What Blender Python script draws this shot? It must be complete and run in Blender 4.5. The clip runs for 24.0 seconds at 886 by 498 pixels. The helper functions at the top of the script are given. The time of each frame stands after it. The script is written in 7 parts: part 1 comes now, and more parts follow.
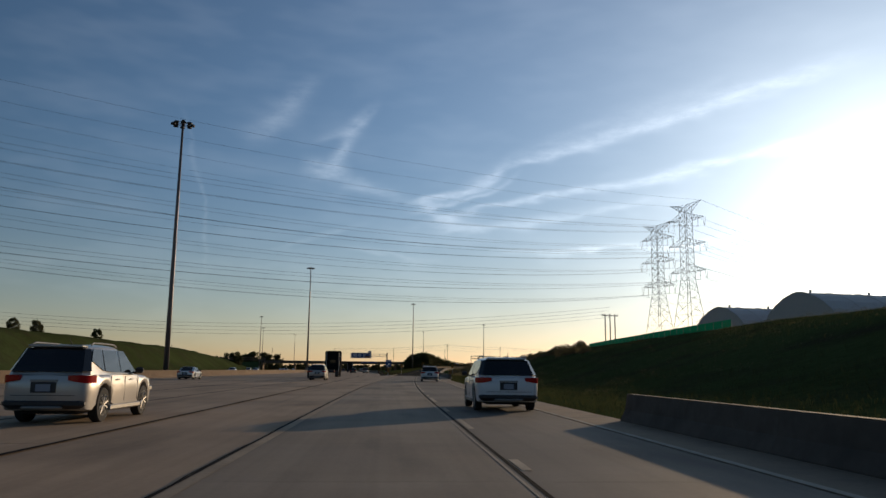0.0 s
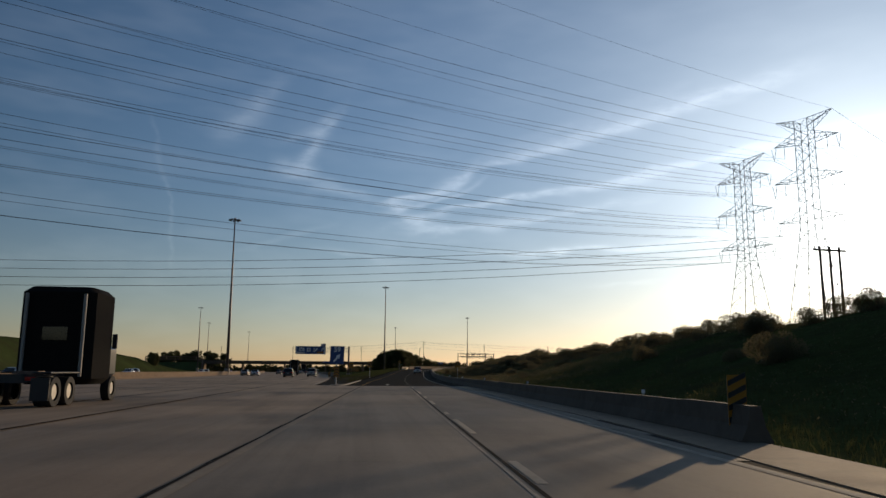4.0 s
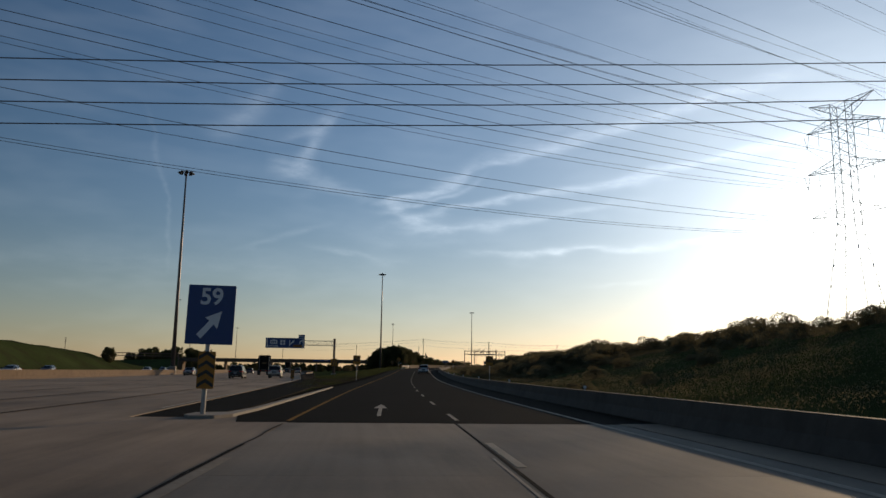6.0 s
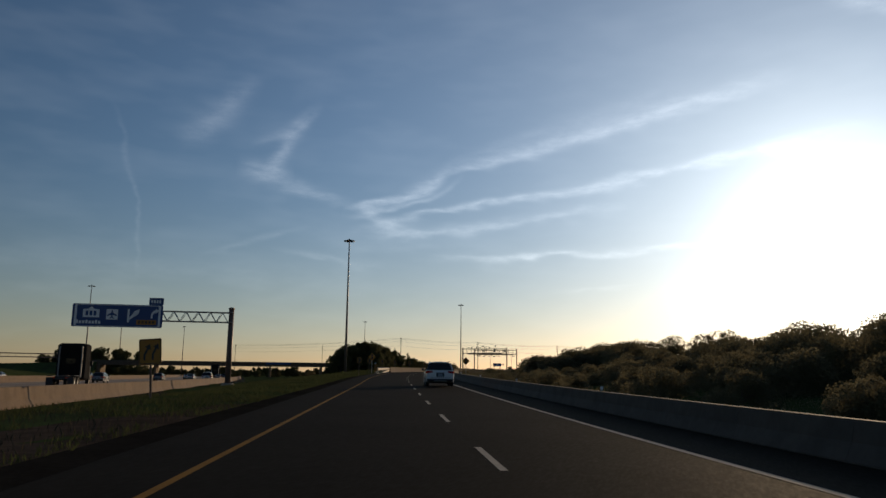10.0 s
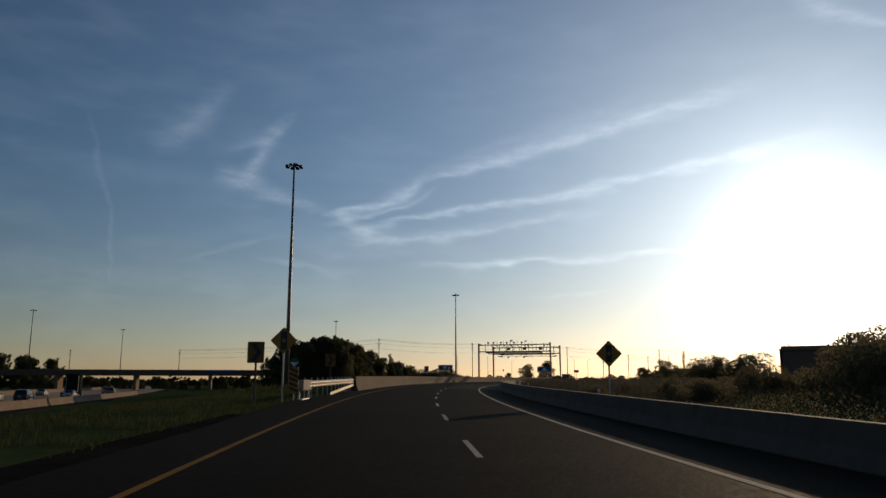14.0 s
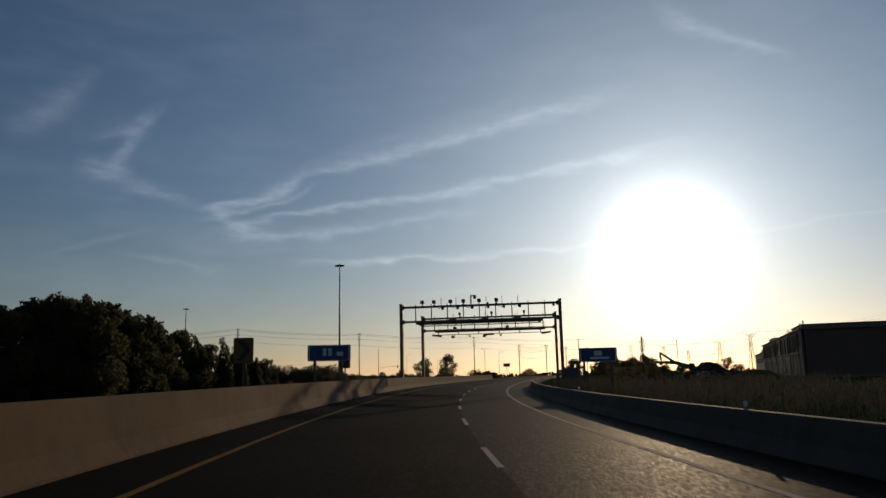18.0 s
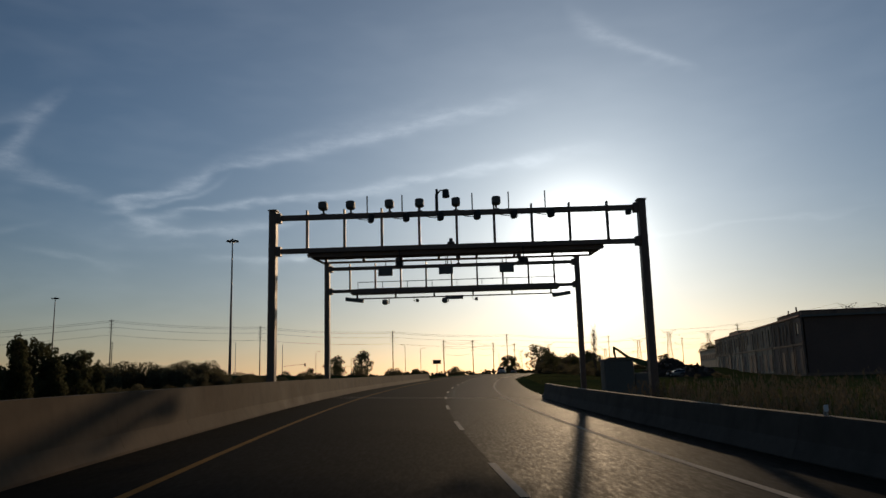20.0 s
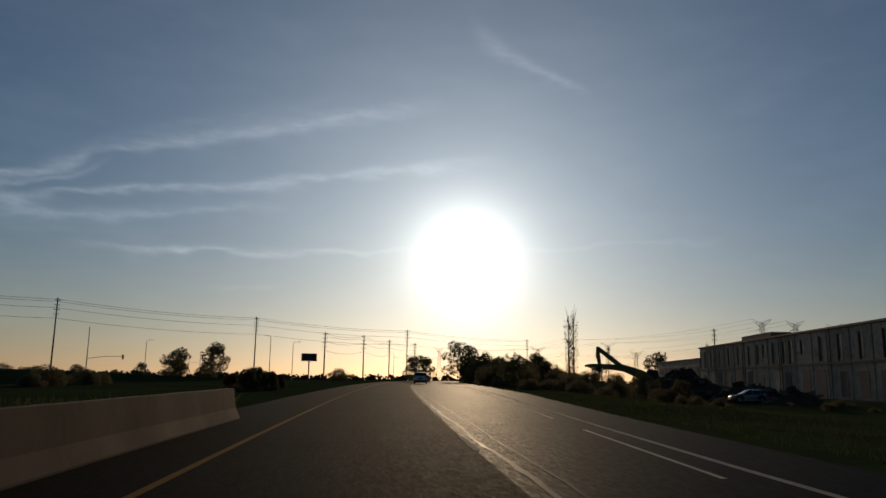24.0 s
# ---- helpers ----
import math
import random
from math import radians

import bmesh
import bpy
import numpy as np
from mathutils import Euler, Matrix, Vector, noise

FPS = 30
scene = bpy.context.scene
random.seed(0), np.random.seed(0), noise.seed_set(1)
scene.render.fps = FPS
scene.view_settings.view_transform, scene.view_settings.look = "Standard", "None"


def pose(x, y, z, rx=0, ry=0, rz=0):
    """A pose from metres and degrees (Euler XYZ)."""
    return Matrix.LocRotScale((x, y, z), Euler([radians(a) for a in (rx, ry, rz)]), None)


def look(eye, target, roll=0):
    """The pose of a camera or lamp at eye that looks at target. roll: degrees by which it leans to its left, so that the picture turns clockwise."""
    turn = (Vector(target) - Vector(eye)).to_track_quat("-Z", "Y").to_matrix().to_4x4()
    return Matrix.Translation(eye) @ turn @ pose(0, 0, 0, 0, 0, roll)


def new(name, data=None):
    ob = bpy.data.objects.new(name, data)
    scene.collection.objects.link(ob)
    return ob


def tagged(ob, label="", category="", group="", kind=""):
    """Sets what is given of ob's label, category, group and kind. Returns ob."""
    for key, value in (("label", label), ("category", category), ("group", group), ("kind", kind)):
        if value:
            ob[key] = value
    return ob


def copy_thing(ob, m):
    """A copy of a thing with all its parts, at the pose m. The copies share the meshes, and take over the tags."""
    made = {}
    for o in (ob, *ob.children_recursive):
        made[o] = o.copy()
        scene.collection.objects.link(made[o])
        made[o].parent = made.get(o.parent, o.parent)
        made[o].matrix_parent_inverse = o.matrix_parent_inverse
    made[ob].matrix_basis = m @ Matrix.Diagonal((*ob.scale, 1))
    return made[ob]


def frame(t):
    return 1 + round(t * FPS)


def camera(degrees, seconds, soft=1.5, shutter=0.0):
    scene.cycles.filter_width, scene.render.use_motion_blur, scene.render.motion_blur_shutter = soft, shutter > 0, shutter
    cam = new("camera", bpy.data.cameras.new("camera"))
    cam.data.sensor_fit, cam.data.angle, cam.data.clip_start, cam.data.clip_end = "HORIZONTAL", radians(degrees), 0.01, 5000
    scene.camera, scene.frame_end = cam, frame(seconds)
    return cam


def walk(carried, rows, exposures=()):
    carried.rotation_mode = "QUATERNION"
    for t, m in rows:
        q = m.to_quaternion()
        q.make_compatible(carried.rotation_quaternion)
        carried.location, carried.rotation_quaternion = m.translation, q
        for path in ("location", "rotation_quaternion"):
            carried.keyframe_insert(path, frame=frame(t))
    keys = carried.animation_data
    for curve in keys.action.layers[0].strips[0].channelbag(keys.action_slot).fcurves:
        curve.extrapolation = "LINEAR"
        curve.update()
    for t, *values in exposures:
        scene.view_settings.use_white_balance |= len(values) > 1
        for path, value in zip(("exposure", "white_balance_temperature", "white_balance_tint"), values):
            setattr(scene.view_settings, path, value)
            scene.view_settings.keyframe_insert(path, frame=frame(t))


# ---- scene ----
cam = camera(62.04, 24.0)
PATH = [
    (0.0, pose(0.000, -0.000, 1.300, 99.348, -0.587, -4.148)),
    (0.5, pose(0.000, 12.555, 1.292, 99.402, -0.610, -4.404)),
    (1.0, pose(0.060, 25.097, 1.287, 99.408, -0.681, -4.655)),
    (1.5, pose(0.182, 37.616, 1.282, 99.415, -0.648, -4.969)),
    (2.0, pose(0.365, 50.092, 1.279, 99.435, -0.577, -5.273)),
    (2.5, pose(0.614, 62.509, 1.276, 99.429, -0.551, -5.595)),
    (3.0, pose(0.934, 74.849, 1.274, 99.454, -0.443, -5.905)),
    (3.5, pose(1.319, 87.099, 1.274, 99.463, -0.372, -6.223)),
    (4.0, pose(1.767, 99.248, 1.273, 99.454, -0.387, -6.524)),
    (4.5, pose(2.266, 111.292, 1.271, 99.426, -0.475, -6.741)),
    (5.0, pose(2.783, 123.231, 1.267, 99.423, -0.563, -6.764)),
    (5.5, pose(3.292, 135.071, 1.262, 99.423, -0.713, -6.802)),
    (6.0, pose(3.797, 146.821, 1.258, 99.430, -0.662, -6.763)),
    (6.5, pose(4.260, 158.494, 1.260, 99.446, -0.703, -6.870)),
    (7.0, pose(4.775, 170.085, 1.267, 99.477, -0.461, -7.090)),
    (7.5, pose(5.363, 181.603, 1.272, 99.510, -0.510, -7.370)),
    (8.0, pose(5.995, 193.060, 1.283, 99.519, -0.464, -7.589)),
    (8.5, pose(6.697, 204.463, 1.302, 99.590, -0.427, -7.939)),
    (9.0, pose(7.437, 215.826, 1.334, 99.641, -0.614, -8.228)),
    (9.5, pose(8.244, 227.157, 1.382, 99.734, -0.719, -8.559)),
    (10.0, pose(9.131, 238.463, 1.450, 99.815, -0.571, -8.847)),
    (10.5, pose(10.065, 249.749, 1.544, 99.976, -0.077, -9.045)),
    (11.0, pose(11.029, 261.014, 1.656, 100.067, 0.110, -9.201)),
    (11.5, pose(12.017, 272.254, 1.783, 100.142, 0.100, -9.319)),
    (12.0, pose(13.025, 283.458, 1.927, 100.227, -0.017, -9.430)),
    (12.5, pose(14.056, 294.617, 2.085, 100.324, -0.165, -9.594)),
    (13.0, pose(15.132, 305.715, 2.256, 100.383, -0.265, -9.896)),
    (13.5, pose(16.261, 316.739, 2.429, 100.381, -0.172, -10.193)),
    (14.0, pose(17.436, 327.672, 2.596, 100.343, 0.009, -10.565)),
    (14.5, pose(18.731, 338.486, 2.758, 100.328, 0.391, -11.370)),
    (15.0, pose(20.168, 349.152, 2.911, 100.270, 0.673, -12.376)),
    (15.5, pose(21.790, 359.641, 3.049, 100.198, 0.663, -13.564)),
    (16.0, pose(23.599, 369.941, 3.176, 100.136, 0.623, -14.674)),
    (16.5, pose(25.585, 380.054, 3.296, 100.137, 0.834, -15.880)),
    (17.0, pose(27.755, 389.989, 3.410, 100.121, 0.992, -17.154)),
    (17.5, pose(30.121, 399.760, 3.519, 100.089, 1.119, -18.393)),
    (18.0, pose(32.694, 409.382, 3.618, 100.037, 1.250, -19.775)),
    (18.5, pose(35.493, 418.873, 3.703, 99.952, 1.401, -21.306)),
    (19.0, pose(38.556, 428.237, 3.772, 99.824, 1.319, -23.204)),
    (19.5, pose(41.910, 437.470, 3.828, 99.769, 1.335, -24.996)),
    (20.0, pose(45.514, 446.586, 3.883, 99.809, 1.506, -26.428)),
    (20.5, pose(49.311, 455.602, 3.947, 99.910, 1.674, -27.520)),
    (21.0, pose(53.200, 464.554, 4.025, 99.941, 1.443, -28.573)),
    (21.5, pose(57.296, 473.387, 4.105, 99.934, 1.319, -29.745)),
    (22.0, pose(61.562, 482.111, 4.189, 99.941, 1.119, -31.002)),
    (22.5, pose(66.012, 490.704, 4.276, 99.995, 0.488, -32.353)),
    (23.0, pose(70.663, 499.147, 4.370, 100.061, -0.050, -33.739)),
    (23.5, pose(75.494, 507.441, 4.471, 100.127, -0.428, -35.012)),
    (24.0, pose(80.430, 515.624, 4.576, 100.134, -0.798, -35.514)),
]
walk(cam, PATH, [(0, 0.04), (1, -0.12), (3, -0.14), (5, -0.15), (7, -0.14), (9, -0.26), (12, -0.34), (16, -0.65), (19, -0.92), (21, -0.85), (22, -1.08), (24, -1.2)])

# ---- world and sun ----
SUN_AZ, SUN_EL = 37.3, 9.5
SUN_DIR = Vector((math.sin(radians(SUN_AZ)) * math.cos(radians(SUN_EL)), math.cos(radians(SUN_AZ)) * math.cos(radians(SUN_EL)), math.sin(radians(SUN_EL))))
world = bpy.data.worlds.new("evening_sky")
scene.world = world
world.use_nodes = True
wn, wl = world.node_tree.nodes, world.node_tree.links
wn.clear()


def wnode(kind, **kw):
    nd = wn.new(kind)
    for k, v in kw.items():
        if k == "operation":
            nd.operation = v
        elif k == "data_type":
            nd.data_type = v
        elif k == "blend_type":
            nd.blend_type = v
    return nd


def wmath(op, a, b=None, c=None, clamp=False):
    nd = wnode("ShaderNodeMath", operation=op)
    nd.use_clamp = clamp
    for i, v in enumerate((a, b, c)):
        if v is None:
            continue
        if isinstance(v, (int, float)):
            nd.inputs[i].default_value = v
        else:
            wl.new(v, nd.inputs[i])
    return nd.outputs[0]


sky = wn.new("ShaderNodeTexSky")
sky.sky_type = "NISHITA"
sky.sun_disc = False
sky.sun_elevation = radians(SUN_EL)
sky.sun_rotation = radians(SUN_AZ)
sky.altitude = 150
sky.air_density = 1.0
sky.dust_density = 0.4
sky.ozone_density = 3.0
coord = wn.new("ShaderNodeTexCoord")
sep = wn.new("ShaderNodeSeparateXYZ")
wl.new(coord.outputs["Generated"], sep.inputs[0])
AZ = wmath("MULTIPLY", wmath("ARCTAN2", sep.outputs[0], sep.outputs[1]), 57.29578)
EL = wmath("MULTIPLY", wmath("ARCSINE", sep.outputs[2]), 57.29578)
dot = wn.new("ShaderNodeVectorMath")
dot.operation = "DOT_PRODUCT"
wl.new(coord.outputs["Generated"], dot.inputs[0])
dot.inputs[1].default_value = SUN_DIR
ANG = wmath("MULTIPLY", wmath("ARCCOSINE", wmath("MINIMUM", dot.outputs["Value"], 0.999999)), 57.29578)
# haze round the sun: a bright core and a wide soft skirt
core = wmath("MULTIPLY", wmath("POWER", 2.71828, wmath("MULTIPLY", wmath("POWER", wmath("DIVIDE", ANG, 3.9), 2.0), -1.0)), 1.9)
skirt = wmath("MULTIPLY", wmath("POWER", 2.71828, wmath("MULTIPLY", ANG, -0.105)), 1.25)
wide = wmath("MULTIPLY", wmath("POWER", 2.71828, wmath("MULTIPLY", ANG, -0.036)), 0.195)
# cirrus: thin curved bands that fade at their ends, frayed by noise
nz = wn.new("ShaderNodeTexNoise")
nz.inputs["Scale"].default_value = 9.0
nz.inputs["Detail"].default_value = 2.2
nz.inputs["Roughness"].default_value = 0.62
mapn = wn.new("ShaderNodeMapping")
mapn.inputs["Scale"].default_value = (1.0, 1.0, 3.2)
mapn.inputs["Rotation"].default_value = (0.25, -0.2, 0.0)
wl.new(coord.outputs["Generated"], mapn.inputs[0])
wl.new(mapn.outputs[0], nz.inputs["Vector"])
NZ = nz.outputs["Fac"]
nz2 = wn.new("ShaderNodeTexNoise")
nz2.inputs["Scale"].default_value = 30.0
nz2.inputs["Detail"].default_value = 7.0
nz2.inputs["Roughness"].default_value = 0.68
wl.new(mapn.outputs[0], nz2.inputs["Vector"])
NZ2 = nz2.outputs["Fac"]
ELW = wmath("ADD", EL, wmath("MULTIPLY", wmath("SUBTRACT", NZ, 0.5), 2.2))
AZW = wmath("ADD", AZ, wmath("MULTIPLY", wmath("SUBTRACT", NZ, 0.5), 1.2))


def band(u, v, u0, u1, fade, a, b, c, w0, w1, strength):
    """A band along v = a + b*k + c*k*k with k = (u - u0) / (u1 - u0); its half width runs from w0 to w1 degrees."""
    k = wmath("DIVIDE", wmath("SUBTRACT", u, u0), u1 - u0)
    mid = wmath("MULTIPLY_ADD", k, wmath("MULTIPLY_ADD", k, c, b), a)
    w = wmath("MULTIPLY", wmath("MAXIMUM", wmath("MULTIPLY_ADD", k, w1 - w0, w0), 0.05), wmath("MULTIPLY_ADD", NZ, 1.3, 0.32))
    d = wmath("DIVIDE", wmath("SUBTRACT", v, mid), w)
    g = wmath("POWER", 2.71828, wmath("MULTIPLY", wmath("MULTIPLY", d, d), -1.0))
    up = wmath("MULTIPLY_ADD", k, 1.0 / fade, 0.35, clamp=True)
    dn = wmath("MULTIPLY_ADD", wmath("SUBTRACT", 1.0, k), 1.0 / fade, 0.0, clamp=True)
    fray = wmath("MULTIPLY_ADD", NZ2, 1.5, -0.22, clamp=True)
    on = wmath("MULTIPLY", wmath("GREATER_THAN", k, -0.35 * fade), wmath("MULTIPLY", up, dn))
    return wmath("MULTIPLY", wmath("MULTIPLY", g, on), wmath("MULTIPLY", fray, strength))


bands = [
    band(AZ, ELW, 1.5, 9.5, 0.3, 12.6, 1.1, 2.2, 0.30, 0.5, 0.85),
    band(AZ, ELW, 2.0, 10.5, 0.3, 12.4, 0.6, 2.2, 0.18, 0.3, 0.45),
    band(AZ, ELW, 7.5, 36.0, 0.25, 15.0, 9.3, -3.0, 0.36, 0.55, 0.70),
    band(AZ, ELW, 7.5, 30.0, 0.3, 15.5, 8.6, -2.7, 0.45, 0.9, 0.20),
    band(AZ, ELW, 3.5, 41.0, 0.2, 11.7, 6.6, -1.0, 0.24, 0.5, 0.80),
    band(AZ, ELW, 4.5, 24.0, 0.3, 11.1, 1.1, 1.2, 0.26, 0.4, 0.55),
    band(AZ, ELW, 2.5, 8.0, 0.3, 12.5, -2.6, 0.9, 0.35, 0.5, 0.50),
    band(AZ, ELW, 10.0, 36.0, 0.3, 9.0, 0.8, 0.3, 0.22, 0.28, 0.65),
    band(AZ, ELW, 9.0, 22.0, 0.4, 8.7, 1.2, -0.4, 0.5, 0.4, 0.30),
    band(AZ, ELW, -3.5, 4.5, 0.4, 9.2, -0.9, 0.0, 0.25, 0.3, 0.28),
    band(AZ, ELW, -9.0, -1.0, 0.4, 9.0, 2.2, 0.4, 0.25, 0.35, 0.18),
    band(AZ, ELW, 37.0, 60.0, 0.4, 10.0, 0.5, 0.0, 0.15, 0.2, 0.25),
    band(AZ, ELW, 18.0, 24.0, 0.4, 6.6, 0.1, 0.0, 0.2, 0.2, 0.22),
    band(EL, AZW, 14.9, 20.5, 0.4, -5.0, 2.6, 1.2, 0.7, 0.4, 0.48),
    band(AZ, ELW, -7.0, -3.0, 0.4, 15.6, -0.6, 0.0, 0.5, 0.7, 0.40),
    band(AZ, ELW, -6.0, -1.0, 0.4, 17.6, 2.0, 0.8, 0.35, 0.5, 0.26),
    band(AZ, ELW, -4.5, 2.0, 0.4, 14.4, -1.6, 0.0, 0.8, 0.35, 0.45),
    band(EL, AZW, 17.0, 22.5, 0.4, -10.6, 4.4, 0.0, 1.3, 0.9, 0.32),
    band(EL, AZW, 7.5, 19.5, 0.3, -14.0, -0.2, -2.6, 0.16, 0.24, 0.13),
    band(AZ, ELW, 38.0, 47.5, 0.3, 26.6, -6.6, 1.6, 0.8, 0.25, 0.60),
    band(AZ, ELW, -2.0, 14.0, 0.4, 10.3, -0.6, 0.3, 0.9, 0.9, 0.14),
    band(AZ, ELW, -30.0, 10.0, 0.4, 7.2, 0.6, 0.0, 0.9, 1.3, 0.10),
]
tot = bands[0]
for bnd in bands[1:]:
    tot = wmath("ADD", tot, bnd)
veil = wmath("MULTIPLY", wmath("MULTIPLY_ADD", NZ, 2.2, -0.95, clamp=True), 0.10)
tot = wmath("ADD", tot, veil)


def wtint(value, rgb):
    nd = wn.new("ShaderNodeVectorMath")
    nd.operation = "SCALE"
    nd.inputs[0].default_value = rgb
    wl.new(value, nd.inputs["Scale"])
    return nd.outputs[0]


def wadd(a, b):
    nd = wn.new("ShaderNodeVectorMath")
    nd.operation = "ADD"
    wl.new(a, nd.inputs[0])
    wl.new(b, nd.inputs[1])
    return nd.outputs[0]


SKY_LEVEL = 0.078
base = wn.new("ShaderNodeVectorMath")
base.operation = "SCALE"
wl.new(sky.outputs[0], base.inputs[0])
base.inputs["Scale"].default_value = SKY_LEVEL
tint_ = wn.new("ShaderNodeVectorMath")
tint_.operation = "MULTIPLY"
wl.new(base.outputs[0], tint_.inputs[0])
LOWSKY = wmath("POWER", 2.71828, wmath("MULTIPLY", wmath("POWER", wmath("DIVIDE", EL, 12.0), 2.0), -1.0))
LOWSKY = wmath("MULTIPLY", LOWSKY, wmath("SUBTRACT", 1.0, wmath("MULTIPLY", wmath("POWER", 2.71828, wmath("MULTIPLY", wmath("POWER", wmath("DIVIDE", ANG, 24.0), 2.0), -1.0)), 0.5)))
mixt = wn.new("ShaderNodeMix")
mixt.data_type = "VECTOR"
wl.new(LOWSKY, mixt.inputs["Factor"])
mixt.inputs["A"].default_value = (0.775, 0.955, 1.08)
mixt.inputs["B"].default_value = (1.40, 1.12, 1.0)
wl.new(mixt.outputs["Result"], tint_.inputs[1])
# the sky deepens away from the sun
deep = wn.new("ShaderNodeMapRange")
deep.inputs["From Min"].default_value, deep.inputs["From Max"].default_value = 36.0, 78.0
deep.inputs["To Min"].default_value, deep.inputs["To Max"].default_value = 1.0, 0.74
wl.new(ANG, deep.inputs["Value"])
deepened = wn.new("ShaderNodeVectorMath")
deepened.operation = "SCALE"
wl.new(tint_.outputs[0], deepened.inputs[0])
wl.new(deep.outputs[0], deepened.inputs["Scale"])
total = wadd(deepened.outputs[0], wtint(tot, (0.42, 0.43, 0.44)))
total = wadd(total, wtint(core, (1.0, 0.96, 0.88)))
total = wadd(total, wadd(wtint(skirt, (0.94, 0.95, 0.93)), wtint(wide, (0.88, 1.0, 1.08))))
bg = wn.new("ShaderNodeBackground")
wl.new(total, bg.inputs["Color"])
bg.inputs["Strength"].default_value = 1.0
wout = wn.new("ShaderNodeOutputWorld")
wl.new(bg.outputs[0], wout.inputs["Surface"])

sun = new("sun", bpy.data.lights.new("sun", "SUN"))
sun.data.energy = 2.3
sun.data.angle = radians(0.6)
sun.data.color = (1.0, 0.72, 0.44)
sun.matrix_world = look(SUN_DIR * 900, (0, 0, 0))

# ---- materials ----


def material(name, rgb, rough=0.8, metal=0.0, vary=0.15, fine=8.0, coarse=0.35, bump=0.0, bump_scale=40.0, own=False, stain=None, per_object=0.0, coat=0.0, spec=0.5):
    """A surface with grain and larger patches; own: in the object's own space."""
    m = bpy.data.materials.new(name)
    m.use_nodes = True
    nt = m.node_tree
    b = nt.nodes["Principled BSDF"]
    b.inputs["Roughness"].default_value = rough
    b.inputs["Metallic"].default_value = metal
    b.inputs["Coat Weight"].default_value = coat
    b.inputs["Specular IOR Level"].default_value = spec
    b.inputs["Coat Roughness"].default_value = 0.08
    tc = nt.nodes.new("ShaderNodeTexCoord") if own else nt.nodes.new("ShaderNodeNewGeometry")
    vec = tc.outputs["Object"] if own else tc.outputs["Position"]

    def noise_at(scale, detail):
        nd = nt.nodes.new("ShaderNodeTexNoise")
        nd.inputs["Scale"].default_value = scale
        nd.inputs["Detail"].default_value = detail
        nt.links.new(vec, nd.inputs["Vector"])
        return nd.outputs["Fac"]

    def mth(op, a, b_):
        nd = nt.nodes.new("ShaderNodeMath")
        nd.operation = op
        for i, v in enumerate((a, b_)):
            if isinstance(v, (int, float)):
                nd.inputs[i].default_value = v
            else:
                nt.links.new(v, nd.inputs[i])
        return nd.outputs[0]

    n1, n2 = noise_at(fine, 5), noise_at(coarse, 4)
    f = mth("ADD", mth("MULTIPLY", mth("SUBTRACT", n1, 0.5), vary * 2), mth("MULTIPLY", mth("SUBTRACT", n2, 0.5), vary * 2.6))
    if per_object:
        oi = nt.nodes.new("ShaderNodeObjectInfo")
        f = mth("ADD", f, mth("MULTIPLY", mth("SUBTRACT", oi.outputs["Random"], 0.5), per_object * 2))
    f = mth("ADD", f, 1.0)
    sc = nt.nodes.new("ShaderNodeVectorMath")
    sc.operation = "SCALE"
    sc.inputs[0].default_value = rgb
    nt.links.new(f, sc.inputs["Scale"])
    col = sc.outputs[0]
    if stain:
        mx = nt.nodes.new("ShaderNodeMix")
        mx.data_type = "RGBA"
        nt.links.new(mth("MINIMUM", mth("MAXIMUM", mth("MULTIPLY", mth("SUBTRACT", noise_at(coarse * 3.1, 6), 0.48), 3.0), 0.0), 0.8), mx.inputs["Factor"])
        nt.links.new(col, mx.inputs["A"])
        mx.inputs["B"].default_value = (*stain, 1)
        col = mx.outputs["Result"]
    nt.links.new(col, b.inputs["Base Color"])
    r = mth("ADD", mth("MULTIPLY", mth("SUBTRACT", n2, 0.5), 0.25), rough)
    nt.links.new(r, b.inputs["Roughness"])
    if bump:
        bp = nt.nodes.new("ShaderNodeBump")
        bp.inputs["Strength"].default_value = bump
        bp.inputs["Distance"].default_value = 0.02
        nt.links.new(noise_at(bump_scale, 3), bp.inputs["Height"])
        nt.links.new(bp.outputs[0], b.inputs["Normal"])
    return m


ASPHALT = material("asphalt", (0.025, 0.0215, 0.0165), 0.78, vary=0.16, fine=30, coarse=0.3, bump=0.10, bump_scale=55, spec=0.06)
ASPHALT_WORN = material("asphalt_worn", (0.024, 0.0205, 0.0160), 0.6, vary=0.2, fine=30, coarse=0.3, bump=0.11, bump_scale=45, spec=0.3)
TARSHINE = material("polished_tar", (0.018, 0.016, 0.014), 0.60, vary=0.25, fine=6, coarse=0.7, bump=0.25, bump_scale=14, spec=0.02)
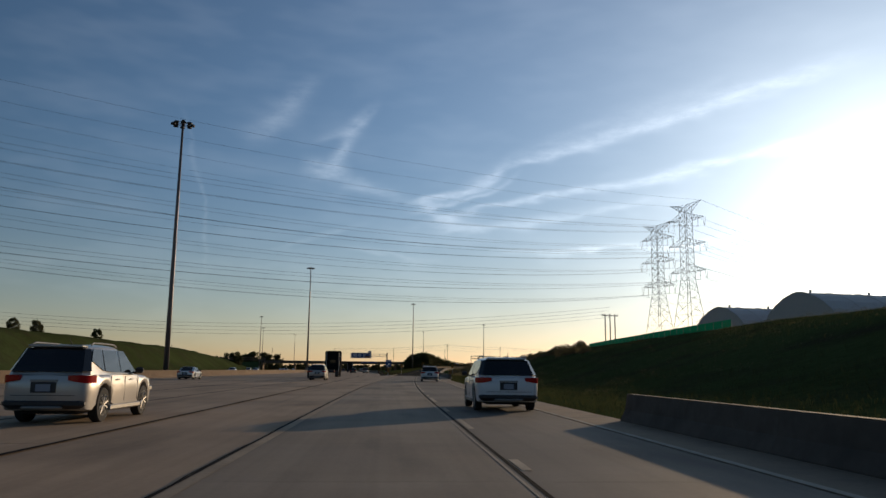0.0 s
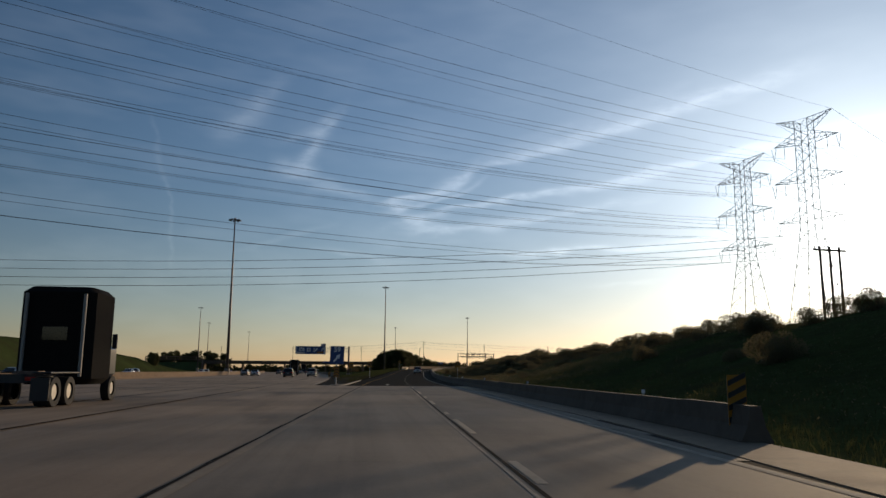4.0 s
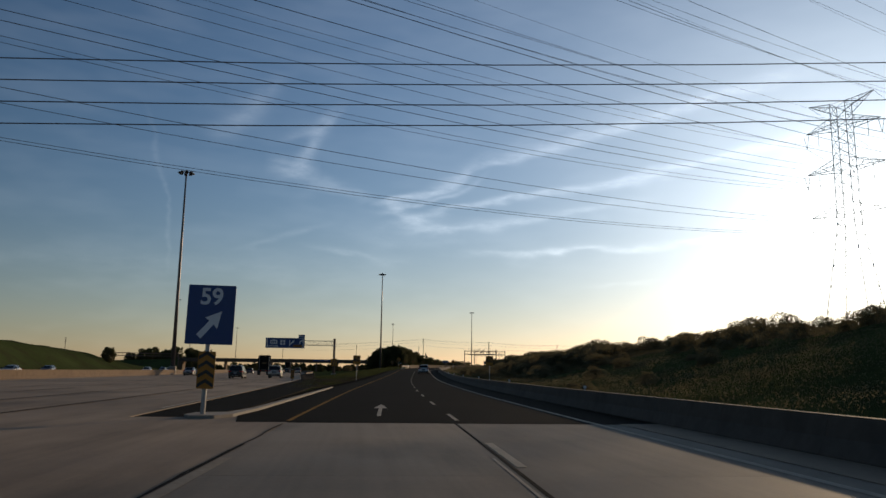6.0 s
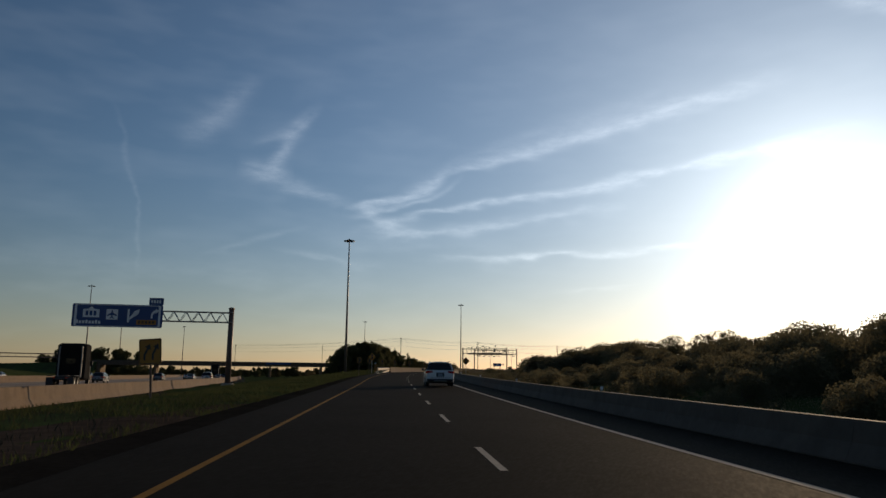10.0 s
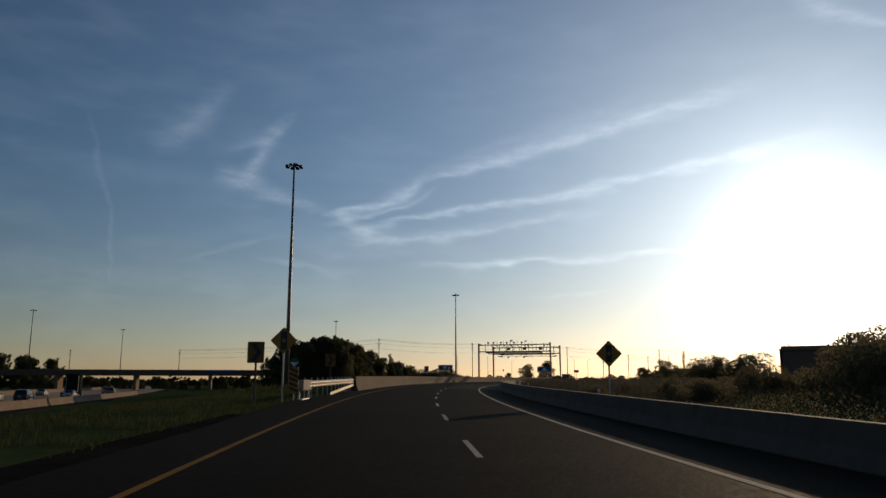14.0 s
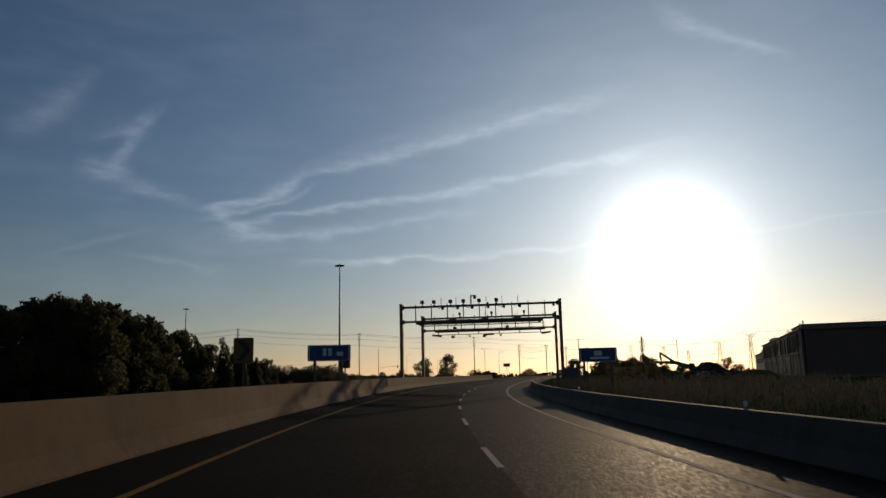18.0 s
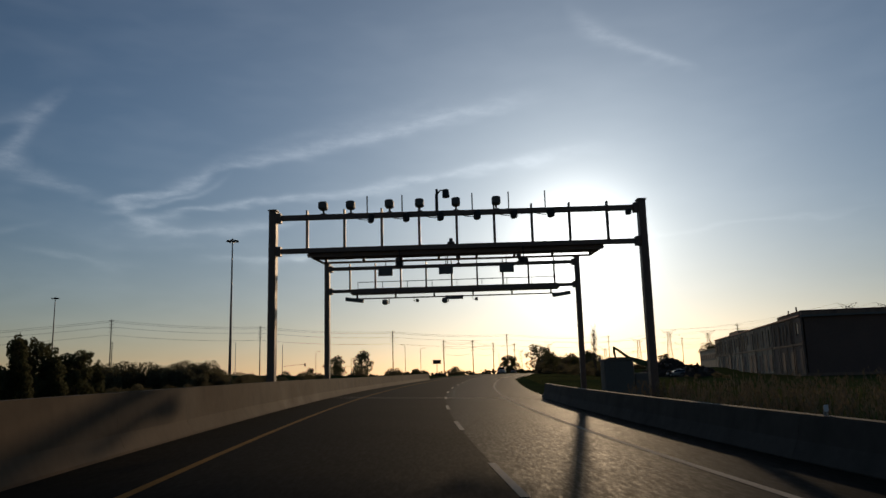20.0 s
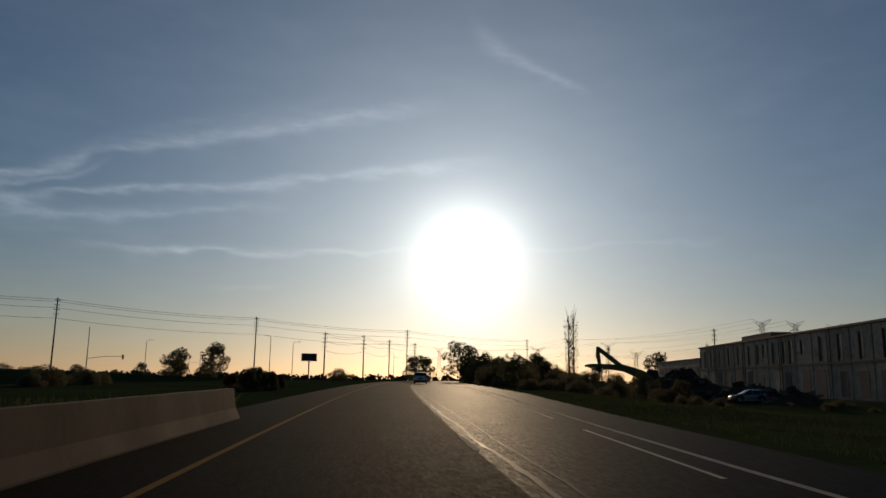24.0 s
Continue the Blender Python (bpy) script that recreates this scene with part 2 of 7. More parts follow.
# binder polished by tyres: glossier flecks, drawn out along the ramp
for nt_, shine in ((ASPHALT.node_tree, ((0.84, 0.70), (0.004, 0.009))), (ASPHALT_WORN.node_tree, ((0.72, 0.52), (0.006, 0.013)))):
    geo_ = nt_.nodes.new("ShaderNodeNewGeometry")
    map_ = nt_.nodes.new("ShaderNodeMapping")
    map_.vector_type = "TEXTURE"
    map_.inputs["Rotation"].default_value = (0, 0, radians(-27))
    map_.inputs["Scale"].default_value = (0.05, 0.26, 1.0)
    nt_.links.new(geo_.outputs["Position"], map_.inputs[0])
    fleck = nt_.nodes.new("ShaderNodeTexNoise")
    fleck.inputs["Scale"].default_value = 1.0
    fleck.inputs["Detail"].default_value = 8.0
    fleck.inputs["Roughness"].default_value = 0.70
    nt_.links.new(map_.outputs[0], fleck.inputs["Vector"])
    for key, (lo, hi) in zip(("Roughness", "Specular IOR Level"), shine):
        mr_ = nt_.nodes.new("ShaderNodeMapRange")
        mr_.inputs["From Min"].default_value = 0.40
        mr_.inputs["From Max"].default_value = 0.72
        mr_.inputs["To Min"].default_value = lo
        mr_.inputs["To Max"].default_value = hi
        nt_.links.new(fleck.outputs["Fac"], mr_.inputs["Value"])
        nt_.links.new(mr_.outputs[0], nt_.nodes["Principled BSDF"].inputs[key])
ROADCONC = material("road_concrete", (0.375, 0.265, 0.168), 0.8, vary=0.14, fine=12, coarse=0.25, bump=0.12, bump_scale=50, per_object=0.03, spec=0.3)
# tyre-darkened wheel paths and oil marks, drawn out along the lanes
nt_ = ROADCONC.node_tree
bs_ = nt_.nodes["Principled BSDF"]
geo_ = nt_.nodes.new("ShaderNodeNewGeometry")
for sc_, lo, thr in (((1.1, 0.012, 1.0), 0.86, (0.42, 0.66)), ((0.5, 0.13, 1.0), 0.60, (0.50, 0.70)), ((5.0, 0.05, 1.0), 0.92, (0.45, 0.65)), ((0.06, 0.12, 1.0), 0.74, (0.46, 0.60))):
    map_ = nt_.nodes.new("ShaderNodeMapping")
    map_.inputs["Scale"].default_value = sc_
    nt_.links.new(geo_.outputs["Position"], map_.inputs[0])
    tn_ = nt_.nodes.new("ShaderNodeTexNoise")
    tn_.inputs["Scale"].default_value = 1.0
    tn_.inputs["Detail"].default_value = 5.0
    nt_.links.new(map_.outputs[0], tn_.inputs["Vector"])
    mr_ = nt_.nodes.new("ShaderNodeMapRange")
    mr_.inputs["From Min"].default_value, mr_.inputs["From Max"].default_value = thr
    mr_.inputs["To Min"].default_value, mr_.inputs["To Max"].default_value = 1.0, lo
    nt_.links.new(tn_.outputs["Fac"], mr_.inputs["Value"])
    ml_ = nt_.nodes.new("ShaderNodeVectorMath")
    ml_.operation = "SCALE"
    nt_.links.new(bs_.inputs["Base Color"].links[0].from_socket, ml_.inputs[0])
    nt_.links.new(mr_.outputs[0], ml_.inputs["Scale"])
    nt_.links.new(ml_.outputs[0], bs_.inputs["Base Color"])


def concrete_tone(name, rgb):
    """The same cast concrete from another pour."""
    m = ROADCONC.copy()
    m.name = name
    for nd_ in m.node_tree.nodes:
        if nd_.type == "VECT_MATH" and tuple(round(q_, 3) for q_ in nd_.inputs[0].default_value) == (0.375, 0.265, 0.168):
            nd_.inputs[0].default_value = rgb
    return m


LANECONC = concrete_tone("road_concrete_grey", (0.285, 0.225, 0.160))
LANEDARK = concrete_tone("road_concrete_weathered", (0.190, 0.158, 0.122))
SEAL = material("joint_sealant", (0.026, 0.024, 0.022), 0.95, vary=0.3, spec=0.02)
GUTTER = material("gutter_concrete", (0.30, 0.255, 0.20), 0.85, vary=0.14, fine=10, coarse=0.5, bump=0.2)
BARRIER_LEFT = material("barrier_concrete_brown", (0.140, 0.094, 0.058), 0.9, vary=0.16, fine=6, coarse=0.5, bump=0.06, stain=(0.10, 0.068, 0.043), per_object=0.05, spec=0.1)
# darker copy of the barrier concrete: shade is put into its colour
BARRIER_SHADED = material("barrier_concrete_shaded", (0.125, 0.098, 0.075), 0.9, vary=0.2, fine=6, coarse=0.4, bump=0.06, stain=(0.08, 0.064, 0.05), per_object=0.05, spec=0.2)
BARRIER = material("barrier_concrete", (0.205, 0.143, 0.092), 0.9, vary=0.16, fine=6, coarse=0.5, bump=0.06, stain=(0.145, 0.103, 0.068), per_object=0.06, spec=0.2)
WHITE = material("road_paint_white", (0.42, 0.36, 0.28), 0.85, vary=0.28, fine=20, coarse=1.2, spec=0.05)
FADED = material("road_paint_faded", (0.43, 0.35, 0.25), 0.8, vary=0.3, fine=14, coarse=0.8, spec=0.2)
JOINTPATCH = material("joint_mortar", (0.33, 0.265, 0.19), 0.85, vary=0.3, fine=10, coarse=0.7, spec=0.1)
YELLOW = material("road_paint_yellow", (0.285, 0.148, 0.040), 0.9, vary=0.25, fine=20, coarse=1.2, spec=0.02)
GRASS = material("grass_ground", (0.058, 0.074, 0.027), 1.0, vary=0.35, fine=1.6, coarse=0.06, bump=0.6, bump_scale=5, stain=(0.050, 0.042, 0.026), spec=0.0)
BLADES = material("grass_blades", (0.055, 0.062, 0.024), 0.9, vary=0.45, fine=2.0, coarse=0.25, spec=0.0)
WEEDS = material("dry_weeds", (0.10, 0.080, 0.050), 0.9, vary=0.35, fine=2.0, coarse=0.2, spec=0.0)
REEDS = material("dry_reeds", (0.30, 0.235, 0.16), 0.9, vary=0.35, fine=2.0, coarse=0.2, spec=0.0)
GRAVEL = material("shoulder_gravel", (0.024, 0.021, 0.017), 0.95, vary=0.4, fine=9, coarse=0.6, bump=0.6, bump_scale=25, spec=0.0)
STEEL = material("dark_weathered_steel", (0.17, 0.115, 0.09), 0.55, metal=0.3, vary=0.2, fine=6, coarse=0.8)
GALV = material("galvanised_steel", (0.42, 0.42, 0.41), 0.42, metal=0.8, vary=0.12, fine=10, coarse=1.0)
MAST = material("mast_steel", (0.16, 0.13, 0.12), 0.45, metal=0.5, vary=0.15, fine=5, coarse=0.5)
LATTICE = material("tower_galvanised", (0.56, 0.56, 0.56), 0.5, metal=0.15, vary=0.1)
WIRE = material("conductor", (0.10, 0.10, 0.11), 0.5, metal=0.5, vary=0.05)
TIMBER = material("pole_timber", (0.13, 0.10, 0.075), 0.9, vary=0.25, fine=12, coarse=1.0)
BLUE = material("sign_blue", (0.020, 0.060, 0.20), 0.45, vary=0.08, fine=3, coarse=0.6)
SIGNWHITE = material("sign_white", (0.75, 0.77, 0.78), 0.4, vary=0.05)
RAILSTEEL = material("rail_steel", (0.34, 0.27, 0.20), 0.5, metal=0.45, vary=0.35, fine=9, coarse=1.1)
SIGNGREEN = material("sign_green", (0.010, 0.10, 0.075), 0.45, vary=0.08, fine=3, coarse=0.6)
SIGNYEL = material("sign_yellow", (0.40, 0.165, 0.005), 0.45, vary=0.08, fine=4, coarse=0.8)
# dimmer sign yellow for the backlit curve boards, their shade painted in
SIGNSHADE = material("sign_yellow_shaded", (0.19, 0.085, 0.008), 0.6, vary=0.12, fine=4, coarse=0.8)
SIGNBLACK = material("sign_black", (0.02, 0.02, 0.02), 0.5, vary=0.05)
SIGNBACK = material("sign_back", (0.30, 0.30, 0.31), 0.5, metal=0.5, vary=0.1)
LEAF = material("leaf", (0.085, 0.088, 0.034), 0.8, vary=0.35, fine=1.4, coarse=0.12, per_object=0.18, spec=0.0)
# second leaf for bushes and bank brush, set up to imitate glare haze
SCRUB_GLARE = material("scrub_leaf_glare", (0.062, 0.066, 0.032), 0.8, vary=0.25, fine=1.4, coarse=0.12, per_object=0.15, spec=0.0)
BARK = material("bark", (0.09, 0.07, 0.05), 0.95, vary=0.3, fine=14, coarse=2.0)
WALLPANEL = material("precast_panel", (0.50, 0.40, 0.29), 0.85, vary=0.2, fine=4, coarse=0.3, per_object=0.3, stain=(0.20, 0.15, 0.11))
WALLDARK = material("dark_cladding", (0.16, 0.10, 0.08), 0.8, vary=0.15, fine=4, coarse=0.3)
WALLBROWN = material("brown_cladding", (0.20, 0.135, 0.10), 0.85, vary=0.2, fine=4, coarse=0.3, per_object=0.2, stain=(0.12, 0.085, 0.065))
WALLRED = material("red_flashing", (0.20, 0.06, 0.045), 0.7, vary=0.15)
WALLGLASS = material("dusty_window", (0.035, 0.033, 0.033), 0.35, vary=0.15, own=True)
ROOF = material("roof_membrane", (0.17, 0.16, 0.15), 0.85, vary=0.15)
FABRIC = material("dome_fabric", (0.50, 0.46, 0.42), 0.6, vary=0.08, fine=2, coarse=0.15)
MESHGREEN = material("green_fence_mesh", (0.03, 0.24, 0.17), 0.7, vary=0.12, fine=5, coarse=0.6)
BLACKPLASTIC = material("black_plastic", (0.02, 0.02, 0.022), 0.55, vary=0.1)
BOXGREY = material("equipment_grey", (0.13, 0.12, 0.105), 0.6, metal=0.0, vary=0.1, own=True)



def lets_light_through(m, rgb, share):
    """Thin leaves: part of the light passes."""
    nt = m.node_tree
    tr = nt.nodes.new("ShaderNodeBsdfTranslucent")
    tr.inputs["Color"].default_value = (*rgb, 1)
    mx = nt.nodes.new("ShaderNodeMixShader")
    mx.inputs[0].default_value = share
    out = nt.nodes["Material Output"]
    nt.links.new(nt.nodes["Principled BSDF"].outputs[0], mx.inputs[1])
    nt.links.new(tr.outputs[0], mx.inputs[2])
    nt.links.new(mx.outputs[0], out.inputs["Surface"])


lets_light_through(LEAF, (0.13, 0.125, 0.07), 0.45)
# lets more through than the plain leaf: glare over the bank put into colour
lets_light_through(SCRUB_GLARE, (0.19, 0.165, 0.10), 0.5)
lets_light_through(BLADES, (0.075, 0.085, 0.036), 0.4)
lets_light_through(MESHGREEN, (0.03, 0.42, 0.28), 0.6)
lets_light_through(REEDS, (0.12, 0.095, 0.055), 0.3)

# ---- mesh tools ----


class Shape:
    """Collects vertices and faces for one mesh."""

    def __init__(self):
        self.v, self.f = [], []

    def add(self, verts, faces):
        n = len(self.v)
        self.v += [tuple(p) for p in verts]
        self.f += [tuple(n + i for i in q) for q in faces]
        return self

    def box(self, centre, size, turn=0.0, tilt=None):
        sx, sy, sz = (q / 2 for q in size)
        m = Matrix.Rotation(turn, 3, "Z")
        if tilt is not None:
            m = tilt
        pts = [Vector(centre) + m @ Vector((x * sx, y * sy, z * sz)) for x in (-1, 1) for y in (-1, 1) for z in (-1, 1)]
        return self.add(pts, [(0, 1, 3, 2), (4, 6, 7, 5), (0, 4, 5, 1), (2, 3, 7, 6), (0, 2, 6, 4), (1, 5, 7, 3)])

    def chamfered(self, centre, size, c, turn=0.0):
        """A box with its upright and top edges cut back by c."""
        sx, sy, sz = (q / 2 for q in size)
        m = Matrix.Rotation(turn, 3, "Z")
        rings = []
        for z, k in ((-sz, c), (-sz + c, 0), (sz - c, 0), (sz, c)):
            ring = []
            for x, y in ((1, 1), (-1, 1), (-1, -1), (1, -1)):
                a, b_ = (sx - k), (sy - k)
                if x * y > 0:
                    ring += [(x * a, y * (b_ - c), z), (x * (a - c), y * b_, z)]
                else:
                    ring += [(x * (a - c), y * b_, z), (x * a, y * (b_ - c), z)]
            rings.append([Vector(centre) + m @ Vector(p) for p in ring])
        return self.loft(rings, True, True)

    def loft(self, rings, cap0=False, cap1=False, closed=True):
        n0, k = len(self.v), len(rings[0])
        for r in rings:
            self.v += [tuple(p) for p in r]
        for i in range(len(rings) - 1):
            for j in range(k if closed else k - 1):
                a, b_ = n0 + i * k + j, n0 + i * k + (j + 1) % k
                self.f.append((a, b_, b_ + k, a + k))
        if cap0:
            self.f.append(tuple(n0 + j for j in reversed(range(k))))
        if cap1:
            self.f.append(tuple(n0 + (len(rings) - 1) * k + j for j in range(k)))
        return self

    def tube(self, p0, p1, r0, r1=None, n=8, caps=True):
        p0, p1 = Vector(p0), Vector(p1)
        r1 = r0 if r1 is None else r1
        d = (p1 - p0).normalized()
        u = d.orthogonal().normalized()
        w = d.cross(u)
        rings = [[p + (u * math.cos(2 * math.pi * j / n) + w * math.sin(2 * math.pi * j / n)) * r for j in range(n)] for p, r in ((p0, r0), (p1, r1))]
        return self.loft(rings, caps, caps)

    def path(self, pts, r, n=5):
        pts = [Vector(p) for p in pts]
        rings = []
        for i, p in enumerate(pts):
            d = (pts[min(i + 1, len(pts) - 1)] - pts[max(i - 1, 0)]).normalized()
            u = d.cross(Vector((0, 0, 1)))
            u = u.normalized() if u.length > 1e-4 else Vector((1, 0, 0))
            w = u.cross(d)
            rings.append([p + (u * math.cos(2 * math.pi * j / n) + w * math.sin(2 * math.pi * j / n)) * r for j in range(n)])
        return self.loft(rings, True, True)

    def mesh(self, name, mat, smooth=False):
        me = bpy.data.meshes.new(name)
        me.from_pydata(self.v, [], self.f)
        me.materials.append(mat)
        if smooth:
            me.polygons.foreach_set("use_smooth", [True] * len(me.polygons))
        me.update()
        return me


def part(name, shape, mat, parent=None, label="", smooth=False):
    ob = new(name, shape.mesh(name, mat, smooth))
    if parent is not None:
        ob.parent = parent
    if label:
        ob["label"] = label
    return ob


def thing(name, m, label, category, group="", kind=""):
    ob = new(name)
    ob.empty_display_size = 0.3
    ob.matrix_world = m
    return tagged(ob, label, category, group, kind)


def lay(name, shape, mat, label, category, kind="structure", smooth=False):
    return tagged(part(name, shape, mat, smooth=smooth), label, category, "", kind)


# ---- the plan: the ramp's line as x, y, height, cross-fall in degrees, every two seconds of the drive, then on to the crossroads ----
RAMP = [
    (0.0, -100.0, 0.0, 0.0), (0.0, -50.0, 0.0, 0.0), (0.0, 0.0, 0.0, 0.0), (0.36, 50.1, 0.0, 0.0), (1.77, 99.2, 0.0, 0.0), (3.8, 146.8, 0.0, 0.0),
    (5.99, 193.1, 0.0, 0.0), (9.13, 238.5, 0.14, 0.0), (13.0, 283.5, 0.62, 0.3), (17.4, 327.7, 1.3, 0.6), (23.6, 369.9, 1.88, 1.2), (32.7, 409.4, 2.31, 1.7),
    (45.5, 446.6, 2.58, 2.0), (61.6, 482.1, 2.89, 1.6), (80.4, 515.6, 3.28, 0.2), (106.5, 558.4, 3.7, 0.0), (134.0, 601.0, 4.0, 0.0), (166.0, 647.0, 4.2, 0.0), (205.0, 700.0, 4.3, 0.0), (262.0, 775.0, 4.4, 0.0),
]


def catmull(rows, per):
    pts = np.array(rows, float)
    ext = np.vstack([2 * pts[0] - pts[1], pts, 2 * pts[-1] - pts[-2]])
    out = []
    for i in range(len(pts) - 1):
        p0, p1, p2, p3 = ext[i:i + 4]
        for k in np.arange(per) / per:
            out.append(0.5 * (2 * p1 + (p2 - p0) * k + (2 * p0 - 5 * p1 + 4 * p2 - p3) * k * k + (3 * p1 - p0 - 3 * p2 + p3) * k ** 3))
    out.append(pts[-1])
    return np.array(out)


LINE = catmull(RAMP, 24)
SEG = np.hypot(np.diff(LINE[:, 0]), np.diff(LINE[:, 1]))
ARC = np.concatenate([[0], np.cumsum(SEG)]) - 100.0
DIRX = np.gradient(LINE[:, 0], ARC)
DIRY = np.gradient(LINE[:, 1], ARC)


def at(s, o, up=0.0):
    """A place on the ramp: s metres along it, o metres to its right, up metres over the surface."""
    x, y, z, b = (float(np.interp(s, ARC, LINE[:, k])) for k in range(4))
    dx, dy = float(np.interp(s, ARC, DIRX)), float(np.interp(s, ARC, DIRY))
    n = math.hypot(dx, dy)
    dx, dy = dx / n, dy / n
    return Vector((x + dy * o, y - dx * o, z - math.tan(radians(b)) * max(-9, min(o, 9)) + up))


def heading(s):
    return -math.atan2(float(np.interp(s, ARC, DIRX)), float(np.interp(s, ARC, DIRY)))


def ramp_coords(x, y):
    """For arrays of places: s, o, the ramp's height there."""
    px, py = LINE[::6, 0], LINE[::6, 1]
    best = np.full(x.shape, 1e18)
    idx = np.zeros(x.shape, int)
    for i in range(len(px)):
        d = (x - px[i]) ** 2 + (y - py[i]) ** 2
        m = d < best
        best[m], idx[m] = d[m], i
    k = idx * 6
    dx, dy = DIRX[k], DIRY[k]
    ox, oy = x - LINE[k, 0], y - LINE[k, 1]
    return ARC[k] + ox * dx + oy * dy, ox * dy - oy * dx, LINE[k, 2], LINE[k, 3]


def bend(y):
    """How far the motorway has swung to its left."""
    return -1.5e-4 * max(0.0, y - 150.0) ** 2 if y < 900 else -84.375 - 0.225 * (y - 900)


def step(a, b_, v):
    k = np.clip((v - a) / (b_ - a), 0, 1)
    return k * k * (3 - 2 * k)


def ground_height(x, y):
    s, o, zr, b = ramp_coords(x, y)
    x, y = np.asarray(x, float), np.asarray(y, float)
    edge = zr - np.tan(np.radians(b)) * np.clip(o, -9, 9) - 0.14
    # right of the ramp: the bank, then the level yard
    bank = np.interp(s, [-200, 60, 180, 205, 240, 270, 300, 340, 392], [6.9, 6.9, 6.4, 5.3, 5.0, 4.1, 3.4, 2.4, 0.3])
    rise = step(9.5, 41, o) * bank
    right = edge + rise - 1.7 * step(12, 34, o) * step(480, 525, s) * (1 - step(640, 700, s))
    # left: down to the motorway
    mw = np.where(y < 900, -1.5e-4 * np.maximum(0, y - 150) ** 2, -84.375 - 0.225 * (y - 900))
    xm = x - mw
    room = np.maximum(xm + 3.0, 0.0)
    away = np.maximum(-o - 6.5, 0.0)
    k = np.clip(room / (room + away + 1e-6), 0, 1)
    left = -0.16 + (edge + 0.16) * k * k * (3 - 2 * k)
    left = np.where(xm < -3.0, -0.16, left)
    berm = np.interp(y, [-400, 180, 317, 379, 430, 490, 560, 640], [9.6, 9.6, 9.2, 8.2, 6.5, 3.5, 1.5, 0.0]) * step(-64, -82, xm) * (1 - step(-110, -190, xm))
    left = left + berm
    z = np.where(o > 0, right, left)
    far = step(900, 1600, np.hypot(x, y - 300))
    return z * (1 - far) + 1.0 * far


# ---- ground ----
gx = np.concatenate([[-4800, -3000, -1800, -1100, -700, -480, -340, -260, -210], np.arange(-180, -80, 8), np.arange(-80, 100, 2.5), np.arange(100, 200, 5), [205, 220, 240, 270, 310, 360, 430, 520, 650, 820, 1100, 1800, 3000, 4800]])
gy = np.concatenate([[-4800, -3000, -1500, -800, -400, -220, -140], np.arange(-100, 640, 4), np.arange(640, 800, 10), [820, 860, 920, 1000, 1150, 1400, 1800, 2600, 3600, 4800]])
GX, GY = np.meshgrid(gx, gy)
GZ = ground_height(GX.ravel(), GY.ravel()).reshape(GX.shape)
rough_ = np.array([noise.noise((float(a) * 0.11, float(b_) * 0.11, 0.3)) for a, b_ in zip(GX.ravel(), GY.ravel())]).reshape(GX.shape)
gs, go, _, _ = ramp_coords(GX.ravel(), GY.ravel())
GZ = GZ + rough_ * 0.35 * (step(9, 16, np.abs(go.reshape(GX.shape))) * ((GX - np.vectorize(bend)(GY) > -2) | (GX < -66)))
gshape = Shape()
ny, nx = GX.shape
gshape.v = [tuple(map(float, p)) for p in zip(GX.ravel(), GY.ravel(), GZ.ravel())]
gshape.f = [(j * nx + i, j * nx + i + 1, (j + 1) * nx + i + 1, (j + 1) * nx + i) for j in range(ny - 1) for i in range(nx - 1)]
lay("ground", gshape, GRASS, "grassy ground with banks and dry patches beside the roads", "ground", smooth=True)


def ground_at(x, y):
    return float(ground_height(np.array([x]), np.array([y]))[0])


# ---- roads ----


def ribbon(shape, s0, s1, o0, o1, up, pace=4.0, thick=0.0):
    """A strip along the ramp; o0 and o1 may be numbers or functions of s."""
    f0 = o0 if callable(o0) else (lambda s: o0)
    f1 = o1 if callable(o1) else (lambda s: o1)
    n = max(1, int(round((s1 - s0) / pace)))
    rows = []
    for i in range(n + 1):
        s = s0 + (s1 - s0) * i / n
        a, b_ = at(s, f0(s), up), at(s, f1(s), up)
        if thick:
            rows.append([a, b_, b_ - Vector((0, 0, thick)), a - Vector((0, 0, thick))])
        else:
            rows.append([a, b_])
    shape.loft(rows, bool(thick), bool(thick), closed=bool(thick))
    if not thick:
        shape.f = [tuple(reversed(q)) for q in shape.f]
    return shape


def right_edge(s):
    return float(np.interp(s, [-100, 100, 118, 290, 345, 400, 470, 505, 538, 553, 582, 610, 700, 900], [6.4, 6.4, 7.3, 7.4, 6.9, 6.6, 6.7, 6.9, 7.1, 7.9, 10.0, 10.8, 11.0, 11.0]))


def left_edge(s):
    return float(np.interp(s, [160, 168, 185, 215, 240, 345, 360, 900], [-2.4, -4.2, -4.3, -4.2, -4.0, -4.4, -5.1, -5.1]))


SEAM = 165.6
def lane_split(s):
    return float(np.interp(s, [160, 300, 345, 400, 480, 560], [1.85, 1.43, 1.30, 1.30, 1.50, 1.75]))


def line_out(s):
    return float(np.interp(s, [118, 130, 300, 345, 470, 510, 537, 546, 577, 610, 880], [5.28, 5.43, 5.03, 4.43, 4.48, 4.78, 5.28, 5.73, 7.43, 8.18, 8.58]))


lay("road_ramp", ribbon(Shape(), SEAM, 880, left_edge, lane_split, 0.0, 3.0, 0.25), ASPHALT, "dark asphalt inner lane of the exit ramp", "road")
lay("road_ramp_outer_lane", ribbon(Shape(), SEAM, 396, lane_split, line_out, 0.0, 3.0, 0.25), ASPHALT, "dark asphalt outer lane of the exit ramp", "road")
lay("road_ramp_worn_lane", ribbon(Shape(), 396, 880, lane_split, line_out, 0.0, 3.0, 0.25), ASPHALT_WORN, "polished worn asphalt outer lane of the exit ramp", "road")
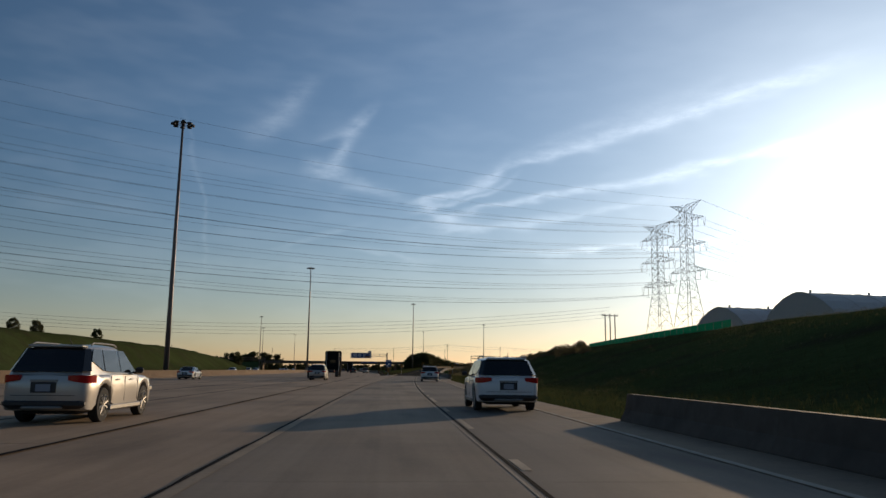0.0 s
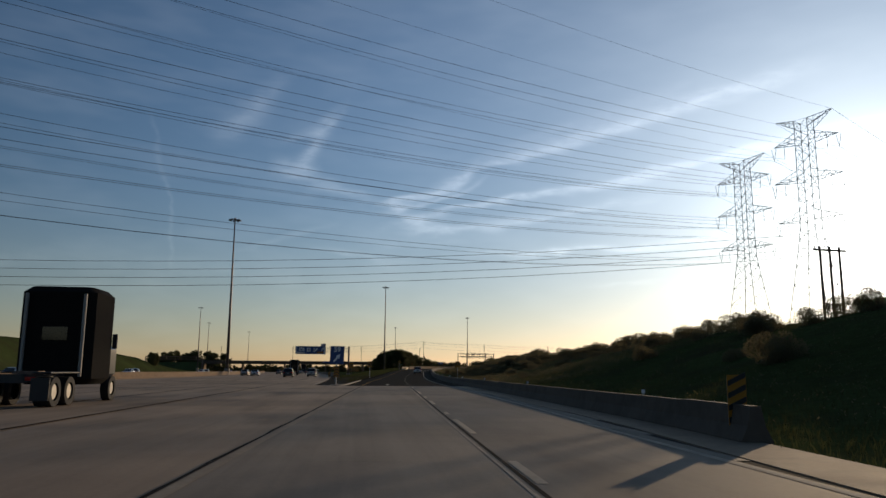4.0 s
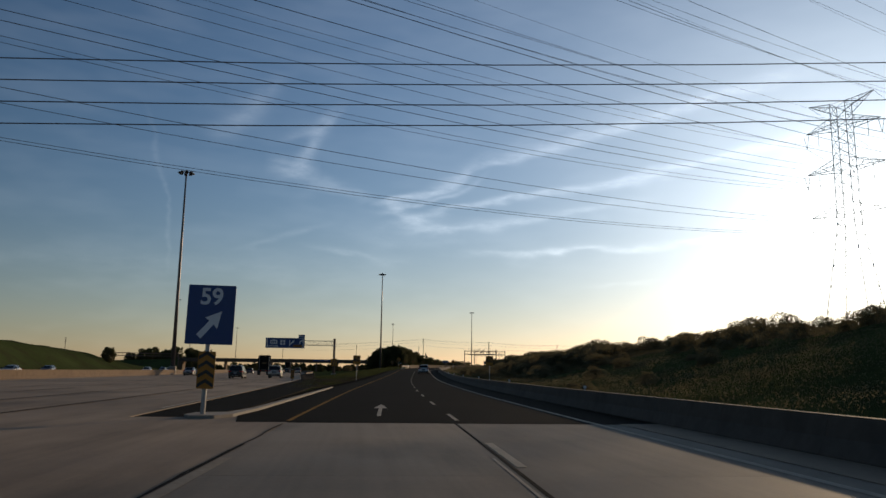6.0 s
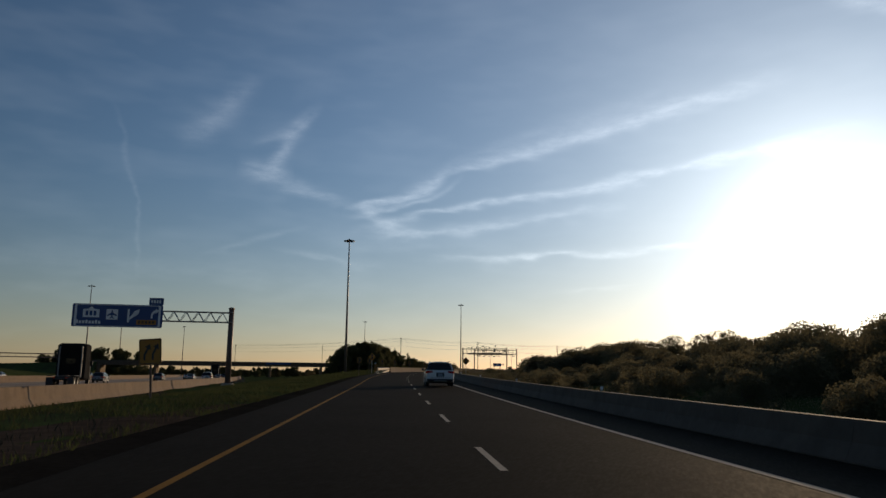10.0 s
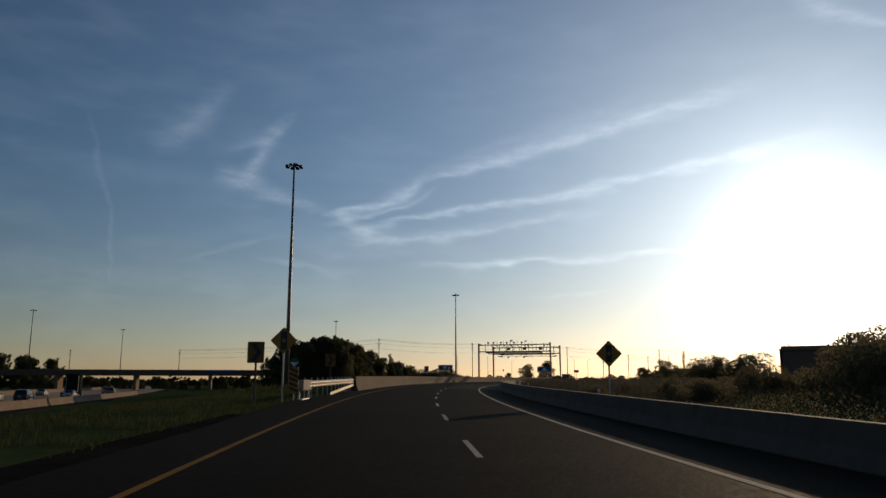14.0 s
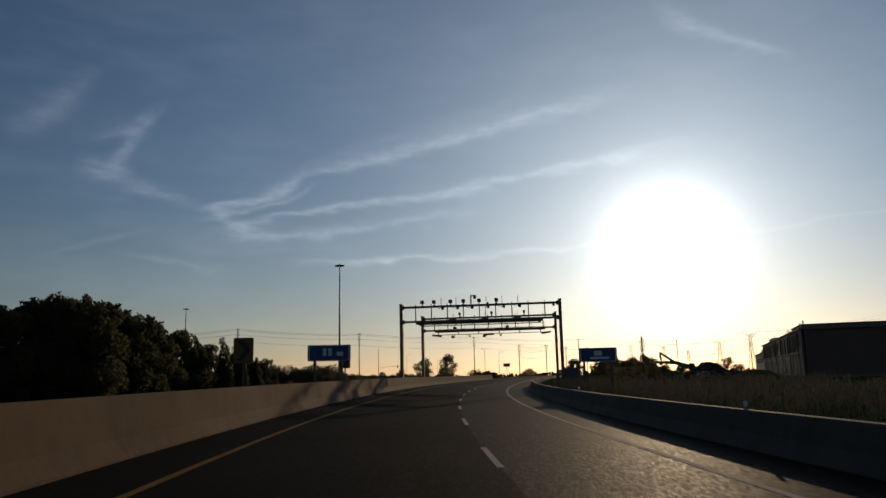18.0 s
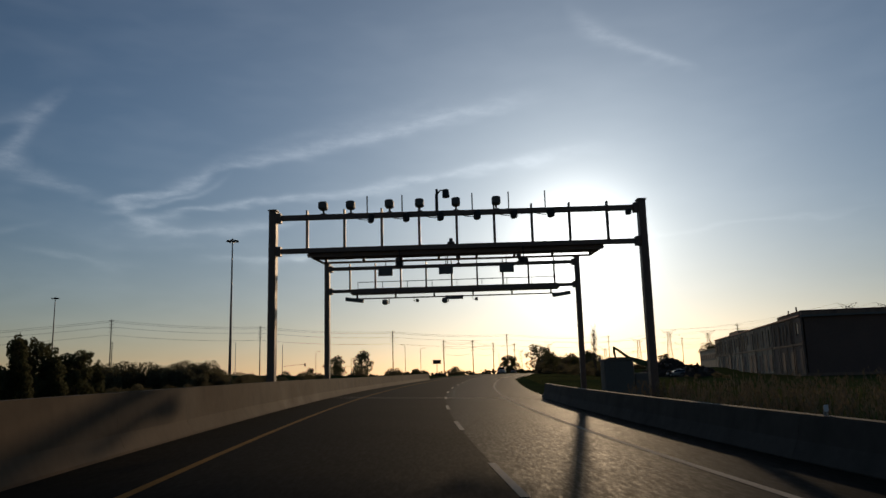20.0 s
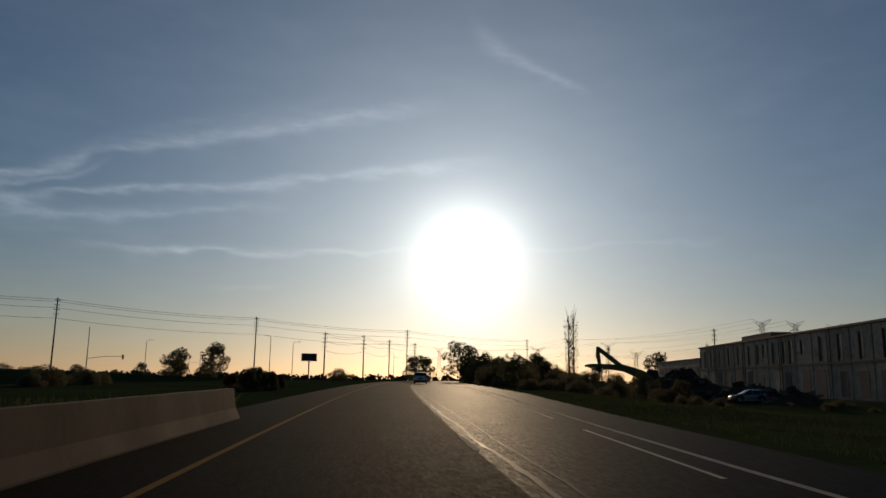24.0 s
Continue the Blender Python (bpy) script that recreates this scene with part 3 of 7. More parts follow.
lay("road_shoulder_ramp_near", ribbon(Shape(), SEAM, 396, line_out, right_edge, 0.0, 3.0, 0.25), ASPHALT, "dark asphalt shoulder in the shade of the barrier", "road")
lay("road_shoulder_ramp", ribbon(Shape(), 396, 880, line_out, right_edge, 0.0, 3.0, 0.25), ASPHALT_WORN, "worn shoulder between the edge line and the barrier", "road")
slip = ribbon(Shape(), -95, SEAM, -2.42, lambda s: right_edge(s) - 1.5, -0.012, 4.0, 0.25)
lay("road_slip_lanes", slip, SEAL, "joint sealant bed under the concrete exit lanes", "road")
SHOULDER = material("shoulder_concrete", (0.27, 0.20, 0.135), 0.85, vary=0.2, fine=10, coarse=0.4, bump=0.15, stain=(0.18, 0.135, 0.095), spec=0.2)
lay("road_shoulder_right", ribbon(Shape(), -95, SEAM, lambda s: right_edge(s) - 1.45, right_edge, 0.004, 4.0, 0.2), SHOULDER, "stained tan concrete strip beside the exit lane", "road")


def strip_xy(shape, y0, y1, x0, x1, z, pace=6.0, thick=0.0):
    n = max(1, int(round((y1 - y0) / pace)))
    rows = []
    for i in range(n + 1):
        y = y0 + (y1 - y0) * i / n
        a = (x0(y) if callable(x0) else x0 + bend(y))
        b_ = (x1(y) if callable(x1) else x1 + bend(y))
        ring = [(a, y, z), (b_, y, z)]
        if thick:
            ring += [(b_, y, z - thick), (a, y, z - thick)]
        rows.append(ring)
    shape.loft(rows, bool(thick), bool(thick), closed=bool(thick))
    if not thick:
        shape.f = [tuple(reversed(q)) for q in shape.f]
    return shape


def slip_left(y):
    return float(np.interp(y, LINE[:, 1], LINE[:, 0])) - 2.42


mway = Shape()
strip_xy(mway, -95, 167.5, lambda y: -28.6, slip_left, -0.012, 6, 0.25)
strip_xy(mway, 167.5, 1500, -28.6, -2.0, -0.012, 8, 0.25)
lay("road_motorway", mway, ROADCONC, "wide pale concrete motorway carriageway, stained and sunlit", "road")
lay("road_motorway_far", strip_xy(Shape(), -95, 1500, -62.0, -34.6, -0.012, 8, 0.25), ROADCONC, "pale concrete carriageway for oncoming traffic", "road")
lay("road_shoulder", strip_xy(Shape(), 167.5, 640, -1.99, lambda y: float(np.interp(y, [167, 170, 240, 330, 420, 640], [-0.6, 0.25, 1.0, -2.4, -9.6, -34.0])), -0.03, 6, 0.25), ASPHALT, "dark asphalt shoulder of the motorway", "road")
lay("gravel_gore", ribbon(Shape(), 176, 352, lambda s: float(np.interp(s, [176, 200, 240, 352], [-5.0, -5.3, -5.2, -5.4])), lambda s: left_edge(s) + 0.05, -0.06, 4, 0.3), GRAVEL, "dark loose gravel edge beside the ramp", "gravel")

# road paint
white = Shape()
ribbon(white, -95, 118, 4.95, 5.10, 0.006)
ribbon(white, 118, 880, lambda s: line_out(s) - 0.18, lambda s: line_out(s) - 0.03, 0.006)
lay("edge_line", white, WHITE, "worn white edge line", "road marking")
lay("edge_line_yellow", ribbon(Shape(), SEAM + 0.4, 880, lambda s: float(np.interp(s, [152, 300, 345, 375, 430, 500, 880], [-2.5, -2.55, -2.95, -3.1, -3.0, -2.55, -2.6])), lambda s: float(np.interp(s, [152, 300, 345, 375, 430, 500, 880], [-2.38, -2.43, -2.83, -2.98, -2.88, -2.43, -2.48])), 0.006), YELLOW, "worn yellow left edge line of the ramp", "road marking")
worn_line = Shape()
for s0_, s1_ in ((538.0, 546.5), (551.0, 566.0), (571.0, 600.0)):
    ribbon(worn_line, s0_, s1_, lambda s: line_out(s) - 0.85, lambda s: line_out(s) - 0.75, 0.006)
lay("edge_line_old", worn_line, FADED, "half worn-off old edge line beside the new one", "road marking")
seam = Shape()
ribbon(seam, -95, 160, 1.66, 1.72, 0.005)
ribbon(seam, -95, 160, -2.43, -2.39, 0.005)
lay("lane_seam", seam, SEAL, "black sealed joint between the concrete lanes", "road marking")
pale = Shape()
for k in range(32):
    ribbon(pale, -60 + k * 7.0, -60 + k * 7.0 + (2.2, 4.6, 1.2, 3.4)[k % 4], 1.76, 1.90, 0.006)
ribbon(pale, -95, 158, 1.56, 1.60, 0.006)
lay("joint_patch", ribbon(Shape(), -95, 158, -2.37, -2.20, 0.006), JOINTPATCH, "paler mortar strip along the joint", "road marking")
lay("lane_line", pale, FADED, "scuffed white lane line beside the joint", "road marking")
for i in range(44):
    s = 166.5 + i * 9.14
    if s > 560:
        break
    o = float(np.interp(s, [160, 300, 345, 400, 480, 560], [1.8, 1.38, 1.25, 1.25, 1.45, 1.7]))
    tagged(part("lane_dash", ribbon(Shape(), s, s + 3.0, o, o + 0.11, 0.006, 1.0), WHITE), "short white lane dash on asphalt", "road marking", "lane dashes on the ramp", "structure")
for x in (-5.7, -9.4, -13.1, -16.8, -20.5):
    sh = Shape()
    for i in range(70):
        y = -90 + i * 12.0
        strip_xy(sh, y, y + 3, x - 0.07, x + 0.07, -0.006, 3)
    lay("lane_dashes_motorway", sh, WHITE, "row of white motorway lane dashes", "road marking")
lay("edge_line_motorway", strip_xy(strip_xy(Shape(), 172, 900, -2.35, -2.2, -0.006, 8), -95, 900, -24.3, -24.15, -0.006, 8), WHITE, "white motorway edge lines", "road marking")
# the turn arrow on the ramp lane
arrow = Shape()
s0, oc = 168.2, -0.22
arrow.add([at(s0 + d, oc + o, 0.007) for d, o in ((0, -0.06), (0, 0.06), (4.4, 0.06), (4.4, -0.06))], [(0, 1, 2, 3)])
arrow.add([at(s0 + d, oc + o, 0.007) for d, o in ((4.4, -0.24), (4.4, 0.24), (7.4, 0.0))], [(0, 1, 2)])
lay("lane_arrow", arrow, WHITE, "white straight-ahead lane arrow on asphalt", "road marking")

# ---- barriers ----
PROFILE = [(-0.30, 0.0), (-0.30, 0.03), (-0.17, 0.30), (-0.10, 1.0), (0.10, 1.0), (0.17, 0.30), (0.30, 0.03), (0.30, 0.0)]


def barrier_piece(p0, p1, h):
    """One cast length of wall between two floor points, with its flared foot."""
    d = (p1 - p0)
    d.z = 0
    r = Vector((d.y, -d.x, 0)).normalized()
    rings = []
    for p in (p0, p1):
        rings.append([p + r * a_ + Vector((0, 0, -0.2 if i in (0, 7) else (b_ if b_ < 1 else h))) for i, (a_, b_) in enumerate(PROFILE)])
    return Shape().loft(rings, True, True)


def wall_run(name, label, pts, h, mat=None):
    """A concrete wall built of cast lengths with open joints."""
    root = thing(name, pose(*pts[0]), label, "barrier", "", "structure")
    inv = root.matrix_world.inverted()
    for i in range(len(pts) - 1):
        a_, b_ = Vector(pts[i]), Vector(pts[i + 1])
        d = (b_ - a_).normalized() * 0.003
        sh = barrier_piece(inv @ (a_ + d), inv @ (b_ - d), h[i] if isinstance(h, list) else h)
        part("wall_length", sh, mat or BARRIER, root)
    return root


wall_run("barrier_right", "concrete barrier along the ramp's shoulder, in shade", [at(s, right_edge(s) - 0.1) for s in np.arange(113, 492, 3.8)], [1.3 - 0.0904 * (right_edge(s) - 0.1) for s in np.arange(113, 492, 3.8)], BARRIER_SHADED)
wall_run("barrier_right_near", "end of a concrete barrier beside the gutter", [at(s, 6.5) for s in np.arange(-60, 21, 4.0)], 0.72, BARRIER_SHADED)
wall_run("barrier_left", "sunlit tan concrete wall along the ramp's left edge", [at(s, float(np.interp(s, [380, 400, 440, 485, 505, 537, 553], [-4.56, -4.50, -4.50, -4.42, -4.3, -4.25, -4.15]))) for s in np.arange(380.2, 552, 3.6)], [float(np.interp(s, [380, 400, 478, 498, 553], [0.98, 0.94, 0.94, 0.87, 0.81])) for s in np.arange(380.2, 552, 3.6)], BARRIER_LEFT)
wall_run("barrier_median", "long sunlit concrete median barrier", [(-29.0 + bend(y), float(y), 0.0) for y in np.arange(-80, 700, 6.0)], 0.95)
wall_run("barrier_motorway_right", "stained concrete barrier at the motorway's right edge", [(-1.45 + bend(y), float(y), 0.0) for y in np.arange(254, 520, 4.0)], 0.85)

# ---- high-mast lights ----


def high_mast():
    root = thing("high_mast_light", Matrix(), "tall dark steel high-mast light with a ring of lamps", "light mast", "high-mast lights along the motorway")
    part("base_plate", Shape().chamfered((0, 0, -0.9), (1.3, 1.3, 3.0), 0.08), GUTTER, root, "concrete footing")
    sh = Shape()
    sh.loft([[Vector((math.cos(a_ * math.pi / 6) * r, math.sin(a_ * math.pi / 6) * r, z)) for a_ in range(12)] for z, r in ((0.4, 0.42), (14, 0.33), (28, 0.24), (41.3, 0.15))], True, True)
    part("pole", sh, MAST, root, smooth=True)
    part("hatch", Shape().box((0, -0.41, 1.4), (0.28, 0.06, 0.9)), STEEL, root)
    ring = Shape()
    pts = [(math.cos(k * math.pi / 8) * 0.95, math.sin(k * math.pi / 8) * 0.95, 41.1) for k in range(17)]
    ring.path(pts, 0.05, 6)
    for k in range(4):
        ring.tube((0, 0, 41.2), (math.cos(k * math.pi / 2) * 0.95, math.sin(k * math.pi / 2) * 0.95, 41.1), 0.04)
    part("ring", ring, MAST, root)
    part("cap", Shape().tube((0, 0, 41.0), (0, 0, 41.7), 0.34, 0.2, 10), MAST, root)
    for k in range(8):
        c, s_ = math.cos(k * math.pi / 4 + 0.3), math.sin(k * math.pi / 4 + 0.3)
        lamp = Shape().tube((c * 1.0, s_ * 1.0, 41.05), (c * 1.0, s_ * 1.0, 41.28), 0.16, 0.12, 8)
        lamp.loft([[Vector((c * 1.35 + math.cos(j * math.pi / 4) * r, s_ * 1.35 + math.sin(j * math.pi / 4) * r, z)) for j in range(8)] for z, r in ((40.85, 0.36), (41.0, 0.38), (41.2, 0.2))], True, True)
        part("lamp_head", lamp, BLACKPLASTIC, root)
    return root


MASTS = [(-31.2, 107.2, -4.2), (-32.9, 303.8, 1.1), (14.5, 461.0, 0.8), (82.0, 643.5, -0.3), (-105.6, 617.6, 2.1), (-127.4, 759.7, 0.5), (-113.5, 902.6, 0.4), (37.3, 817.2, 1.7)]
first = None
for x, y, z in MASTS:
    m = pose(x, y, z)
    if first is None:
        first = high_mast()
        first.matrix_world = m
    else:
        copy_thing(first, m)

# ---- lattice towers and their wires ----
ARMS = ((35.5, 8.0), (45.5, 8.4), (55.0, 8.0))


def lattice_tower():
    root = thing("lattice_tower", Matrix(), "grey galvanised steel lattice transmission tower with three crossarms", "pylon", "transmission towers")

    def half(z):
        return float(np.interp(z, [0, 29, 34, 61], [6.0, 2.3, 1.75, 1.6]))

    zs = [0, 8, 14.5, 20, 24.5, 28, 31, 33.5, 36, 38.5, 41, 43.5, 46, 48.5, 51, 53.5, 56, 58.3, 60.5]
    for sx, sy in ((1, 1), (1, -1), (-1, 1), (-1, -1)):
        leg = Shape().loft([[(sx * half(z) + dx, sy * half(z) + dy, z) for dx, dy in ((0.065, 0.065), (-0.065, 0.065), (-0.065, -0.065), (0.065, -0.065))] for z in zs], True, True)
        part("leg", leg, LATTICE, root)
    br = Shape()
    for a_, b_ in zip(zs[:-1], zs[1:]):
        ha, hb = half(a_), half(b_)
        for k in range(4):
            c = [(1, 1), (1, -1), (-1, -1), (-1, 1)]
            p, q = c[k], c[(k + 1) % 4]
            br.tube((p[0] * ha, p[1] * ha, a_), (q[0] * hb, q[1] * hb, b_), 0.045, 0.045, 3)
            br.tube((q[0] * ha, q[1] * ha, a_), (p[0] * hb, p[1] * hb, b_), 0.045, 0.045, 3)
            br.tube((p[0] * hb, p[1] * hb, b_), (q[0] * hb, q[1] * hb, b_), 0.04, 0.04, 3)
    part("bracing", br, LATTICE, root)
    for z, w in ARMS + ((60.5, 7.0),):
        for sgn in (1, -1):
            arm = Shape()
            h = half(z)
            tip = (sgn * w, 0, z + (0.4 if z < 60 else 1.2))
            for sy in (1, -1):
                arm.tube((sgn * h, sy * h, z), tip, 0.09, 0.07, 4)
                arm.tube((sgn * h, sy * h, z + 2.4 if z < 60 else z - 2.0), tip, 0.08, 0.06, 4)
                for k in (0.25, 0.5, 0.75):
                    a_ = Vector((sgn * h, sy * h, z)).lerp(Vector(tip), k)
                    b_ = Vector((sgn * h, sy * h, z + 2.4 if z < 60 else z - 2.0)).lerp(Vector(tip), k)
                    arm.tube(a_, b_, 0.05, 0.05, 3)
                    c_ = Vector((sgn * h, sy * h, z)).lerp(Vector(tip), k - 0.25)
                    arm.tube(c_, b_, 0.05, 0.05, 3)
            part("crossarm", arm, LATTICE, root)
            if z < 60:
                ins = Shape()
                for d in (-1.1, 1.1):
                    ins.tube((tip[0] + d * 0.55, 0, z + 0.2), (tip[0], 0, z - 3.0), 0.055, 0.055, 5)
                part("insulator", ins, GUTTER, root)
                inner = tip[0] - sgn * 2.7
                part("insulator", Shape().tube((inner, 0, z + 0.3), (inner, 0, z - 3.0), 0.055, 0.055, 5), GUTTER, root)
    return root


WIRE_DIR = Vector((-329.0, -189.0, 0.0))
tow = lattice_tower()
tow_pts = [(108.6, 290.8, 0.0), (108.7, 261.0, 2.0)]
turn = math.degrees(math.atan2(WIRE_DIR.y, WIRE_DIR.x)) + 90
tow.matrix_world = pose(*tow_pts[0], 0, 0, turn)
copy_thing(tow, pose(*tow_pts[1], 0, 0, turn))
for p in tow_pts:
    copy_thing(tow, pose(p[0] + WIRE_DIR.x, p[1] + WIRE_DIR.y, 9.5, 0, 0, turn))
    copy_thing(tow, pose(p[0] - WIRE_DIR.x, p[1] - WIRE_DIR.y, 2.0, 0, 0, turn))


def span(p, q, sag, r, n=26):
    pts = [Vector(p).lerp(Vector(q), i / n) - Vector((0, 0, 4 * sag * (i / n) * (1 - i / n))) for i in range(n + 1)]
    return Shape().path(pts, r, 4)


def far_wire(a_, b_, sag, r=0.035):
    tagged(part("overhead_wire", span(a_, b_, sag, r), WIRE), "thin dark overhead power cable", "wire", "overhead power lines")


side = Vector((math.cos(radians(turn)), math.sin(radians(turn)), 0))
for p in tow_pts:
    base_ = Vector(p)
    for z, w in ARMS + ((64.6, 7.0),):
        for sgn in (1, -1):
            tip = base_ + side * (sgn * w) + Vector((0, 0, z - 3.0))
            far = base_ + WIRE_DIR + side * (sgn * w)
            far.z = 9.5 + z - 3.0
            far_wire(tip, far, 14.1 if z < 60 else 10.6, 0.028 if z < 60 else 0.022)
            if z < 60:
                far_wire(tip - side * (sgn * 2.7), far - side * (sgn * 2.7) + Vector((0, 0, -0.3)), 14.4, 0.026)
            back = base_ - WIRE_DIR + side * (sgn * w)
            back.z = 2.0 + z - 3.0
            far_wire(tip, back, 12.0, 0.04)

# three-pole structure on the bank, with its wires over the road
tri = thing("timber_pole_frame", pose(52.4, 173.0, ground_at(52.4, 173.0), 0, 0, 8), "three tall timber poles joined by a crossarm", "utility pole")
for k in (-1, 0, 1):
    part("pole", Shape().tube((k * 1.25, 0, -0.5), (k * 1.25, 0, 8.7), 0.16, 0.12, 8), TIMBER, tri)
part("crossarm", Shape().box((0, 0, 8.3), (4.2, 0.14, 0.2)), TIMBER, tri)
for k in (-1.9, 0.0, 1.9):
    part("insulator", Shape().tube((k, 0, 8.4), (k, 0, 8.8), 0.06, 0.05, 6), GUTTER, tri)
for k in range(4):
    far_wire((52.4, 173.0, 16.6 - 0.8 * k), (-175.0, 173.0, 24.0 - 0.8 * k), 8.4, 0.022)

# ---- toll gantries ----


def beam(p, q, w, h):
    """A box beam between two points, w wide and h high."""
    p, q = Vector(p), Vector(q)
    d = (q - p).normalized()
    r = d.cross(Vector((0, 0, 1)))
    r = r.normalized() if r.length > 1e-3 else Vector((0, 1, 0))
    u = r.cross(d)
    rings = [[c + r * (a_ * w / 2) + u * (b_ * h / 2) for a_, b_ in ((1, 1), (-1, 1), (-1, -1), (1, -1))] for c in (p, q)]
    return Shape().loft(rings, True, True)


def join(*shapes):
    out = Shape()
    for s_ in shapes:
        out.add(s_.v, s_.f)
    return out


def gantry_frame(root, W, top=7.75, low=6.15):
    """Two posts and two beams with upright struts between; x runs from post to post."""
    for x in (0, W):
        part("post", Shape().chamfered((x + (0.04 if x == 0 else -0.04), 0, top / 2 - 0.58), (0.29, 0.42, top + 1.22), 0.03), STEEL, root)
        part("post_cap", Shape().box((x + (0.04 if x == 0 else -0.04), 0, top + 0.05), (0.35, 0.48, 0.05)), STEEL, root)
        for zb_ in (top - 0.26, low):
            part("bracket", Shape().box((x + (0.26 if x == 0 else -0.26), 0, zb_), (0.2, 0.32, 0.36)), STEEL, root)
    part("top_beam", beam((0.18, 0, top - 0.25), (W - 0.18, 0, top - 0.25), 0.22, 0.19), STEEL, root)
    part("lower_beam", beam((0.18, 0, low), (W - 0.18, 0, low), 0.22, 0.18), STEEL, root)
    n = 9
    for k in range(n):
        x = 1.4 + (W - 2.8) * k / (n - 1)
        part("strut", Shape().box((x, 0, (top + low) / 2 - 0.1), (0.10, 0.12, top - low - 0.3)), STEEL, root)
        part("clamp", Shape().box((x, 0, top - 0.08), (0.06, 0.30, 0.2)), STEEL, root)


def camera_box(root, x, z, w=0.34, tilt=0.0):
    sh = Shape().chamfered((x, -0.1, z), (w, 0.42, 0.32), 0.05, tilt)
    sh.tube((x, 0, z - 0.34), (x, 0, z - 0.12), 0.04)
    sh.box((x, 0, z - 0.33), (0.22, 0.2, 0.05))
    part("camera_housing", sh, BOXGREY, root, "rounded grey flash housing")


W1 = (Vector((65.4, 468.5, 0)) - Vector((52.4, 475.4, 0))).length
g1turn = math.degrees(math.atan2(468.5 - 475.4, 65.4 - 52.4))
gan1 = thing("toll_gantry", pose(52.4, 475.4, 2.78, 0, 0, g1turn), "dark steel toll gantry with flash housings and readers over the ramp", "gantry", "toll gantries over the ramp")
gantry_frame(gan1, W1)
part("walkway_deck", beam((1.5, 0.44, 5.93), (W1 - 1.7, 0.44, 5.93), 0.6, 0.03), STEEL, gan1, "dark steel service walkway")
part("edge_beam", beam((1.4, 0.12, 5.98), (W1 - 1.6, 0.12, 5.98), 0.06, 0.16), STEEL, gan1)
part("edge_beam", beam((1.6, 0.76, 5.95), (W1 - 1.8, 0.76, 5.95), 0.06, 0.12), STEEL, gan1)
part("lower_rail", join(beam((1.85, 1.0, 5.80), (W1 - 2.0, 1.0, 5.80), 0.07, 0.08), beam((1.4, 0.1, 6.0), (1.85, 1.0, 5.80), 0.07, 0.07), beam((W1 - 1.6, 0.1, 6.0), (W1 - 2.0, 1.0, 5.80), 0.07, 0.07)), STEEL, gan1)
for k in range(8):
    part("rail_hanger", beam((2.0 + k * (W1 - 4.0) / 7, 0.72, 5.93), (2.0 + k * (W1 - 4.0) / 7, 1.0, 5.81), 0.1, 0.07), STEEL, gan1)
for x in (2.05, 3.15, 4.7, 5.9, 7.35, 8.95):
    camera_box(gan1, x, 7.93)
for x in (4.0, 5.4, 6.75, 8.2, 9.65, 11.1):
    sh = Shape().tube((x - 0.2, 0, 7.6), (x - 0.2, 0, 8.3), 0.025)
    sh.chamfered((x - 0.02, -0.25, 7.33), (0.2, 0.34, 0.34), 0.04, 0.35)
    sh.path([(x - 0.65, -0.1, 7.45), (x - 0.5, -0.2, 7.32), (x - 0.2, -0.2, 7.28), (x, -0.2, 7.42)], 0.018)
    part("reader", sh, BLACKPLASTIC, gan1, "small camera on a bracket with a looped cable")
sh = Shape().tube((6.6, 0, 7.6), (6.6, 0, 8.5), 0.05)
sh.path([(6.6, 0, 8.3), (6.75, -0.1, 8.42), (6.95, -0.15, 8.4)], 0.035)
sh.tube((6.95, -0.15, 8.42), (6.97, -0.17, 8.12), 0.13, 0.15, 10)
part("dome_camera", sh, BLACKPLASTIC, gan1)
for x in (5.1, 9.9):
    sh = Shape().path([(x, 0.0, 6.06), (x, -0.5, 5.98), (x, -0.5, 5.5)], 0.03)
    sh.box((x, -0.5, 5.44), (0.22, 0.22, 0.2), math.pi / 4)
    part("antenna_box", sh, BLACKPLASTIC, gan1)
part("loudspeaker", Shape().chamfered((W1 - 0.6, -0.2, 7.28), (0.22, 0.22, 0.2), 0.03), BLACKPLASTIC, gan1)

W2 = (Vector((72.0, 481.6, 0)) - Vector((58.9, 488.8, 0))).length
g2turn = math.degrees(math.atan2(481.6 - 488.8, 72.0 - 58.9))
gan2 = thing("toll_gantry", pose(58.9, 488.8, 2.88, 0, 0, g2turn), "dark steel toll gantry with a railed walkway and square panels", "gantry", "toll gantries over the ramp")
gantry_frame(gan2, W2)
part("walkway", join(beam((1.5, -0.45, 6.02), (W2 - 1.2, -0.45, 6.02), 0.06, 0.16), beam((1.5, 0.45, 6.02), (W2 - 1.2, 0.45, 6.02), 0.06, 0.16), beam((1.5, 0, 5.96), (W2 - 1.2, 0, 5.96), 0.9, 0.03)), STEEL, gan2, "dark steel service walkway")
rail = join(beam((1.8, 0.45, 6.72), (W2 - 1.2, 0.45, 6.72), 0.04, 0.04), beam((1.8, 0.45, 6.32), (W2 - 1.2, 0.45, 6.32), 0.035, 0.035))
part("handrail", rail, GALV, gan2)
for k in range(9):
    part("rail_post", Shape().tube((1.8 + k * (W2 - 3.0) / 8, 0.45, 6.1), (1.8 + k * (W2 - 3.0) / 8, 0.45, 6.72), 0.02), GALV, gan2)
part("lower_rail", beam((1.4, -0.45, 5.62), (W2 - 1.2, -0.45, 5.62), 0.07, 0.07), STEEL, gan2)
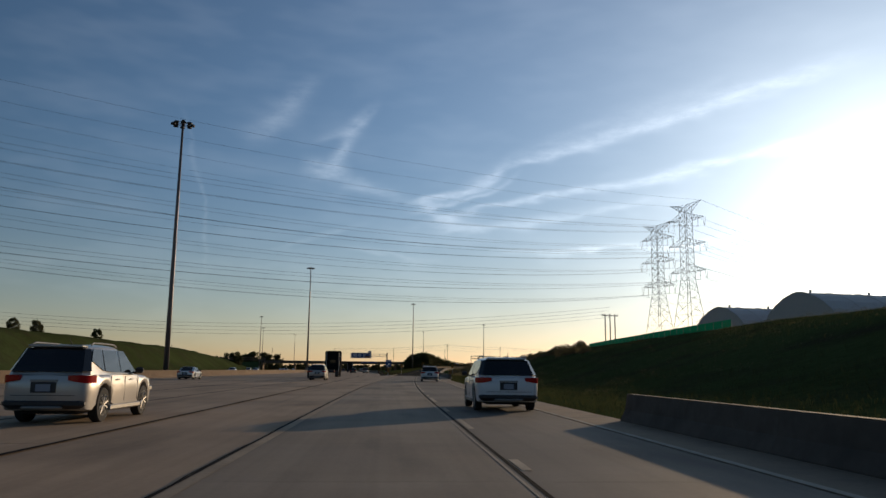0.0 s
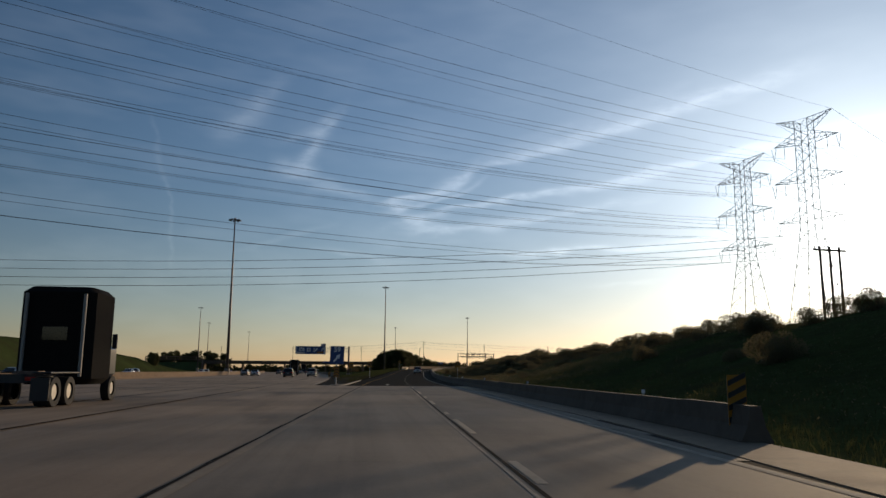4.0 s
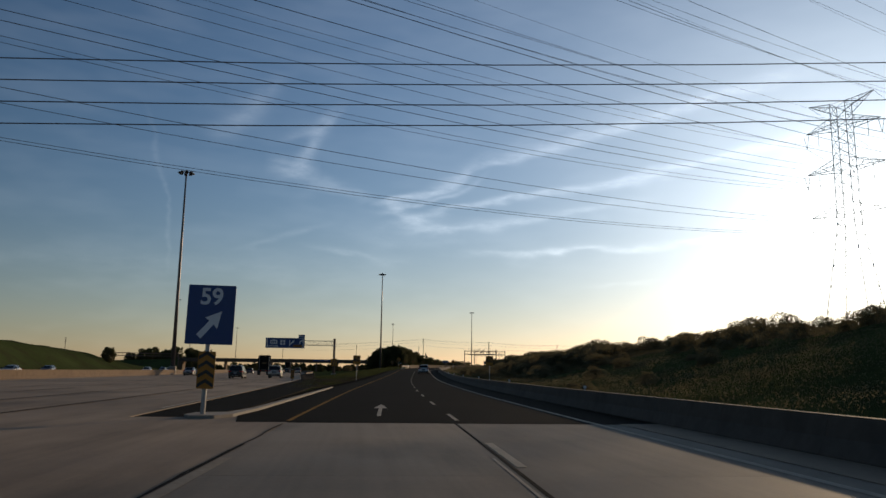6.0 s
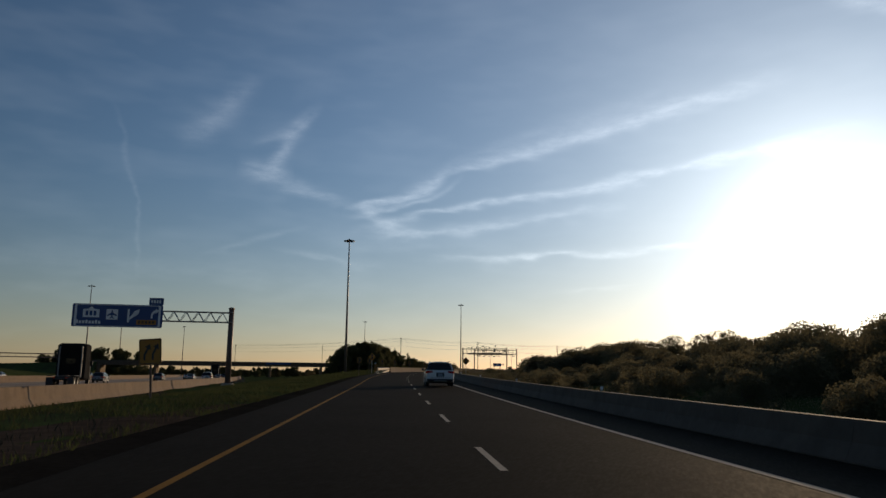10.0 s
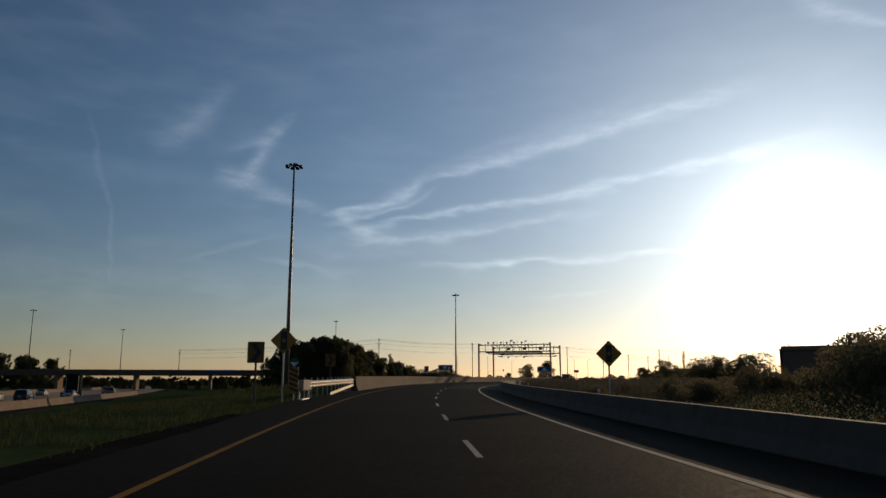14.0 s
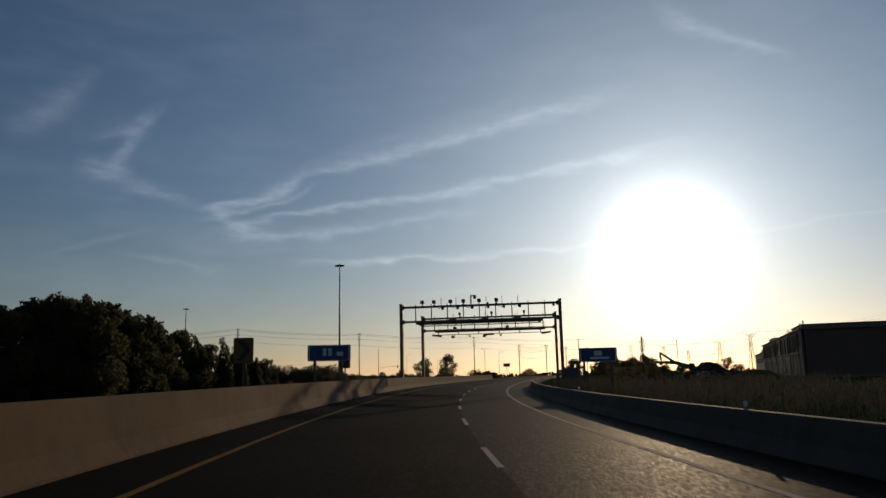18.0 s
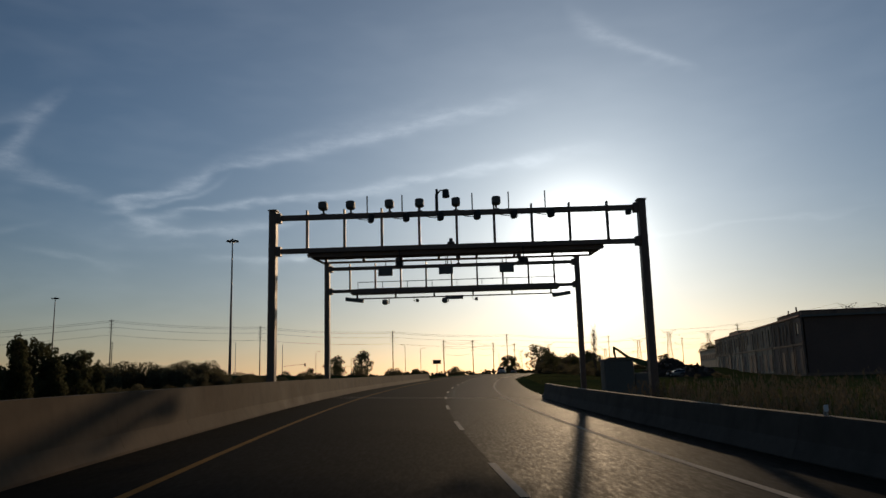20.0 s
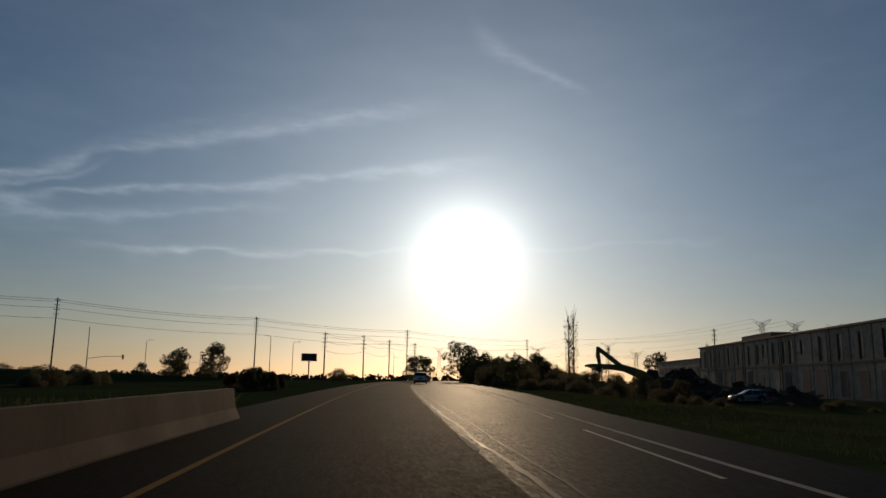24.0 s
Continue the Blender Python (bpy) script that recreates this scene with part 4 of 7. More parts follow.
for k in range(6):
    part("rail_hanger", Shape().box((1.9 + k * (W2 - 3.6) / 5, -0.45, 5.79), (0.1, 0.06, 0.36)), STEEL, gan2)
for x in (3.55, 7.15, 10.75):
    sh = Shape().box((x, -0.2, 7.22), (0.85, 0.06, 0.5))
    sh.tube((x, 0, 7.5), (x, 0, 8.0), 0.025)
    part("panel", sh, BOXGREY, gan2, "flat square antenna panel")
    camera_box(gan2, x + 0.75, 7.95, 0.26)
for x, ang in ((1.75, 0.14), (7.6, 0.0), (W2 - 1.1, -0.14)):
    part("light_bar", Shape().box((x, -0.5, 5.55), (1.05, 0.3, 0.2), 0, Matrix.Rotation(ang, 3, "Y")), BOXGREY, gan2, "long tilted light bar")
for x in (3.55, 7.05):
    sh = Shape().chamfered((x, -0.5, 5.38), (0.32, 0.4, 0.3), 0.06)
    sh.tube((x + 0.22, -0.45, 5.3), (x + 0.22, -0.45, 5.65), 0.03)
    part("camera_housing", sh, BOXGREY, gan2, "rounded grey flash housing")
for x in (5.4, 8.85):
    sh = Shape().path([(x - 0.15, -0.45, 5.6), (x - 0.16, -0.45, 5.42), (x, -0.45, 5.38)], 0.025)
    sh.chamfered((x + 0.05, -0.5, 5.42), (0.18, 0.26, 0.18), 0.03)
    part("reader", sh, BLACKPLASTIC, gan2)
sh = Shape().tube((7.25, 0, 7.6), (7.25, 0, 8.75), 0.035)
sh.path([(7.25, 0, 8.7), (7.3, -0.05, 8.82), (7.42, -0.1, 8.85)], 0.03)
sh.chamfered((7.5, -0.1, 8.86), (0.44, 0.3, 0.12), 0.03)
sh.chamfered((7.5, -0.1, 9.03), (0.22, 0.2, 0.22), 0.03)
part("dome_camera", sh, BOXGREY, gan2)

# ---- signs ----


def sign_plate(root, name, w, h, z, mat, y=0.0, x=0.0, diamond=False, border=None, round_=0.06):
    """A thin plate with rounded corners, its face towards -y, its back of plain metal."""
    c = min(w, h) * round_
    out = []
    if diamond:
        r = w / math.sqrt(2)
        for k in range(4):
            a_ = k * math.pi / 2
            for d in (-0.04, 0.04):
                out.append((math.cos(a_ + d) * r * 0.97, math.sin(a_ + d) * r * 0.97))
    else:
        for cx, cy, a0 in ((w / 2 - c, h / 2 - c, 0), (-w / 2 + c, h / 2 - c, 90), (-w / 2 + c, -h / 2 + c, 180), (w / 2 - c, -h / 2 + c, 270)):
            for d in (0, 45, 90):
                out.append((cx + c * math.cos(radians(a0 + d)), cy + c * math.sin(radians(a0 + d))))
    sh = Shape().loft([[(x + a_, y, z + b_) for a_, b_ in reversed(out)], [(x + a_, y - 0.012, z + b_) for a_, b_ in reversed(out)]], True, True)
    p = part(name, sh, mat, root)
    part("backing", Shape().loft([[(x + a_ * 0.99, y + 0.012, z + b_ * 0.99) for a_, b_ in reversed(out)], [(x + a_ * 0.99, y + 0.002, z + b_ * 0.99) for a_, b_ in reversed(out)]], True, True), SIGNBACK, root)
    if border:
        k0, k1 = 0.90, 0.95
        n = len(out)
        sh = Shape()
        sh.add([(x + a_ * k0, y - 0.016, z + b_ * k0) for a_, b_ in out] + [(x + a_ * k1, y - 0.016, z + b_ * k1) for a_, b_ in out], [(j, (j + 1) % n, n + (j + 1) % n, n + j) for j in range(n)])
        part("border", sh, border, root)
    return p


def lettering(root, words, x, z, size, mat, y=-0.018):
    cu = bpy.data.curves.new("lettering", "FONT")
    cu.body = words
    cu.size = size
    cu.align_x, cu.align_y = "CENTER", "CENTER"
    cu.extrude = 0.001
    cu.offset = 0.014 if size > 0.5 else 0.0
    tmp = bpy.data.objects.new("tmp", cu)
    scene.collection.objects.link(tmp)
    bpy.context.view_layer.update()
    me = bpy.data.meshes.new_from_object(tmp)
    bpy.data.objects.remove(tmp)
    me.materials.clear()
    me.materials.append(mat)
    ob = new("lettering", me)
    ob.parent = root
    ob.matrix_parent_inverse = Matrix()
    ob.matrix_basis = pose(x, y, z, 90, 0, 0)
    return ob


def flat(root, name, pts, mat, y=-0.017):
    return part(name, Shape().add([(x, y, z) for x, z in pts] + [(x, y - 0.002, z) for x, z in pts], [tuple(range(len(pts))), tuple(reversed(range(len(pts), 2 * len(pts))))] + [(i, i + len(pts), (i + 1) % len(pts) + len(pts), (i + 1) % len(pts)) for i in range(len(pts))]), mat, root)


def posts(root, xs, top, mat=GALV, r=0.045, low=-0.6):
    for x in xs:
        part("post", Shape().tube((x, 0.06, low), (x, 0.06, top), r, r, 8), mat, root)


def striped_marker(root, w, h, z, y=-0.02):
    sign_plate(root, "plate", w, h, z, SIGNYEL, y)
    n = 4
    for k in range(n):
        zz = z - h / 2 + h * (k + 0.1) / n
        flat(root, "chevron", [(-w * 0.46, zz), (0, zz + h * 0.14), (w * 0.46, zz), (w * 0.46, zz + h * 0.10), (0, zz + h * 0.24), (-w * 0.46, zz + h * 0.10)], SIGNBLACK, y - 0.017)


# exit sign in the gore
p = Vector((-0.16, 167.4, 0.0))
ex = thing("exit_sign", pose(*p, 0, 1.0, -3), "blue exit sign with white 59 and arrow over striped marker", "road sign")
sign_plate(ex, "panel", 1.27, 1.60, 2.70, BLUE, border=None, round_=0.02)
lettering(ex, "59", 0.0, 3.17, 0.62, SIGNWHITE)
flat(ex, "arrow", [(-0.34, 2.16), (-0.22, 2.05), (0.10, 2.44), (0.20, 2.32), (0.30, 2.80), (-0.14, 2.62), (-0.02, 2.54)], SIGNWHITE)
posts(ex, (-0.02,), 3.4, GALV, 0.07)
striped_marker(ex, 0.46, 0.98, 1.22)
# kerbed island under it
isl = Shape()
isl.loft([[Vector((-0.62, 167.3, z)), Vector((-0.4, 166.8, z)), Vector((0.25, 166.8, z)), Vector((0.6, 167.6, z)), Vector((0.90, 171.0, z)), Vector((2.3, 201.0, z)), Vector((2.12, 201.2, z)), Vector((0.66, 171.0, z)), Vector((0.3, 168.6, z)), Vector((-0.5, 168.3, z))] for z in (-0.1, 0.07)], True, True)
lay("kerb_island", isl, GUTTER, "low pale concrete kerb at the gore", "kerb")


def speed_sign(x, y, z0, turn_, zc, hgt=1.15, w=0.92, label="yellow advisory speed sign with black 60 on a steel post"):
    ob = thing("speed_sign", pose(x, y, z0, 0, 0, turn_), label, "road sign", "yellow advisory signs")
    sign_plate(ob, "panel", w, hgt, zc, SIGNYEL, border=SIGNBLACK)
    lettering(ob, "60", 0, zc + 0.06, 0.80, SIGNBLACK)
    posts(ob, (0,), zc + hgt * 0.4, GALV, 0.05)
    return ob


sp = at(242.0, -5.35)
speed_sign(sp.x, sp.y, ground_at(sp.x, sp.y) + 0.1, -6, 2.45)
sp = at(238.3, 11.2)
speed_sign(sp.x, sp.y, ground_at(sp.x, sp.y), -6, 2.55)
# warning sign with bent lanes beyond it
ob = thing("warning_sign", pose(0.35, 278.3, ground_at(0.35, 278.3), 0, -4, -8), "yellow warning panel with black curve arrows, leaning a little", "road sign")
sign_plate(ob, "panel", 1.15, 1.30, 2.45, SIGNYEL, border=SIGNBLACK)
for k in (-0.34, 0.08):
    flat(ob, "arrow", [(k, 2.02), (k + 0.10, 2.02), (k + 0.10, 2.28), (k + 0.27, 2.58), (k + 0.36, 2.52), (k + 0.33, 2.84), (k + 0.07, 2.70), (k + 0.17, 2.64), (k, 2.32)], SIGNBLACK)
posts(ob, (0,), 2.9, TIMBER, 0.06)


def curve_board(s, o, label="yellow curve board with a black chevron on a post", w=0.62, h=0.78, zc=1.95, turn_=0.0):
    q = at(s, o)
    z = max(ground_at(q.x, q.y), -0.2)
    ob_ = thing("chevron_sign", pose(q.x, q.y, z, 0, 0, math.degrees(heading(s)) + turn_), label, "road sign", "curve boards")
    sign_plate(ob_, "panel", w, h, zc + q.z - z, SIGNSHADE)
    c = zc + q.z - z
    flat(ob_, "chevron", [(-w * 0.30, c - h * 0.40), (-w * 0.02, c - h * 0.40), (w * 0.36, c), (-w * 0.02, c + h * 0.40), (-w * 0.30, c + h * 0.40), (w * 0.06, c)], SIGNBLACK)
    posts(ob_, (0,), c + 0.3, TIMBER, 0.04)
    return ob_


curve_board(335.6, -5.12)
curve_board(356.0, -5.49)
for s in (374.7, 393.9, 414.2, 434.5, 455.0):
    curve_board(s, -5.35, zc=1.98)


def diamond_sign(s, o, zc, label, w=0.92):
    q = at(s, o)
    z = ground_at(q.x, q.y)
    ob_ = thing("signal_ahead_sign", pose(q.x, q.y, z, 0, 0, math.degrees(heading(s))), label, "road sign", "diamond warning signs")
    c = zc + q.z - z
    sign_plate(ob_, "panel", w, w, c, SIGNYEL, diamond=True)
    flat(ob_, "symbol", [(-0.15, c - 0.42), (0.15, c - 0.42), (0.15, c + 0.42), (-0.15, c + 0.42)], SIGNBLACK)
    for k, mt in ((-0.26, SIGNBLACK), (0.0, SIGNYEL), (0.26, SIGNBLACK)):
        flat(ob_, "lamp_disc", [(0.09 * math.cos(j * math.pi / 5), c + k + 0.09 * math.sin(j * math.pi / 5)) for j in range(10)], mt, -0.021)
    posts(ob_, (0,), c + 0.2, GALV, 0.045)


diamond_sign(362.75, -5.76, 2.67, "yellow diamond signal-ahead sign on a steel post", 0.87)
diamond_sign(365.2, 9.9, 2.42, "yellow diamond signal-ahead sign beside the barrier")


def billboard(cx, cy, z0, turn_, w, h, zc, label, legs, mat=BLUE, bars=()):
    ob_ = thing("guide_sign", pose(cx, cy, z0, 0, 0, turn_), label, "road sign")
    sign_plate(ob_, "panel", w, h, zc, mat, border=SIGNWHITE)
    for bx, bz, bw, bh in bars:
        flat(ob_, "writing", [(bx - bw / 2, zc + bz - bh / 2), (bx + bw / 2, zc + bz - bh / 2), (bx + bw / 2, zc + bz + bh / 2), (bx - bw / 2, zc + bz + bh / 2)], SIGNWHITE)
    posts(ob_, legs, zc + h * 0.4, STEEL, 0.08)
    return ob_


billboard(40.85, 450.9, 2.6, -16, 2.4, 0.9, 2.62, "blue roadside guide sign on two posts above the wall", (-0.8, 0.7), bars=((-0.25, 0.05, 0.2, 0.42), (0.05, 0.05, 0.2, 0.42), (0.6, -0.05, 0.36, 0.22)))
billboard(58.1, 450.7, 2.35, -22, 2.4, 0.9, 2.6, "blue roadside guide sign on two posts behind the barrier", (-0.9, 0.8), bars=((0.0, 0.1, 0.5, 0.3), (0.1, -0.2, 1.2, 0.14)))
billboard(120.3, 600.0, ground_at(120.3, 600), -32, 1.9, 0.95, 3.4, "dark sign panel on a single post beside the ramp", (0.0,), SIGNBLACK)
billboard(18.0, 640.0, ground_at(18, 640), 0, 6, 3.0, 6.0, "far dark sign panel seen above the wall", (-2, 2), SIGNBACK)

# big blue overhead sign on a cantilever truss
tr = thing("overhead_sign", pose(-0.9, 317.8, 0.0, 0, 0, 2), "big blue overhead guide sign on a steel cantilever truss", "overhead sign")
part("post", Shape().tube((0, 0, -0.4), (0, 0, 8.2), 0.30, 0.26, 12), STEEL, tr, smooth=True)
part("post_cap", Shape().tube((0, 0, 8.1), (0, 0, 8.3), 0.32, 0.30, 12), STEEL, tr)
part("footing", Shape().chamfered((0, 0, 0.1), (1.2, 1.2, 0.9), 0.1), GUTTER, tr)
for yy in (-0.35, 0.35):
    for zz in (6.75, 7.75):
        part("chord", Shape().tube((0.2, yy, zz), (-12.0, yy, zz), 0.06, 0.05, 6), GALV, tr)
for k in range(10):
    x = -0.3 - k * 1.2
    web = Shape().tube((x, -0.35, 6.75), (x - 0.6, -0.35, 7.75), 0.035, 0.035, 5)
    web.tube((x - 0.6, -0.35, 7.75), (x - 1.2, -0.35, 6.75), 0.035, 0.035, 5)
    web.tube((x, 0.35, 6.75), (x - 0.6, 0.35, 7.75), 0.035, 0.035, 5)
    web.tube((x - 0.6, 0.35, 7.75), (x - 1.2, 0.35, 6.75), 0.035, 0.035, 5)
    web.tube((x, -0.35, 7.75), (x, 0.35, 7.75), 0.03, 0.03, 5)
    part("web_brace", web, GALV, tr)
sign_plate(tr, "panel", 8.6, 2.3, 7.15, BLUE, -0.5, -11.0, border=SIGNWHITE)
sign_plate(tr, "exit_tab", 1.4, 0.75, 8.68, BLUE, -0.5, -7.4)
def sign_mark(name, pts, mat, y=-0.518):
    flat(tr, name, pts, mat, y)


# route shield with a peaked top, aeroplane symbol, town line, forked and bent arrows, yellow exit strip
sign_mark("shield", [(-14.3, 6.95), (-12.75, 6.95), (-12.75, 7.75), (-13.25, 7.8), (-13.52, 8.05), (-13.8, 7.8), (-14.3, 7.75)], SIGNWHITE)
for k in range(3):
    sign_mark("writing", [(-14.05 + k * 0.38, 7.12), (-13.8 + k * 0.38, 7.12), (-13.8 + k * 0.38, 7.6), (-14.05 + k * 0.38, 7.6)], BLUE, -0.523)
sign_mark("airport_square", [(-12.1, 6.75), (-11.0, 6.75), (-11.0, 7.8), (-12.1, 7.8)], SIGNWHITE)
sign_mark("aeroplane", [(-11.62, 6.86), (-11.55, 6.95), (-11.48, 6.86), (-11.3, 6.86), (-11.49, 7.05), (-11.47, 7.22), (-11.08, 7.10), (-11.08, 7.2), (-11.47, 7.45), (-11.5, 7.66), (-11.55, 7.74), (-11.6, 7.66), (-11.63, 7.45), (-12.02, 7.2), (-12.02, 7.10), (-11.63, 7.22), (-11.61, 7.05), (-11.8, 6.86)], BLUE, -0.523)
for k in range(8):
    sign_mark("writing", [(-14.9 + k * 0.3, 6.32), (-14.68 + k * 0.3, 6.32), (-14.68 + k * 0.3, 6.60 if k % 3 else 6.68), (-14.9 + k * 0.3, 6.60 if k % 3 else 6.68)], SIGNWHITE)
sign_mark("arrow", [(-10.1, 6.5), (-9.9, 6.5), (-9.9, 6.95), (-9.3, 7.55), (-9.42, 7.67), (-8.95, 7.85), (-9.05, 7.35), (-9.17, 7.45), (-9.9, 6.75), (-9.9, 7.85), (-10.1, 7.85)], SIGNWHITE)
sign_mark("arrow", [(-7.85, 6.95), (-7.67, 6.95), (-7.67, 7.3), (-7.42, 7.58), (-7.42, 7.45), (-7.05, 7.72), (-7.42, 7.95), (-7.42, 7.80), (-7.6, 7.74), (-7.85, 7.4)], SIGNWHITE)
sign_mark("exit_strip", [(-9.2, 6.3), (-7.3, 6.3), (-7.3, 6.78), (-9.2, 6.78)], SIGNYEL)
for k in range(5):
    sign_mark("writing", [(-9.05 + k * 0.34, 6.42), (-8.83 + k * 0.34, 6.42), (-8.83 + k * 0.34, 6.66), (-9.05 + k * 0.34, 6.66)], SIGNBLACK, -0.523)
for k in range(4):
    sign_mark("writing", [(-7.9 + k * 0.26, 8.52), (-7.74 + k * 0.26, 8.52), (-7.74 + k * 0.26, 8.82), (-7.9 + k * 0.26, 8.82)], SIGNWHITE)

# ---- guard rails ----


def guard_rail(pts, name, label, face, wood=False, lift=0.0):
    """Posts, blocks and a corrugated steel beam along floor points; face: +1 when the beam is on the right-hand side."""
    root = thing(name, pose(*pts[0]), label, "guard rail")
    inv = root.matrix_world.inverted()
    loc = [inv @ Vector(p_) for p_ in pts]
    rings = []
    for i, p_ in enumerate(loc):
        d = (loc[min(i + 1, len(loc) - 1)] - loc[max(i - 1, 0)])
        r = Vector((d.y, -d.x, 0)).normalized() * face
        prof = [(0.0, 0.46), (0.08, 0.52), (0.08, 0.57), (0.0, 0.62), (0.08, 0.67), (0.08, 0.72), (0.0, 0.78)]
        prof = [(a_, b_ + lift + (b_ - 0.62) * lift) for a_, b_ in prof]
        rings.append([p_ + r * (0.16 + a_) + Vector((0, 0, b_)) for a_, b_ in prof] + [p_ + r * (0.15 + a_) + Vector((0, 0, b_)) for a_, b_ in reversed(prof)])
        part("post", Shape().box(p_ + Vector((0, 0, 0.3 + lift * 0.5)), (0.16 if wood else 0.07, 0.18 if wood else 0.10, 1.05 + lift if wood else 1.26 + lift)), TIMBER if wood else GALV, root)
        part("block", Shape().box(p_ + r * 0.11 + Vector((0, 0, 0.62 + lift)), (0.13, 0.13, 0.34), math.atan2(d.y, d.x)), TIMBER if wood else GALV, root)
    part("beam", Shape().loft(rings, True, True), RAILSTEEL, root)
    return root


guard_rail([Vector((-2.2 + 0.0 * k + 0.028 * k, 234.5 + k * 1.9, -0.05)) for k in range(11)], "guard_rail", "steel guard rail on timber posts ahead of the concrete barrier", -1, True)
rl = [at(s, -4.92 + 0.12 * (i / 12)) for i, s in enumerate((363.9, 365.8, 367.6, 369.3, 370.9, 372.4, 373.8, 375.1, 376.3, 377.4, 378.4, 379.3, 380.1))]
gr = guard_rail(rl, "guard_rail", "bright steel guard rail leading to the concrete wall", 1, False, 0.05)
inv = gr.matrix_world.inverted()
part("lower_beam", beam(inv @ (at(370.6, -4.68) + Vector((0, 0, 0.06))), inv @ (at(380.2, -4.60) + Vector((0, 0, 0.42))), 0.06, 0.16), RAILSTEEL, gr)
q = at(362.2, -4.86)
cu = thing("crash_cushion", pose(*q, 0, 0, math.degrees(heading(365))), "boxy pale crash terminal with a striped marker board", "crash cushion")
part("impact_head", Shape().chamfered((0.0, 1.15, 0.66), (0.34, 2.3, 0.48), 0.04), GUTTER, cu)
part("foot_frame", join(Shape().box((0, 1.1, 0.03), (0.24, 2.0, 0.06)), Shape().box((-0.06, 0.2, 0.22), (0.08, 0.08, 0.5)), Shape().box((0.06, 1.9, 0.22), (0.08, 0.08, 0.5))), GALV, cu)
q = at(361.6, -5.04) - Vector((0, 0, 0.07))
mk = thing("object_marker", pose(*q, 0, 0, math.degrees(heading(364))), "tall marker board with slanted black and yellow stripes", "marker")
sign_plate(mk, "panel", 0.42, 1.15, 0.95, SIGNYEL)
for k in range(5):
    z = 0.42 + k * 0.21
    flat(mk, "stripe", [(-0.2, z + 0.16), (0.2, z), (0.2, z + 0.10), (-0.2, z + 0.26)], SIGNBLACK)
sign_plate(mk, "diamond", 0.30, 0.30, 1.74, SIGNGREEN, diamond=True)
flat(mk, "lower_half", [(-0.19, 1.735), (0.0, 1.545), (0.19, 1.735)], SIGNWHITE)
posts(mk, (0,), 1.76, GALV, 0.03)
for xx, yy, lab in ((-3.2, 233.2, "striped marker board before the guard rail"), (at(113.5, 7.0).x, 113.5, "striped marker board at the end of the barrier")):
    mk = thing("object_marker", pose(xx, yy, 0, 0, 0, 0), lab, "marker")
    sign_plate(mk, "panel", 0.40, 1.0, 0.75, SIGNYEL)
    for k in range(4):
        z = 0.30 + k * 0.24
        flat(mk, "stripe", [(-0.19, z), (0.19, z + 0.18), (0.19, z + 0.29), (-0.19, z + 0.11)], SIGNBLACK)
    posts(mk, (0,), 1.2, TIMBER, 0.05)

# ---- trees and shrubs ----


def leaf_cloud(rng, blobs, count, size):
    """Many small leaf faces scattered through the outer part of several lumps."""
    sh = Shape()
    vol = [b_[3] ** 2 for b_ in blobs]
    tot_ = sum(vol)
    for (cx, cy, cz, r, flatz), w in zip(blobs, vol):
        for _ in range(int(count * w / tot_)):
            while True:
                d = Vector((rng.gauss(0, 1), rng.gauss(0, 1), rng.gauss(0, 1)))
                if d.length > 1e-3:
                    break
            d.normalize()
            k = r * (0.55 + 0.5 * rng.random() ** 0.6)
            c = Vector((cx + d.x * k, cy + d.y * k, cz + d.z * k * flatz))
            u = Vector((rng.gauss(0, 1), rng.gauss(0, 1), rng.gauss(0, 0.6))).normalized()
            v = u.orthogonal().normalized()
            v = (Matrix.Rotation(rng.random() * 6.28, 3, u) @ v)
            a_ = size * (0.6 + 0.8 * rng.random())
            w_ = u.cross(v)
            sh.add([c - v * a_, c + w_ * a_ * 0.55, c + v * a_, c - w_ * a_ * 0.55], [(0, 1, 2, 3)])
    return sh


def tree_meshes(seed, h, r, leaves=2600, size=0.22, lean=0.0, bare=0.22, dense=11, leaf=None, lump=(0.30, 0.22), sprigs=0):
    rng = random.Random(seed)
    wood = Shape()
    top = Vector((lean, 0, h * 0.75))
    wood.loft([[Vector((lean * k * k + math.cos(j * math.pi / 4) * rr, math.sin(j * math.pi / 4) * rr, h * 0.75 * k)) for j in range(8)] for k, rr in ((0, 0.05 * h * 0.6 + 0.05), (0.15, 0.022 * h), (0.5, 0.016 * h), (1.0, 0.006 * h))], True, True)
    blobs = []
    for k in range(dense):
        a_ = rng.random() * 6.28
        zz = bare + (0.95 - bare) * (k + 0.5) / dense
        spread = r * (0.35 + 0.65 * math.sin(math.pi * min(1, (zz - bare) / (1 - bare) * 0.9 + 0.12))) * (0.45 + 0.45 * rng.random())
        c = (math.cos(a_) * spread + lean * zz, math.sin(a_) * spread, h * zz)
        blobs.append((*c, r * (lump[0] + lump[1] * rng.random()), 0.8))
        st = Vector((lean * (zz - 0.12), 0, h * max(0.1, zz - 0.18)))
        wood.tube(st, c, 0.008 * h, 0.003 * h, 5)
    for k in range(sprigs):
        b_ = rng.choice(blobs[dense // 3:dense])
        d = Vector((rng.gauss(0, 0.6), rng.gauss(0, 0.6), 0.9)).normalized()
        for q_, rr in ((1.0, 0.10), (1.25, 0.07), (1.5, 0.045)):
            blobs.append((b_[0] + d.x * b_[3] * q_, b_[1] + d.y * b_[3] * q_, b_[2] + d.z * b_[3] * q_, r * rr, 1.2))
    return wood.mesh("trunk", BARK), leaf_cloud(rng, blobs, leaves, size).mesh("crown", leaf or LEAF)


